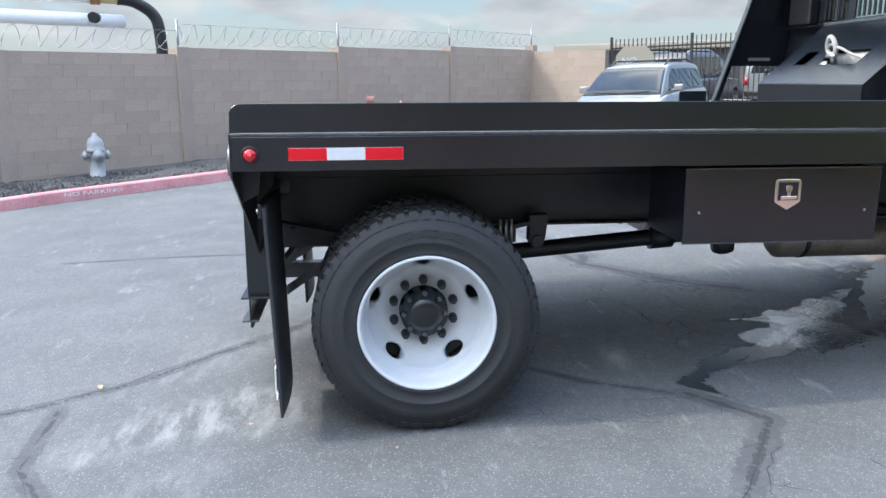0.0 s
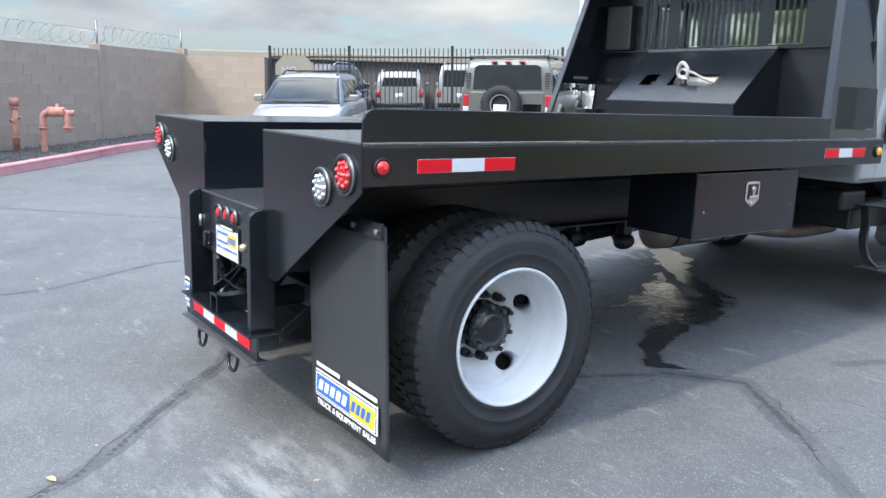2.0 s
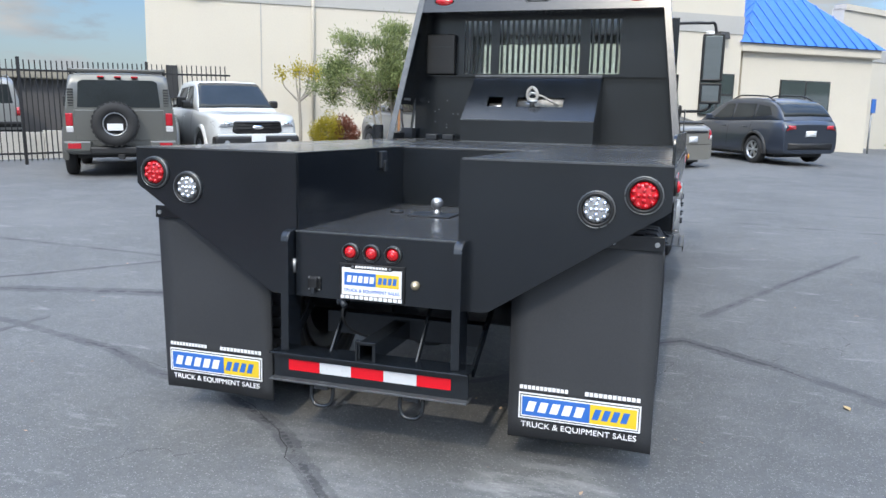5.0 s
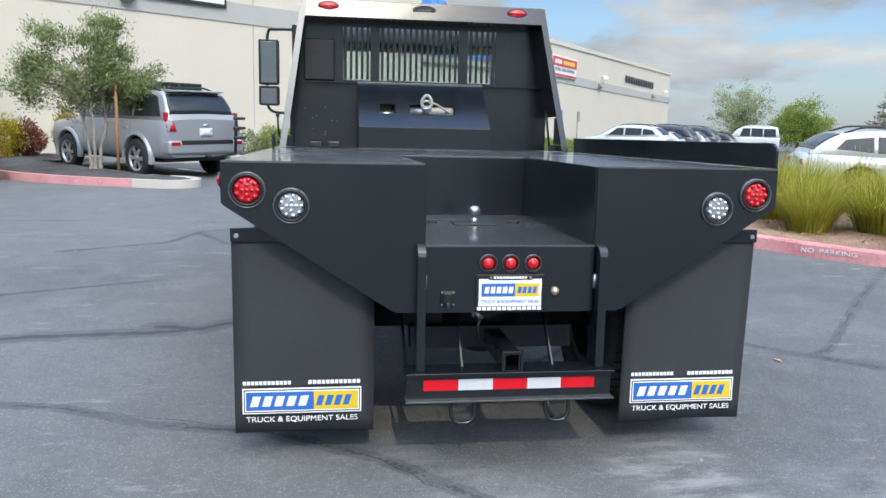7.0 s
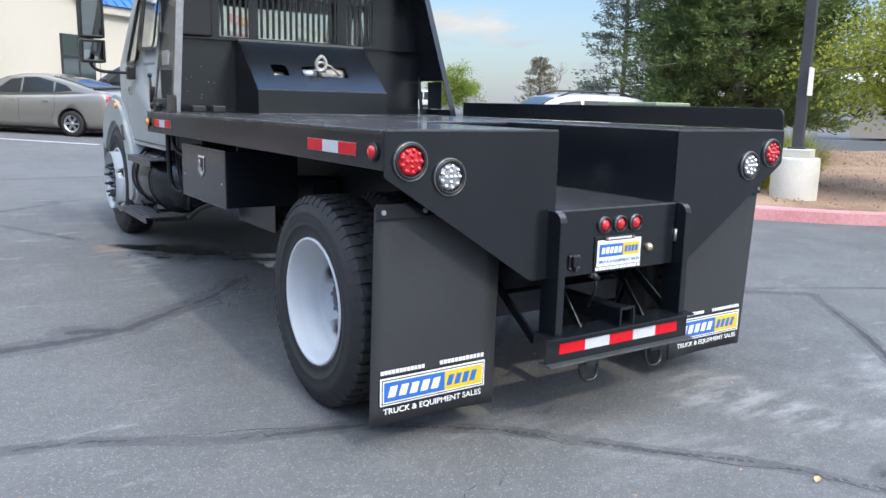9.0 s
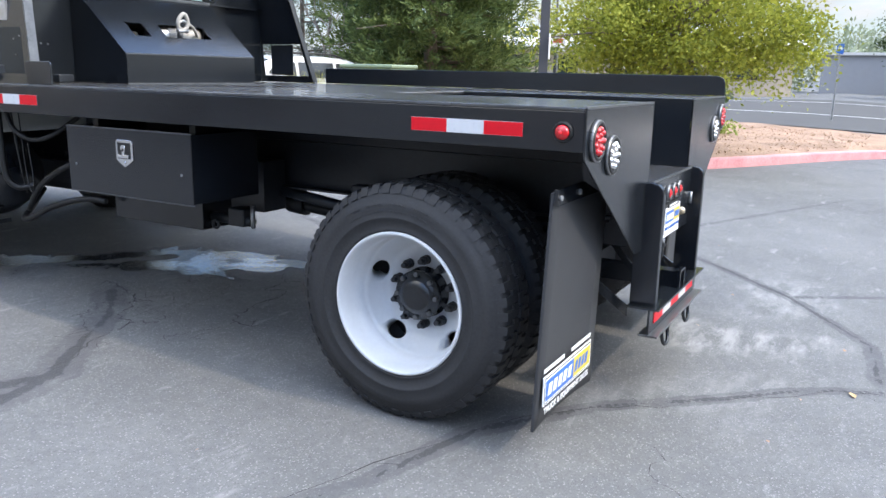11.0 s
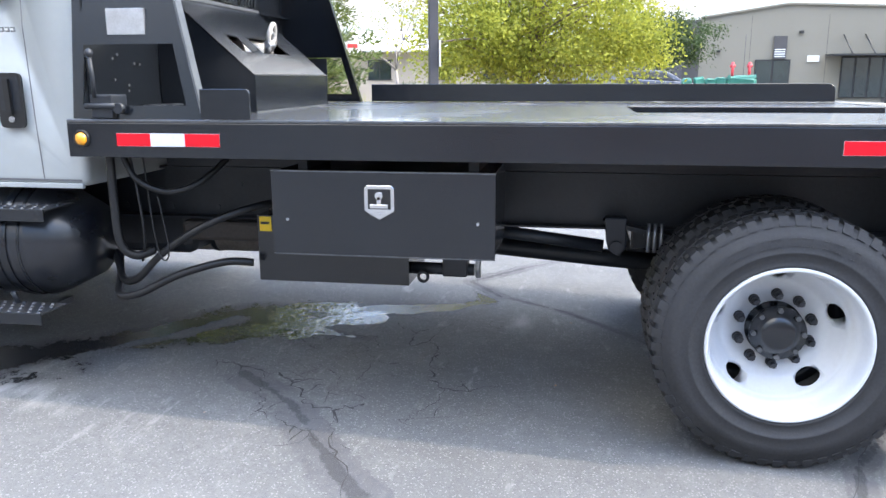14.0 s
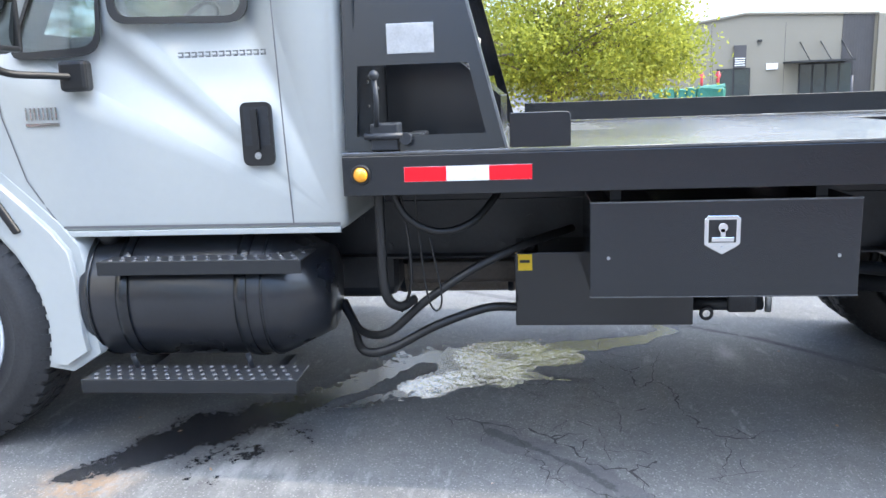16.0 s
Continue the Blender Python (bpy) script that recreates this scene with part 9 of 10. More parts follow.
def crossover(name, label, m, paint, H=1.66):
    """A rounded five-door car with a sloping rear window."""
    k = H / 1.66
    c = Car(name, label, "car", m, paint, 4.6, 1.85, [(0, 0.74 * k), (0.12, 0.86 * k), (0.6, 0.96 * k), (1.15, 1.03 * k), (2.2, 1.05 * k), (4.2, 1.12 * k), (4.5, 1.08 * k), (4.6, 0.98 * k)],
            [(0.95, 0.98 * k), (1.4, 1.30 * k), (1.9, 1.57 * k), (2.4, H), (3.3, H), (3.95, 1.58 * k), (4.3, 1.36 * k), (4.48, 1.12 * k)], [(0, 0.32), (0.25, 0.24), (4.2, 0.26), (4.6, 0.38)],
            [(0, 0.76), (0.12, 0.86), (0.45, 0.96), (1.0, 1.0), (3.9, 1.0), (4.35, 0.95), (4.6, 0.86)], (0.94, 3.62, 0.355), lean=0.33, flare=TRIM if paint is DARKBLUE else None)
    c.screen("windscreen", 1.05, 1.92, 0.92)
    c.screen("rear_window", 4.42, 3.98, 0.86)
    c.side_windows([[(1.62, 1.13 * k), (2.38, 1.15 * k), (2.38, 1.50 * k), (2.05, 1.48 * k)], [(2.50, 1.15 * k), (3.30, 1.18 * k), (3.30, 1.50 * k), (2.50, 1.51 * k)], [(3.42, 1.19 * k), (4.02, 1.24 * k), (3.85, 1.43 * k), (3.42, 1.49 * k)]])
    c.seam([(1.55, 0.36), (1.50, 0.98 * k)]); c.seam([(2.44, 0.34), (2.44, 1.02 * k)]); c.seam([(3.2, 0.6), (3.38, 0.8), (3.38, 1.06 * k)])
    c.handles((2.16, 3.06), 0.92 * k)
    c.mirrors(1.62, 1.14 * k)
    c.both("tail_lamp", [(0.46, 0.90 * k), (0.80, 0.86 * k), (0.80, 1.0 * k), (0.48, 0.98 * k)], TAIL, False, 0.016)
    c.patch("rear_apron", [(-0.66, 0.40), (0.66, 0.40), (0.66, 0.56), (-0.66, 0.56)], TRIM, False, 0.012)
    c.both("headlamp", [(0.48, 0.68 * k), (0.78, 0.72 * k), (0.78, 0.82 * k), (0.52, 0.78 * k)], HEAD, True, 0.016)
    c.patch("grille", [(-0.36, 0.50), (0.36, 0.50), (0.40, 0.66), (-0.40, 0.66)], TRIM, True, 0.012)
    c.plate(0.78 * k, False)
    c.rails(2.1, 3.9, 0.10)
    return c


def wagon(name, label, m, paint, H, category="car"):
    """An upright estate or van body."""
    c = Car(name, label, category, m, paint, 4.75, 1.88, [(0, 0.95), (0.1, 1.04), (1.2, 1.14), (1.7, 1.18), (4.6, 1.19), (4.75, 1.14)], [(1.2, 1.14), (1.6, H - 0.30), (1.95, H - 0.08), (2.4, H), (4.3, H), (4.55, H - 0.08), (4.68, 1.5), (4.72, 1.19)],
            [(0, 0.46), (0.3, 0.38), (4.4, 0.40), (4.75, 0.50)], [(0, 0.86), (0.12, 0.93), (0.5, 0.99), (4.3, 1.0), (4.6, 0.98), (4.75, 0.94)], (0.93, 3.75, 0.38), lean=0.2, shoulder=0.94)
    c.screen("windscreen", 1.3, 1.98, 0.92)
    part("rear_window", prism([(-0.66, 1.24), (0.66, 1.24), (0.58, H - 0.22), (-0.58, H - 0.22)], "y", 4.60, 4.722, 0.004, 1), CAR_GLASS, c.c)
    c.side_windows([[(1.9, 1.26), (2.6, 1.26), (2.6, H - 0.16), (2.1, H - 0.18)], [(2.72, 1.26), (3.5, 1.26), (3.5, H - 0.16), (2.72, H - 0.16)], [(3.62, 1.26), (4.45, 1.26), (4.38, H - 0.18), (3.62, H - 0.16)]])
    c.both("tail_lamp", [(0.70, 0.86), (0.86, 0.86), (0.86, 1.12), (0.72, 1.12)], TAIL, False, 0.016)
    c.patch("rear_bumper", [(-0.84, 0.50), (0.84, 0.50), (0.84, 0.66), (-0.84, 0.66)], TRIM, False, 0.05)
    c.plate(0.92, False)
    c.mirrors(1.85, 1.30)
    c.rails(2.2, 4.4, 0.10, ALLOY)
    return c


crossover("crossover", "white crossover parked behind the tall grass", facing(12.65, 9.55, 0.93, -0.36), CARWHITE, 1.44)
crossover("dark_crossover", "dark blue crossover parked beside the hatchback", facing(1.5, 22.6, -0.55, 0.83), DARKBLUE, 1.68)
wagon("yard_wagon", "silver estate car parked behind the fence", facing(-24.9, 16.9, -0.826, 0.562), SILVER, 1.78)
y2 = wagon("yard_wagon", "tall silver off-road wagon parked behind the fence", facing(-23.4, 19.0, -0.78, 0.625), SILVER, 2.05)
part("rear_carrier", box(-0.80, 0.80, 4.75, 5.15, 0.60, 0.68, 0.02), TRIM, y2.c)
wagon("yard_van", "dark van parked behind the fence", facing(-21.5, 12.6, -0.71, 0.70), DARKCAR, 1.95, "van")
for x, y, paint, H, lab in ((16.45, 34.9, CARWHITE, 1.62, "white crossover parked nose to the warehouse"), (18.5, 37.5, CARWHITE, 1.45, "low white car parked nose to the warehouse"), (20.4, 39.9, DARKCAR, 1.85, "dark off-road car parked nose to the warehouse"), (22.7, 43.0, SILVER, 1.55, "silver car parked nose to the warehouse"), (24.6, 45.4, DARKCAR, 1.75, "dark estate car parked nose to the warehouse"), (27.6, 48.6, DARKCAR, 1.42, "charcoal car parked at the end of the row")):
    crossover("parked_car", lab, facing(x - 3.75, y + 2.84, -0.797, 0.604), paint, H)
wagon("parked_van", "white van parked in the distance", facing(29.0, 55.0, -0.88, 0.47), CARWHITE, 2.0, "van")

crossover("parked_car", "dark blue-green car parked across the street", facing(42.0, -5.2, -0.1, -1.0), DARKBLUE, 1.5)

# parking lines near the office
for k, (a, b) in enumerate((((-4.4, 16.0), (-1.55, 13.1)), ((-3.3, 17.9), (0.3, 14.45)), ((-1.89, 19.26), (0.6, 17.4)), ((17.4, 36.6), (20.4, 34.2)))):
    d = Vector((b[0] - a[0], b[1] - a[1]))
    s = Vector((-d.y, d.x)).normalized() * 0.05
    bm = bmesh.new()
    q = [(a[0] + s.x, a[1] + s.y), (a[0] - s.x, a[1] - s.y), (b[0] - s.x, b[1] - s.y), (b[0] + s.x, b[1] + s.y)]
    v = [bm.verts.new((x, y, ground_z(x, y) + 0.004)) for x, y in q]
    bm.faces.new(v)
    tagged(mesh_object("parking_line", bm, LINE_WHITE), "worn white parking bay line on asphalt", "road marking", kind="structure")

# ---- planting ----
def leaf_material(name, dark, pale, through_light=0.35, rough=0.6):
    """Leaves of uneven colour that let some light through."""
    m = bpy.data.materials.new(name)
    m.use_nodes = True
    n, l = m.node_tree.nodes, m.node_tree.links
    b, out = n["Principled BSDF"], n["Material Output"]
    geo = n.new("ShaderNodeNewGeometry")
    tc = n.new("ShaderNodeTexCoord")
    big = n.new("ShaderNodeTexNoise")
    big.inputs["Scale"].default_value = 1.1
    l.new(tc.outputs["Object"], big.inputs["Vector"])
    add = n.new("ShaderNodeMath"); add.operation = "MULTIPLY_ADD"; add.inputs[1].default_value = 0.6
    l.new(geo.outputs["Random Per Island"], add.inputs[0])
    half = n.new("ShaderNodeMath"); half.operation = "MULTIPLY_ADD"; half.inputs[1].default_value = 1.2; half.inputs[2].default_value = -0.4
    l.new(big.outputs["Fac"], half.inputs[0])
    l.new(half.outputs[0], add.inputs[2])
    ramp = n.new("ShaderNodeValToRGB")
    ramp.color_ramp.elements[0].color, ramp.color_ramp.elements[1].color = (*dark, 1), (*pale, 1)
    ramp.color_ramp.elements[0].position, ramp.color_ramp.elements[1].position = 0.1, 0.85
    l.new(add.outputs[0], ramp.inputs[0])
    l.new(ramp.outputs[0], b.inputs["Base Color"])
    b.inputs["Roughness"].default_value = rough
    b.inputs["Specular IOR Level"].default_value = 0.3
    tr = n.new("ShaderNodeBsdfTranslucent")
    l.new(ramp.outputs[0], tr.inputs["Color"])
    mx = n.new("ShaderNodeMixShader"); mx.inputs[0].default_value = through_light
    l.new(b.outputs[0], mx.inputs[1]); l.new(tr.outputs[0], mx.inputs[2])
    l.new(mx.outputs[0], out.inputs["Surface"])
    return m


BARK = material("grey_brown_bark", (0.16, 0.125, 0.10), 0.95, var=0.35, scale=6, fine=40, bump=0.01, bump_scale=24)
BARK_PALE = material("pale_grey_bark", (0.30, 0.27, 0.23), 0.95, var=0.3, scale=6, fine=40, bump=0.006, bump_scale=30)
STAKE = material("weathered_timber_stake", (0.34, 0.27, 0.17), 0.9, var=0.25, scale=5, fine=40, bump=0.003, bump_scale=40)
LEAF_LIME = leaf_material("lime_green_leaves", (0.15, 0.185, 0.03), (0.48, 0.49, 0.085), 0.46)
LEAF_FIR = leaf_material("dark_conifer_needles", (0.045, 0.085, 0.032), (0.17, 0.22, 0.07), 0.3)
LEAF_BROWN_FIR = leaf_material("brownish_conifer_needles", (0.13, 0.12, 0.08), (0.32, 0.28, 0.20), 0.25)
LEAF_FAR_FIR = leaf_material("grey_green_needles", (0.08, 0.11, 0.085), (0.20, 0.23, 0.17), 0.25)
LEAF_OLIVE = leaf_material("olive_leaves", (0.06, 0.09, 0.032), (0.33, 0.38, 0.16), 0.3)
LEAF_BLOSSOM = leaf_material("pale_budding_leaves", (0.16, 0.21, 0.07), (0.46, 0.48, 0.30), 0.4)
LEAF_SPRING = leaf_material("fresh_green_leaves", (0.12, 0.18, 0.03), (0.33, 0.40, 0.09), 0.4)
LEAF_DEEP = leaf_material("deep_green_leaves", (0.03, 0.06, 0.018), (0.10, 0.15, 0.04), 0.3)
LEAF_SHADE = leaf_material("shade_tree_leaves", (0.02, 0.042, 0.015), (0.075, 0.115, 0.035), 0.25)
LEAF_GOLD = leaf_material("golden_shrub_leaves", (0.22, 0.19, 0.02), (0.52, 0.42, 0.05), 0.35)
LEAF_RED = leaf_material("red_brown_shrub_leaves", (0.09, 0.035, 0.025), (0.30, 0.10, 0.06), 0.3)
# distance haze put into the leaf colour, for the far tree row
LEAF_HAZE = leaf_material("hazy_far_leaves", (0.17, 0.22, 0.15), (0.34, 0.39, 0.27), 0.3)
GRASS = leaf_material("yellow_green_grass_blades", (0.17, 0.20, 0.025), (0.62, 0.56, 0.10), 0.4)
TWIG = material("bare_grey_twigs", (0.27, 0.24, 0.215), 0.95, var=0.3)


def quads_object(name, verts, mat, parent, label="", kind="stuff"):
    """Loose four-cornered leaves or blade pieces; verts is (n, 4, 3)."""
    k = len(verts)
    me = bpy.data.meshes.new(name)
    me.vertices.add(4 * k)
    me.vertices.foreach_set("co", verts.astype(np.float32).ravel())
    me.loops.add(4 * k)
    me.loops.foreach_set("vertex_index", np.arange(4 * k, dtype=np.int32))
    me.polygons.add(k)
    me.polygons.foreach_set("loop_start", np.arange(0, 4 * k, 4, dtype=np.int32))
    me.update()
    me.materials.append(mat)
    ob = new(name, me)
    ob.parent = parent
    return tagged(ob, label, kind=kind)


def leaves(points, along, length, width, rs, loose=0.75):
    """One pointed, slightly folded leaf at each point; along leans the tips."""
    k = len(points)
    d = along + loose * rs.normal(size=(k, 3))
    d /= np.linalg.norm(d, axis=1, keepdims=True)
    s = np.cross(d, rs.normal(size=(k, 3)))
    s /= np.linalg.norm(s, axis=1, keepdims=True)
    up = np.cross(d, s)
    ln = length * rs.uniform(0.6, 1.3, (k, 1))
    wd = width * rs.uniform(0.7, 1.3, (k, 1))
    mid = points + d * ln * 0.45
    return np.stack([points, mid + s * wd / 2 + up * wd * 0.15, points + d * ln, mid - s * wd / 2 + up * wd * 0.15], 1)


def limb(a, b, r0, r1, sag, rs, seg=6):
    a, b = Vector(a), Vector(b)
    mid = a.lerp(b, 0.5) + Vector((rs.normal() * 0.08, rs.normal() * 0.08, sag))
    return tube(curve([a, mid, b], 4), r0, seg, r_end=r1)


def broadleaf(name, label, x, y, stems, trunk_r, fork, centre, radii, clumps, per, clump_r, leaf_len, leaf_w, mat, seed, lean=(0, 0, 0.3), bark=BARK, limbs=26, keep=0.0, lift=0.12, category="tree", lobes=None):
    """A tree with stems, limbs reaching to its clumps, and a ragged crown of single leaves."""
    rs = np.random.RandomState(seed)
    ob = thing(name, label, category, pose(x, y, ground_z(x, y) + lift))
    c, r = np.array(centre, float), np.array(radii, float)
    d = rs.normal(size=(clumps, 3))
    d /= np.linalg.norm(d, axis=1, keepdims=True)
    rad = (keep + (1 - keep) * rs.uniform(0, 1, (clumps, 1)) ** 0.45) * (1 + 0.16 * rs.normal(size=(clumps, 1)))
    pc = c + d * r * rad
    if lobes:
        share = np.array([q[2] for q in lobes], float)
        which = rs.choice(len(lobes), clumps, p=share / share.sum())
        pc = np.array([q[0] for q in lobes])[which] + d * np.array([q[1] for q in lobes])[which] * rad
    pc = pc[pc[:, 2] > c[2] - r[2]]
    for k, (sx, sy) in enumerate(stems):
        top = (c[0] * 0.6 + sx * 1.5 + rs.normal() * 0.05, c[1] * 0.6 + sy * 1.5, fork + (c[2] - fork) * 0.9)
        bend = (sx * 1.0 + rs.normal() * 0.04, sy * 1.0 + rs.normal() * 0.04, fork * 0.55)
        part("trunk", merged(tube(curve([(sx * 0.5, sy * 0.5, -0.2), (sx * 0.5, sy * 0.5, 0.0), bend, (sx * 1.3, sy * 1.3, fork), top], 6), trunk_r, 12, r_end=trunk_r * 0.35),
                             lathe([(trunk_r * 1.5, -0.15), (trunk_r * 1.25, 0.06), (trunk_r * 0.98, 0.25)], "z", 12, (sx * 0.5, sy * 0.5, 0))), bark, ob)
    pick = rs.permutation(len(pc))[:limbs]
    for k in pick:
        sx, sy = stems[int(rs.randint(len(stems)))]
        h = fork + (c[2] - fork) * rs.uniform(-0.1, 0.8)
        f = max(0.0, (h - fork) / max(0.1, c[2] - fork))
        base = (sx * 1.3 * (1 - f) + (c[0] * 0.6 + sx * 1.5) * f, sy * 1.3 * (1 - f) + (c[1] * 0.6 + sy * 1.5) * f, h)
        part("branch", limb(base, tuple(pc[k]), trunk_r * rs.uniform(0.12, 0.24), 0.006, rs.uniform(0.0, 0.2), rs), bark, ob)
    pts = np.repeat(pc, per, axis=0)
    size = clump_r * rs.uniform(0.6, 1.3, (len(pc), 1)).repeat(per, axis=0)
    pts = pts + rs.normal(size=pts.shape) * size * np.array([1, 1, 0.75])
    out = pts - c
    out /= np.linalg.norm(out, axis=1, keepdims=True) + 1e-6
    quads_object("crown", leaves(pts, out * 0.5 + np.array(lean), leaf_len, leaf_w, rs), mat, ob)
    return ob


def conifer(name, label, x, y, height, radius, skirt, mat, seed, branches=190, sprays=13, per=16, needle=0.13, lift=0.12, lean=1.0):
    rs = np.random.RandomState(seed)
    ob = thing(name, label, "conifer", pose(x, y, ground_z(x, y) + lift))
    part("trunk", tube([(0, 0, -0.2), (0, 0, skirt), (0.05, 0, height * 0.6), (0, 0.04, height * 0.97)], radius * 0.085, 12, r_end=0.03), BARK, ob)
    pts, dirs, bm = [], [], bmesh.new()
    for k in range(branches):
        h = skirt + (height - skirt) * rs.uniform(0, 1) ** 1.15
        f = (h - skirt) / (height - skirt)
        reach = radius * (1 - f ** 1.5) * rs.uniform(0.62, 1.1) * (1 if f > 0.1 else 0.85) + 0.15
        a = rs.uniform(0, 2 * math.pi)
        u = np.array([math.cos(a), math.sin(a), 0.0])
        tip = u * reach + np.array([0, 0, h + reach * (0.18 - 0.30 * lean * (1 - f))])
        b0 = np.array([0, 0, h])
        if k % 3 == 0:
            tube_into(bm, [Vector(b0), Vector(b0 + (tip - b0) * 0.5 + np.array([0, 0, 0.08])), Vector(tip)], 0.03, 5, r_end=0.006)
        for s in range(sprays):
            q = 0.25 + 0.75 * (s + rs.uniform()) / sprays
            p = b0 + (tip - b0) * q + np.array([0, 0, 0.32 * q * (1 - q)])
            side = np.cross(u, [0, 0, 1.0]) * rs.normal() * 0.30 * reach * (1 - 0.45 * q)
            n_ = per
            t = rs.uniform(0, 1, (n_, 1))
            axis = u * 0.55 + side / (np.linalg.norm(side) + 1e-6) * 0.5 + np.array([0, 0, 0.12 + 0.3 * rs.uniform()])
            pts.append(p + side * 0.7 + axis * t * 0.38 + rs.normal(size=(n_, 3)) * 0.045)
            dirs.append(np.tile(axis, (n_, 1)))
    tagged(part("bough_mass", bm, BARK, ob), kind="stuff")
    pts, dirs = np.concatenate(pts), np.concatenate(dirs)
    quads_object("needles", leaves(pts, dirs, needle, needle * 0.24, rs, 0.38), mat, ob)
    return ob


def bare_tree(name, label, x, y, height, spread, seed, lift=0.0):
    """Leafless branching by repeated forks."""
    rs = np.random.RandomState(seed)
    ob = thing(name, label, "tree", pose(x, y, ground_z(x, y) + lift))
    bm, tips = bmesh.new(), []

    def grow(p, d, ln, r, depth):
        q = p + d * ln
        tube_into(bm, [p, p.lerp(q, 0.5) + Vector(rs.normal(size=3)) * 0.04 * ln, q], r, 5 if depth else 8, r_end=r * 0.62)
        if depth >= 5 or r < 0.004:
            tips.append(q)
            return
        for _ in range(3 if depth < 3 else 2):
            e = (d + Vector(rs.normal(size=3)) * spread).normalized()
            grow(q, (e + Vector((0, 0, 0.18))).normalized(), ln * rs.uniform(0.6, 0.82), r * 0.58, depth + 1)
    grow(Vector((0, 0, 0)), Vector((0, 0, 1)), height * 0.28, height * 0.016, 0)
    tagged(part("branch_crown", bm, TWIG, ob), kind="stuff")
    return ob, tips


def grass_clump(name, label, x, y, height, radius, blades, seed, mat=GRASS, lift=0.12, lush=1.0):
    """Arching blades from one tuft."""
    rs = np.random.RandomState(seed)
    ob = thing(name, label, "ornamental grass", pose(x, y, ground_z(x, y) + lift), group="tall grass tufts on the island")
    a = rs.uniform(0, 2 * math.pi, blades)
    base = np.stack([np.cos(a), np.sin(a), 0 * a], 1) * (radius * 0.34 * np.sqrt(rs.uniform(0, 1, (blades, 1))))
    az = a + rs.normal(size=blades) * 0.6
    u = np.stack([np.cos(az), np.sin(az), 0 * az], 1)
    ln = height * rs.uniform(0.65, 1.25, (blades, 1))
    out = rs.uniform(0.12, 0.95, (blades, 1)) ** 1.2 * lush
    w = np.cross(u, [0, 0, 1.0]) * rs.uniform(0.004, 0.009, (blades, 1))
    rings = []
    for k in range(5):
        t = k / 4
        p = base + u * (out * ln * (0.35 * t + 0.75 * t * t)) + np.array([0, 0, 1.0]) * (ln * (t - 0.55 * out * t * t * t))
        rings.append((p - w * (1 - 0.9 * t), p + w * (1 - 0.9 * t)))
    verts = np.stack([v for r in rings for v in r], 1).reshape(-1, 3)
    i = np.arange(blades)[:, None] * 10
    faces = np.concatenate([i + np.array([2 * k, 2 * k + 1, 2 * k + 3, 2 * k + 2]) for k in range(4)])
    me = bpy.data.meshes.new("blades")
    me.vertices.add(len(verts)); me.vertices.foreach_set("co", verts.astype(np.float32).ravel())
    me.loops.add(faces.size); me.loops.foreach_set("vertex_index", faces.astype(np.int32).ravel())
    me.polygons.add(len(faces)); me.polygons.foreach_set("loop_start", np.arange(0, faces.size, 4, dtype=np.int32))
    me.update(); me.materials.append(mat)
    bl = new("blades", me)
    bl.parent = ob
    tagged(bl, kind="stuff")
    return ob


def shrub(name, label, x, y, r, h, mat, seed, count=5000, leaf=0.05, lift=0.1):
    rs = np.random.RandomState(seed)
    ob = thing(name, label, "shrub", pose(x, y, ground_z(x, y) + lift))
    bm = bmesh.new()
    for k in range(14):
        a = rs.uniform(0, 6.28)
        tube_into(bm, [Vector((0, 0, -0.05)), Vector((math.cos(a) * r * 0.5, math.sin(a) * r * 0.5, h * rs.uniform(0.5, 0.85)))], 0.012, 5, r_end=0.004)
    part("stems", bm, BARK, ob)
    d = rs.normal(size=(count, 3)); d /= np.linalg.norm(d, axis=1, keepdims=True)
    lump = 1 + 0.18 * np.sin(5 * d[:, :1] + seed) + 0.15 * np.sin(7 * d[:, 1:2] + 2 * seed)
    pts = d * np.array([r, r, h * 0.5]) * lump * rs.uniform(0.5, 1.05, (count, 1)) + np.array([0, 0, h * 0.52])
    pts[:, 2] = np.maximum(pts[:, 2], 0.02)
    quads_object("leaves", leaves(pts, d, leaf, leaf * 0.5, rs), mat, ob)
    return ob


# island with tall grass
ISLE = [(6.3, 10.6), (5.6, 9.5), (4.9, 8.1), (4.27, 6.0), (4.5, 5.2), (5.2, 4.3), (6.05, 3.4), (7.2, 2.5), (9.5, 1.3), (13, -0.3), (15.0, -1.6), (15.75, -2.35), (16.3, -3.0), (17.1, -3.4), (18.0, -3.3), (18.6, -2.8)]
kerb_i, il = kerb_line("kerb_island", ISLE, KERB_RED, "faded red painted fire lane kerb round the planted island", w=0.17, h=0.16)
filled("mulch_bed", [(p.x + 0.13, p.y + 0.08) for p in il] + [(18.9, -1.2), (19.0, 0.6), (19.3, 4.5), (19.4, 9), (18, 10.5), (14.4, 8.0), (11.5, 7.9), (9.3, 8.6), (7.6, 9.6)], MULCH, "brown bark mulch bed behind the red kerb", "mulch", 0.14, 0.06, 0.55)
rs = np.random.RandomState(5)
k = 9000
mp = np.stack([rs.uniform(4.6, 18, k), rs.uniform(-0.5, 9.5, k)], 1)
edge = np.array([(p.x, p.y) for p in il])
near = np.min(np.hypot(mp[:, None, 0] - edge[None, :, 0], mp[:, None, 1] - edge[None, :, 1]), axis=1)
inside = mp[:, 0] > np.interp(mp[:, 1], edge[::-1, 1], edge[::-1, 0]) + 0.2
mp = mp[(near > 0.2) & inside]
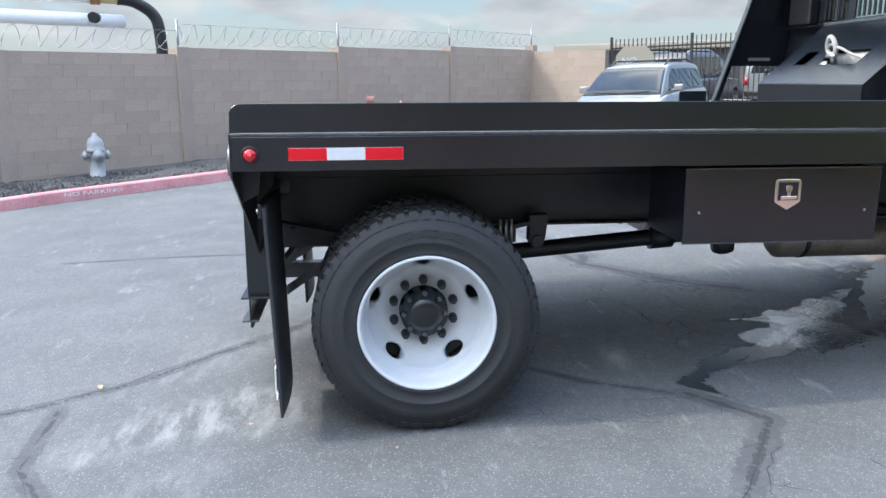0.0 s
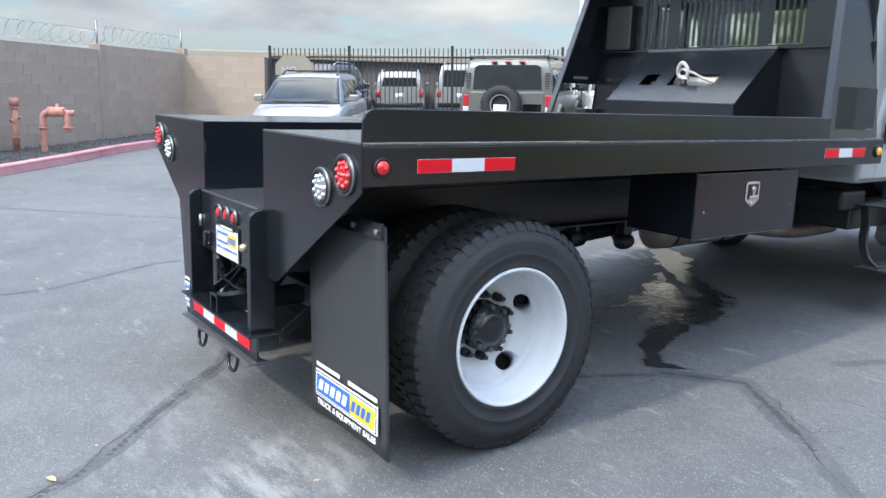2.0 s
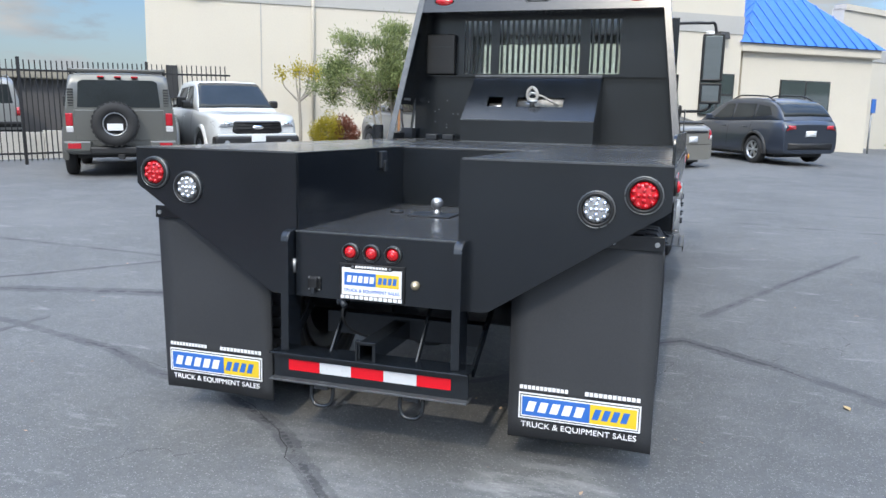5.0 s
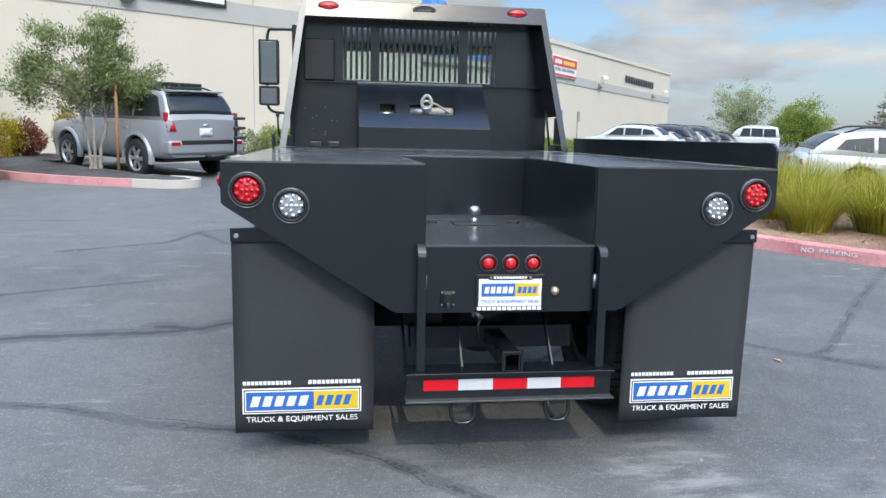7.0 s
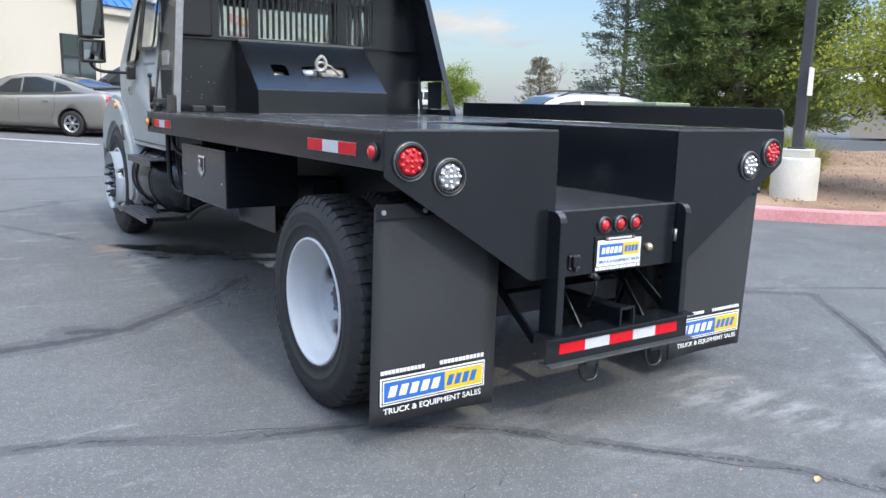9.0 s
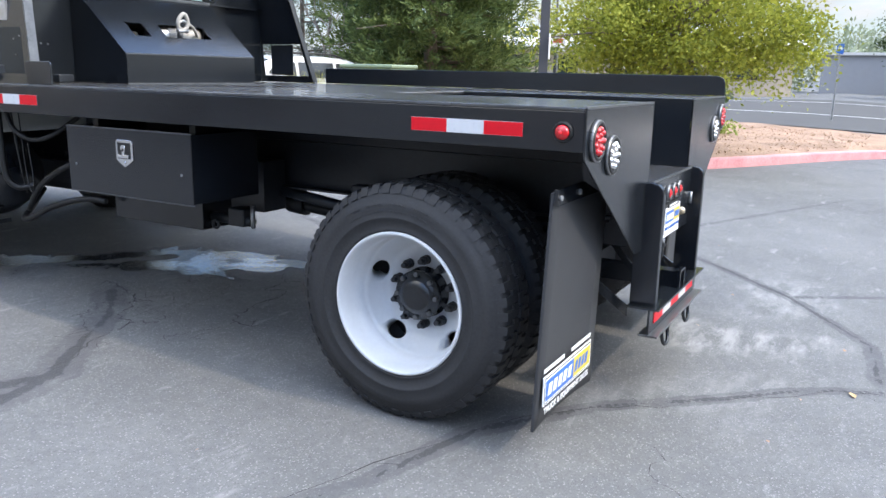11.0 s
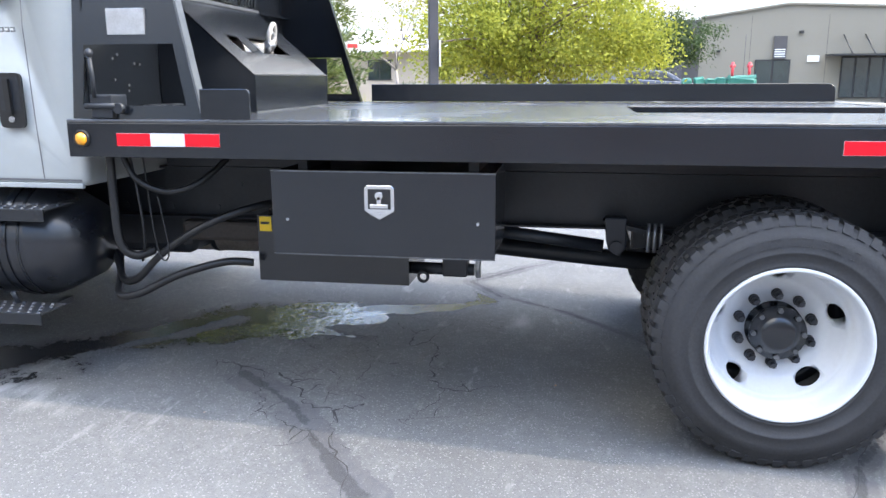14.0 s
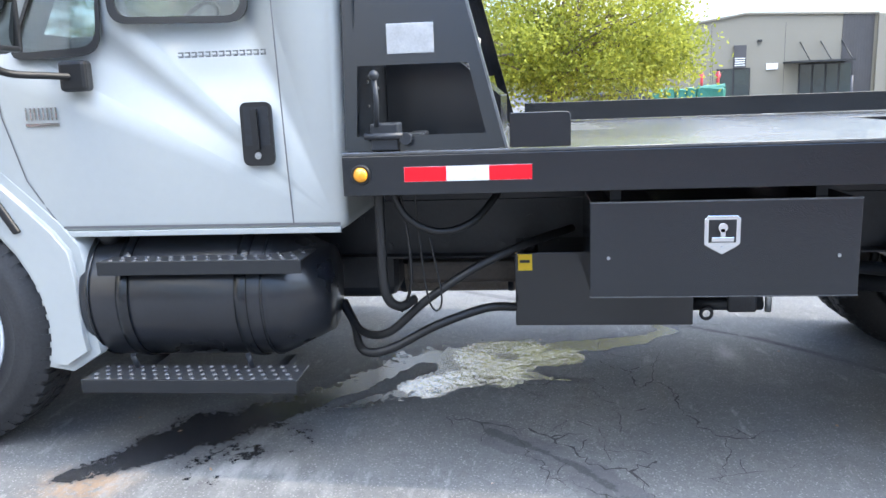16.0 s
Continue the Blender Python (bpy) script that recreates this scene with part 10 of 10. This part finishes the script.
mz = 0.035 * (mp[:, 1] - 0.8) + 0.205 - np.clip((mp[:, 0] - 3) / 14, 0, 1) * np.clip((mp[:, 1] - 8) / 18, 0, 1) + 0.5 * np.clip((mp[:, 0] - 18) / 20, 0, 1) * np.clip((10 - mp[:, 1]) / 8, 0, 1)
chips = leaves(np.column_stack([mp, mz]), np.tile([0.0, 0.0, 0.02], (len(mp), 1)), 0.05, 0.02, rs)
CHIP = leaf_material("bark_chips", (0.20, 0.115, 0.075), (0.50, 0.34, 0.23), 0.0, 0.9)
tagged(quads_object("bark_chips", chips, CHIP, None), "loose bark chips and dry leaves on the bed", "mulch", kind="stuff")

for words_, (x, y) in (("NO  PARKING", (4.85, 4.72)), ("FIRE  LANE", (5.40, 4.08))):
    j = min(range(1, len(il) - 1), key=lambda q: (il[q].x - x) ** 2 + (il[q].y - y) ** 2)
    d = il[j + 1] - il[j - 1]
    w_ = moved(moved(lettering(words_, 0.08, 0.002), Matrix.Diagonal((1.2, 1, 0.95, 1))), pose(il[j].x, il[j].y, ground_z(il[j].x, il[j].y) + 0.085, 0, 0, math.degrees(math.atan2(d.y, d.x))))
    tagged(mesh_object("kerb_lettering", w_, LINE_WHITE), "white stencilled fire lane lettering on the kerb", "lettering", kind="structure")

for j, (x, y, h, r, nb) in enumerate(((5.25, 6.75, 1.05, 0.62, 900), (5.2, 5.75, 0.88, 0.62, 1000), (6.1, 7.3, 1.1, 0.62, 850), (6.0, 5.5, 0.95, 0.66, 1000), (6.2, 4.75, 0.85, 0.6, 900), (6.9, 6.1, 1.05, 0.66, 900), (6.95, 5.2, 0.95, 0.6, 850), (6.0, 8.5, 1.0, 0.6, 700), (7.1, 7.6, 1.05, 0.6, 700), (7.5, 4.55, 0.92, 0.62, 800), (7.9, 5.55, 0.98, 0.64, 800), (8.5, 4.5, 0.95, 0.62, 750), (8.7, 6.1, 1.0, 0.62, 700), (9.4, 5.2, 0.98, 0.62, 650))):
    grass_clump("tall_grass", "arching yellow-green ornamental grass tuft in the mulch bed", x, y, h * 0.9, r * 1.1, int(nb * 1.3), 40 + j)

crown = [((0.0, -0.3, 3.5), (1.0, 0.9, 1.0), 3), ((-0.9, -1.3, 2.5), (0.95, 0.85, 0.85), 3), ((0.4, 1.0, 2.8), (1.0, 0.85, 0.9), 3), ((0.9, -1.1, 3.0), (0.9, 0.9, 0.9), 2), ((-0.9, 0.6, 1.9), (1.0, 0.9, 0.6), 3), ((0.2, -1.8, 1.8), (0.8, 0.6, 0.55), 2), ((0.6, 1.0, 1.7), (0.9, 0.8, 0.5), 2), ((-0.3, -0.4, 2.2), (1.0, 1.0, 0.9), 3), ((-0.2, -0.6, 1.55), (1.3, 1.2, 0.45), 4)]
broadleaf("street_tree", "lime green leafy tree with a stout trunk in mulch", 9.5, 2.55, [(0.0, 0.0)], 0.17, 1.2, (0.1, -0.35, 2.6), (2.15, 2.0, 2.0), 270, 150, 0.24, 0.075, 0.040, LEAF_LIME, 11, limbs=90, lean=(0, 0, 0.2), keep=0.2, lobes=crown)
stake = thing("tree_stake", "weathered round timber stake beside the tree trunk", "stake", pose(9.62, 2.28, ground_z(9, 2.3) + 0.12))
part("post", tube([(0, 0, -0.2), (0.03, 0, 1.15)], 0.055, 12), STAKE, stake)
part("tie", tube([(0.02, 0, 1.05), (-0.12, 0.22, 1.1)], 0.015, 6), PLASTIC, stake)
conifer("conifer", "tall dense dark green conifer behind the grass island", 13.3, 9.2, 10.5, 2.9, 0.8, LEAF_FIR, 3, 460, 15, 24, 0.165)
conifer("conifer", "tall dense dark green conifer behind the grass island", 16.3, 11.6, 11.0, 2.8, 0.9, LEAF_FIR, 4, 400, 14, 22, 0.165)
conifer("conifer", "slim dark blue-green conifer at the bed's far end", 16.6, 16.0, 6.5, 1.5, 0.5, LEAF_FAR_FIR, 6, 150, 9, 12, 0.14)
conifer("conifer", "sparse brownish conifer far off by the road", 27.5, 33.0, 3.9, 1.35, 0.4, LEAF_BROWN_FIR, 8, 90, 8, 8, 0.18, 0.0)
bare_tree("bare_tree", "leafless pale grey tree by the conifers", 14.6, 13.4, 4.4, 0.42, 31)
bare_tree("bare_tree", "leafless tree far off by the road", 29.0, 33.6, 4.8, 0.4, 32)
broadleaf("young_tree", "airy pale green young tree beyond the warehouse", 33.7, 59.7, [(0, 0)], 0.14, 1.2, (0, 0, 3.0), (2.4, 2.4, 2.6), 190, 60, 0.24, 0.15, 0.07, LEAF_BLOSSOM, 13, limbs=70, lift=0, lean=(0, 0, 0.7))
broadleaf("young_tree", "round fresh green tree beyond the warehouse", 36.1, 54.8, [(0, 0)], 0.16, 1.0, (0, 0, 2.2), (2.25, 2.25, 1.75), 150, 110, 0.30, 0.15, 0.08, LEAF_SPRING, 14, limbs=40, lift=0)

shrub("dark_shrub", "rounded dark green shrub in the mulch bed", 17.0, 5.9, 0.62, 0.95, LEAF_DEEP, 59, 4200, 0.07)
shrub("low_shrub", "sparse low shrub in the mulch bed", 14.0, 2.6, 0.55, 0.45, LEAF_SPRING, 58, 900, 0.09)

# utility cabinet
CAB_GREEN = material("pale_green_cabinet_paint", (0.25, 0.32, 0.23), 0.5, var=0.15, scale=2, fine=50)
CAB_DARK = material("grey_green_cabinet_paint", (0.16, 0.21, 0.17), 0.5, var=0.15, scale=2, fine=50)
cab_box = thing("utility_cabinet", "tall pale green steel utility cabinet in the planted bed", "cabinet", pose(8.22, 7.27, ground_z(8.2, 7.3) + 0.12, 0, 0, -90))
part("body", box(-0.53, 0.53, -0.40, 0.40, 0.06, 1.14, 0.012), CAB_GREEN, cab_box)
part("lid", box(-0.56, 0.56, -0.44, 0.44, 1.14, 1.20, 0.015), CAB_GREEN, cab_box)
part("plinth", box(-0.6, 0.6, -0.48, 0.48, -0.15, 0.06, 0.01), CONCRETE, cab_box)
for a, b in ((-0.51, -0.27), (-0.255, 0.51)):
    door_ = part("door", box(a, b, -0.416, -0.398, 0.12, 1.11, 0.006), CAB_GREEN, cab_box)
    for z in (0.30, 0.92):
        part("hinge", tube([(a + (0.0 if b > 0 else 0.235), -0.42, z - 0.04), (a + (0.0 if b > 0 else 0.235), -0.42, z + 0.04)], 0.012, 8), STEEL, door_)
part("padlock", merged(box(-0.46, -0.40, -0.445, -0.416, 0.50, 0.56, 0.006), tube([(-0.45, -0.43, 0.55), (-0.45, -0.43, 0.60), (-0.41, -0.43, 0.60), (-0.41, -0.43, 0.55)], 0.007, 6)), TRIM, cab_box)
low_box = thing("transformer_box", "low grey-green steel transformer box beside the cabinet", "cabinet", pose(9.1, 6.75, ground_z(9.1, 6.75) + 0.12, 0, 0, -78))
part("body", box(-0.34, 0.34, -0.32, 0.32, 0.0, 0.95, 0.012), CAB_DARK, low_box)
part("lid", box(-0.37, 0.37, -0.36, 0.36, 0.95, 1.0, 0.012), CAB_GREEN, low_box)
part("handle", box(0.05, 0.09, -0.345, -0.32, 0.74, 0.86, 0.004), TRIM, low_box)

# lamp post
lp = thing("lamp_post", "dark square lamp post on a round concrete base", "lamp post", pose(7.14, 3.64, ground_z(0, 3.64) + 0.05, 0, 0, 20))
part("footing", lathe([(0.30, -0.15), (0.30, 0.66), (0.28, 0.69), (0.0, 0.69)], "z", 32), CONCRETE, lp, "round concrete footing")
part("footing_block", box(-0.19, 0.19, -0.19, 0.19, 0.685, 0.80, 0.015), CONCRETE, lp)
part("base_plate", box(-0.11, 0.11, -0.11, 0.11, 0.80, 0.825, 0.006), POLE, lp)
part("pole", box(-0.065, 0.065, -0.065, 0.065, 0.72, 7.4, 0.008), POLE, lp)
part("arm", box(-0.05, 0.05, -0.7, 0.0, 7.3, 7.38, 0.01), POLE, lp)
part("lamp_head", box(-0.2, 0.2, -1.2, -0.6, 7.28, 7.42, 0.03), POLE, lp)
part("sign_board", box(-0.13, 0.13, -0.085, -0.07, 1.50, 1.86, 0.003), SIGN_WHITE, lp, "white sign board")

# olive island in front of the office
OLIVE = [(-9.6, 15.2), (-8.1, 14.45), (-7.0, 13.1), (-5.6, 12.25)]
ko, ol = kerb_line("kerb_olive", [(-4.35, 11.85)] + OLIVE[3::-1], KERB_RED, "faded red kerb round the olive tree island", w=0.16, h=0.15)
ke, oe = kerb_line("kerb_olive_end", [(-3.9, 12.5), (-3.45, 12.2), (-3.4, 11.85), (-3.75, 11.68), (-4.35, 11.85)], KERB, "bare concrete kerb at the olive island's end", w=0.16, h=0.15)
ol = oe + ol[1:]
filled("gravel_bed_office", [(p.x, p.y + 0.13) for p in ol] + [(-9.6, 16.8), (-7.0, 18.7), (-7.0, 17.6), (-7.5, 16.05), (-4.35, 12.85)], GRAVEL, "grey gravel planting bed by the office", "gravel", 0.13, 0.05, 0.6)
plumes = [((-0.72, -0.23, 2.35), (0.40, 0.40, 0.75), 3), ((0.18, 0.06, 2.3), (0.50, 0.50, 0.78), 4), ((0.72, 0.23, 1.75), (0.46, 0.5, 0.48), 3), ((-1.1, -0.35, 1.72), (0.50, 0.5, 0.36), 3), ((-0.1, 0, 1.65), (0.8, 0.7, 0.40), 4)]
broadleaf("olive_tree", "multi-stemmed grey-green olive tree in gravel", -5.55, 13.6, [(-0.14, -0.03), (0.16, 0.06), (0.02, -0.12)], 0.042, 1.0, (-0.15, -0.05, 2.0), (1.5, 1.3, 1.15), 120, 230, 0.125, 0.085, 0.022, LEAF_OLIVE, 21, bark=BARK_PALE, limbs=60, keep=0.2, lean=(0, 0, 0.8), lobes=plumes)
st2 = thing("tree_stake", "rusty steel stake beside the olive tree", "stake", pose(-5.03, 13.3, ground_z(0, 13.3) + 0.12))
part("post", tube([(0, 0, -0.2), (0, 0, 1.75)], 0.03, 8), RUST, st2)
part("tie", tube([(0, 0, 1.6), (-0.5, -0.05, 1.62)], 0.012, 6), PLASTIC, st2)
rs = np.random.RandomState(37)
small = thing("pollard_tree", "small pollarded tree with tufts of new leaves", "tree", pose(-9.3, 16.7, ground_z(-9.3, 16.7) + 0.12))
part("trunk", tube(curve([(0, 0, -0.1), (0.02, 0, 0.6), (-0.03, 0.02, 1.35)], 6), 0.055, 10, r_end=0.04), BARK_PALE, small)
tuft = []
for k, (ax, ay, h) in enumerate(((-0.55, 0.0, 2.05), (-0.25, 0.25, 2.1), (0.05, -0.1, 2.2), (0.35, 0.2, 2.15), (0.62, -0.05, 2.0), (0.1, 0.35, 2.1))):
    part("branch", tube(curve([(-0.03, 0.02, 1.3), (ax * 0.55, ay * 0.55, 1.55), (ax * 0.9, ay * 0.9, h - 0.3), (ax, ay, h)], 6), 0.032, 8, r_end=0.014), BARK_PALE, small)
    tuft.append(np.array([ax, ay, h]) + rs.normal(size=(170, 3)) * np.array([0.10, 0.10, 0.11]))
quads_object("tuft_foliage", leaves(np.concatenate(tuft), np.tile([0, 0, 0.6], (170 * 6, 1)), 0.075, 0.035, rs), LEAF_GOLD, small)
shrub("golden_shrub", "golden-leaved shrub in the gravel bed", -8.35, 16.5, 0.45, 0.95, LEAF_GOLD, 51, 5200, 0.06)
shrub("red_shrub", "red-brown leaved shrub in the gravel bed", -8.0, 16.85, 0.40, 0.88, LEAF_RED, 52, 4200, 0.06)
shrub("golden_shrub", "yellow-green shrub beside the parked cars", -7.4, 17.9, 0.4, 1.15, LEAF_GOLD, 53, 4000, 0.06)
for j in range(7):
    x, y = 9.2 + j * 0.95, 32.6 + j * 1.25
    shrub("hedge_plant", "low clipped green hedge plant along the warehouse", x, y, 0.62, 0.75, LEAF_SPRING, 60 + j, 2600, 0.07, 0.0)

kerb_line("kerb_office", [(-5.6, 16.95), (-4.5, 17.8), (-3.36, 18.66), (-1.85, 19.85)], KERB, "bare concrete kerb in front of the office planting", w=0.18, h=0.15)
shrub("low_shrub", "brownish sparse shrub beside the clipped hedge", -3.15, 20.1, 0.62, 0.72, LEAF_OLIVE, 159, 2600, 0.06, 0.0)
for j in range(4):
    shrub("hedge_plant", "low clipped green hedge plant by the office wall", -2.55 + j * 0.42, 20.65 + j * 0.33, 0.46, 0.88, LEAF_SPRING, 160 + j, 4200, 0.05, 0.0)

# across the street
broadleaf("shade_tree", "dark green weeping tree beside the grey building", 47.5, -3.4, [(0, 0)], 0.2, 2.0, (0, 0.3, 3.3), (2.4, 3.3, 1.7), 150, 120, 0.36, 0.19, 0.075, LEAF_SHADE, 71, limbs=30, lift=0, lean=(0, 0, -0.4))
for j, (x, y, s) in enumerate(((30.5, 9.6, 33), (33.5, 15.0, 34))):
    t_, tips = bare_tree("budding_tree", "thin tree just coming into leaf across the street", x, y, 5.8, 0.42, s)
    rs = np.random.RandomState(s)
    tp = np.array([tuple(p) for p in tips])[::2].repeat(12, axis=0)
    quads_object("buds", leaves(tp + rs.normal(size=tp.shape) * 0.15, np.tile([0, 0, 0.3], (len(tp), 1)), 0.09, 0.05, rs), LEAF_SPRING, t_)
for j in range(4):
    shrub("round_shrub", "clipped dark green round shrub across the street", 27.6 + 0.5 * (j % 2) + 0.25 * j, 5.2 + j * 1.15, 0.75, 0.85, LEAF_DEEP, 80 + j, 2600, 0.08, 0.05)
for j, y in enumerate((-7.9, -9.3, -10.7)):
    shrub("round_shrub", "small clipped green shrub by the grey building", 39.6, y, 0.58, 0.62, LEAF_SPRING, 95 + j, 1600, 0.06, 0.05)

TAN_WALL = material("tan_stucco", (0.50, 0.42, 0.33), 0.9, var=0.08, scale=0.6)
PALE_ROOF = material("pale_roof_sheet", (0.62, 0.62, 0.60), 0.6, var=0.08)
th = thing("roadside_house", "low tan house with a shallow pale roof across the street", "house", pose(43, 13, ground_z(0, 13), 0, 0, 15))
part("wall", box(0, 8, -9, 9, -0.3, 2.7), TAN_WALL, th)
part("roof", prism([(-0.8, 2.6), (4.0, 3.9), (8.8, 2.6), (8.8, 2.72), (4.0, 4.05), (-0.8, 2.72)], "y", -9.8, 9.8), PALE_ROOF, th)
for y in (-6.5, -3.2, 0.5, 3.8, 6.8):
    w_ = part("window", box(-0.03, 0.05, y - 0.7, y + 0.7, 1.0, 2.1), BLDG_GLASS, th)
    part("frame", merged(box(-0.05, 0.0, y - 0.76, y + 0.76, 0.94, 1.0), box(-0.05, 0.0, y - 0.76, y + 0.76, 2.1, 2.16), box(-0.05, 0.0, y - 0.03, y + 0.03, 1.0, 2.1)), FRAME_DARK, w_)
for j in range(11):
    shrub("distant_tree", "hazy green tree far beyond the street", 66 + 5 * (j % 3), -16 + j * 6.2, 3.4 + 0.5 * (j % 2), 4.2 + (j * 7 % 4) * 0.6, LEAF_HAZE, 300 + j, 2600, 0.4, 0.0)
lw = thing("low_building", "low grey building beyond the weeping tree", "building", pose(60, -5.0, 0, 0, 0, 0))
part("wall", box(0, 6, 0, 9, -0.7, 3.2), material("grey_render", (0.30, 0.31, 0.33), 0.9, var=0.05), lw)
part("roof", box(-0.2, 6.2, -0.2, 9.2, 3.2, 3.4), PALE_ROOF, lw)

def street_sign(label, x, y, height, board, mat, yaw):
    s = thing("street_sign", label, "sign", pose(x, y, ground_z(x, y), 0, 0, yaw))
    part("post", box(-0.025, 0.025, -0.025, 0.025, -0.1, height, 0.004), STEEL, s)
    b = part("board", box(-board[0] / 2, board[0] / 2, -0.04, -0.028, height - board[1], height, 0.003), mat, s)
    part("bar", box(-board[0] * 0.35, board[0] * 0.35, -0.044, -0.040, height - board[1] * 0.55, height - board[1] * 0.35), DECAL_WHITE if mat is not SIGN_WHITE else SIGN_RED, b)
    return s

street_sign("white and red parking sign on a steel post", 20.2, 8.6, 2.5, (0.45, 0.6), SIGN_WHITE, -70)
street_sign("blue disabled parking sign on a steel post", 24.4, 0.8, 2.4, (0.21, 0.32), LOGO_BLUE, -90)
sl = thing("street_lamp", "tall slim grey street lamp across the street", "street lamp", pose(31.5, 13.2, ground_z(0, 13.2)))
part("pole", tube([(0, 0, -0.1), (0, 0, 5.2)], 0.07, 10, r_end=0.05), POLE, sl)
part("lamp_head", box(-0.12, 0.12, -0.15, 0.55, 5.15, 5.3, 0.03), POLE, sl)

# covered pipes by the grey building
kerb_line("kerb_far", [(38.4, -16), (38.3, -9), (38.2, -4.6), (38.6, -2.6), (40.0, -1.5)][::-1], KERB, "pale concrete kerb across the street", w=0.18, h=0.18)
pv = thing("covered_backflow", "red valve pipes wrapped in green insulation covers", "pipe", pose(39.4, -5.7, ground_z(39.4, -5.7) + 0.02) @ Matrix.Diagonal((1.2, 1.05, 1.35, 1)))
rs = np.random.RandomState(77)
for j, y in enumerate((1.6, 1.05, 0.5, 0.0)):
    b_ = box(-0.3, 0.3, y - 0.24, y + 0.24, 0.0, 0.82 + 0.05 * (j % 2), 0.09, 3)
    for v in b_.verts:
        v.co += Vector(rs.normal(size=3)) * 0.02
    part("cover", b_, COVER_GREEN, pv)
b_ = box(-0.35, 0.35, -1.7, -0.3, 0.0, 0.95, 0.16, 4)
for v in b_.verts:
    v.co += Vector(rs.normal(size=3)) * 0.03
part("cover", b_, COVER_GREEN, pv)
for y in (-0.55, -1.35):
    part("riser", merged(tube([(0, y, 0.8), (0, y, 1.45)], 0.07, 10), tube([(0, y - 0.12, 1.3), (0, y + 0.12, 1.3)], 0.06, 10)), PIPE_SIGNAL, pv)
part("thin_rod", tube([(0.1, -1.1, 0.8), (0.12, -1.1, 2.5)], 0.012, 6), POLE, pv)
bol = thing("bollard", "dark slim bollard by the grey building", "bollard", pose(39.0, -13.7, ground_z(39, -13.7)))
part("post", tube([(0, 0, -0.1), (0, 0, 1.8)], 0.06, 10), POLE, bol)

# dry leaves and litter on the lot
rs = np.random.RandomState(9)
k = 130
lx, ly = rs.uniform(-5, 6, k), rs.uniform(-4.5, 9, k)
lv = leaves(np.column_stack([lx, ly, 0.035 * (ly - 0.8) + 0.012]), np.tile([0, 0, 0.0], (k, 1)) * 1.0, 0.03, 0.018, rs)
lv[..., 2] = 0.035 * (lv[..., 1] - 0.8) + 0.004 + 0.25 * np.abs(lv[..., 2] - (0.035 * (lv[..., 1] - 0.8) + 0.012))
tagged(quads_object("leaf_litter", lv, CHIP, None), "scattered small dry leaves on the asphalt", "leaves", kind="stuff")
for x, y, a in ((0.33, -0.89, 0.4), (2.15, 1.35, 1.9)):
    bm = bmesh.new()
    lf = [bm.verts.new((u * 0.034, v * 0.034, w * 0.034)) for u, v, w in ((-1, 0, 0.05), (-0.4, 0.42, 0.22), (0.3, 0.38, 0.2), (1, 0, 0.1), (0.3, -0.36, 0.18), (-0.4, -0.4, 0.25), (0, 0, 0.02))]
    for j in range(6):
        bm.faces.new((lf[j], lf[(j + 1) % 6], lf[6]))
    o = mesh_object("dry_leaf", moved(bm, on_ground(x, y, math.degrees(a)) @ pose(0, 0, 0.004)), material("dry_leaf", (0.50, 0.36, 0.18), 0.8, var=0.2, scale=40))
    tagged(o, "curled tan dry leaf lying on the asphalt", "leaf")
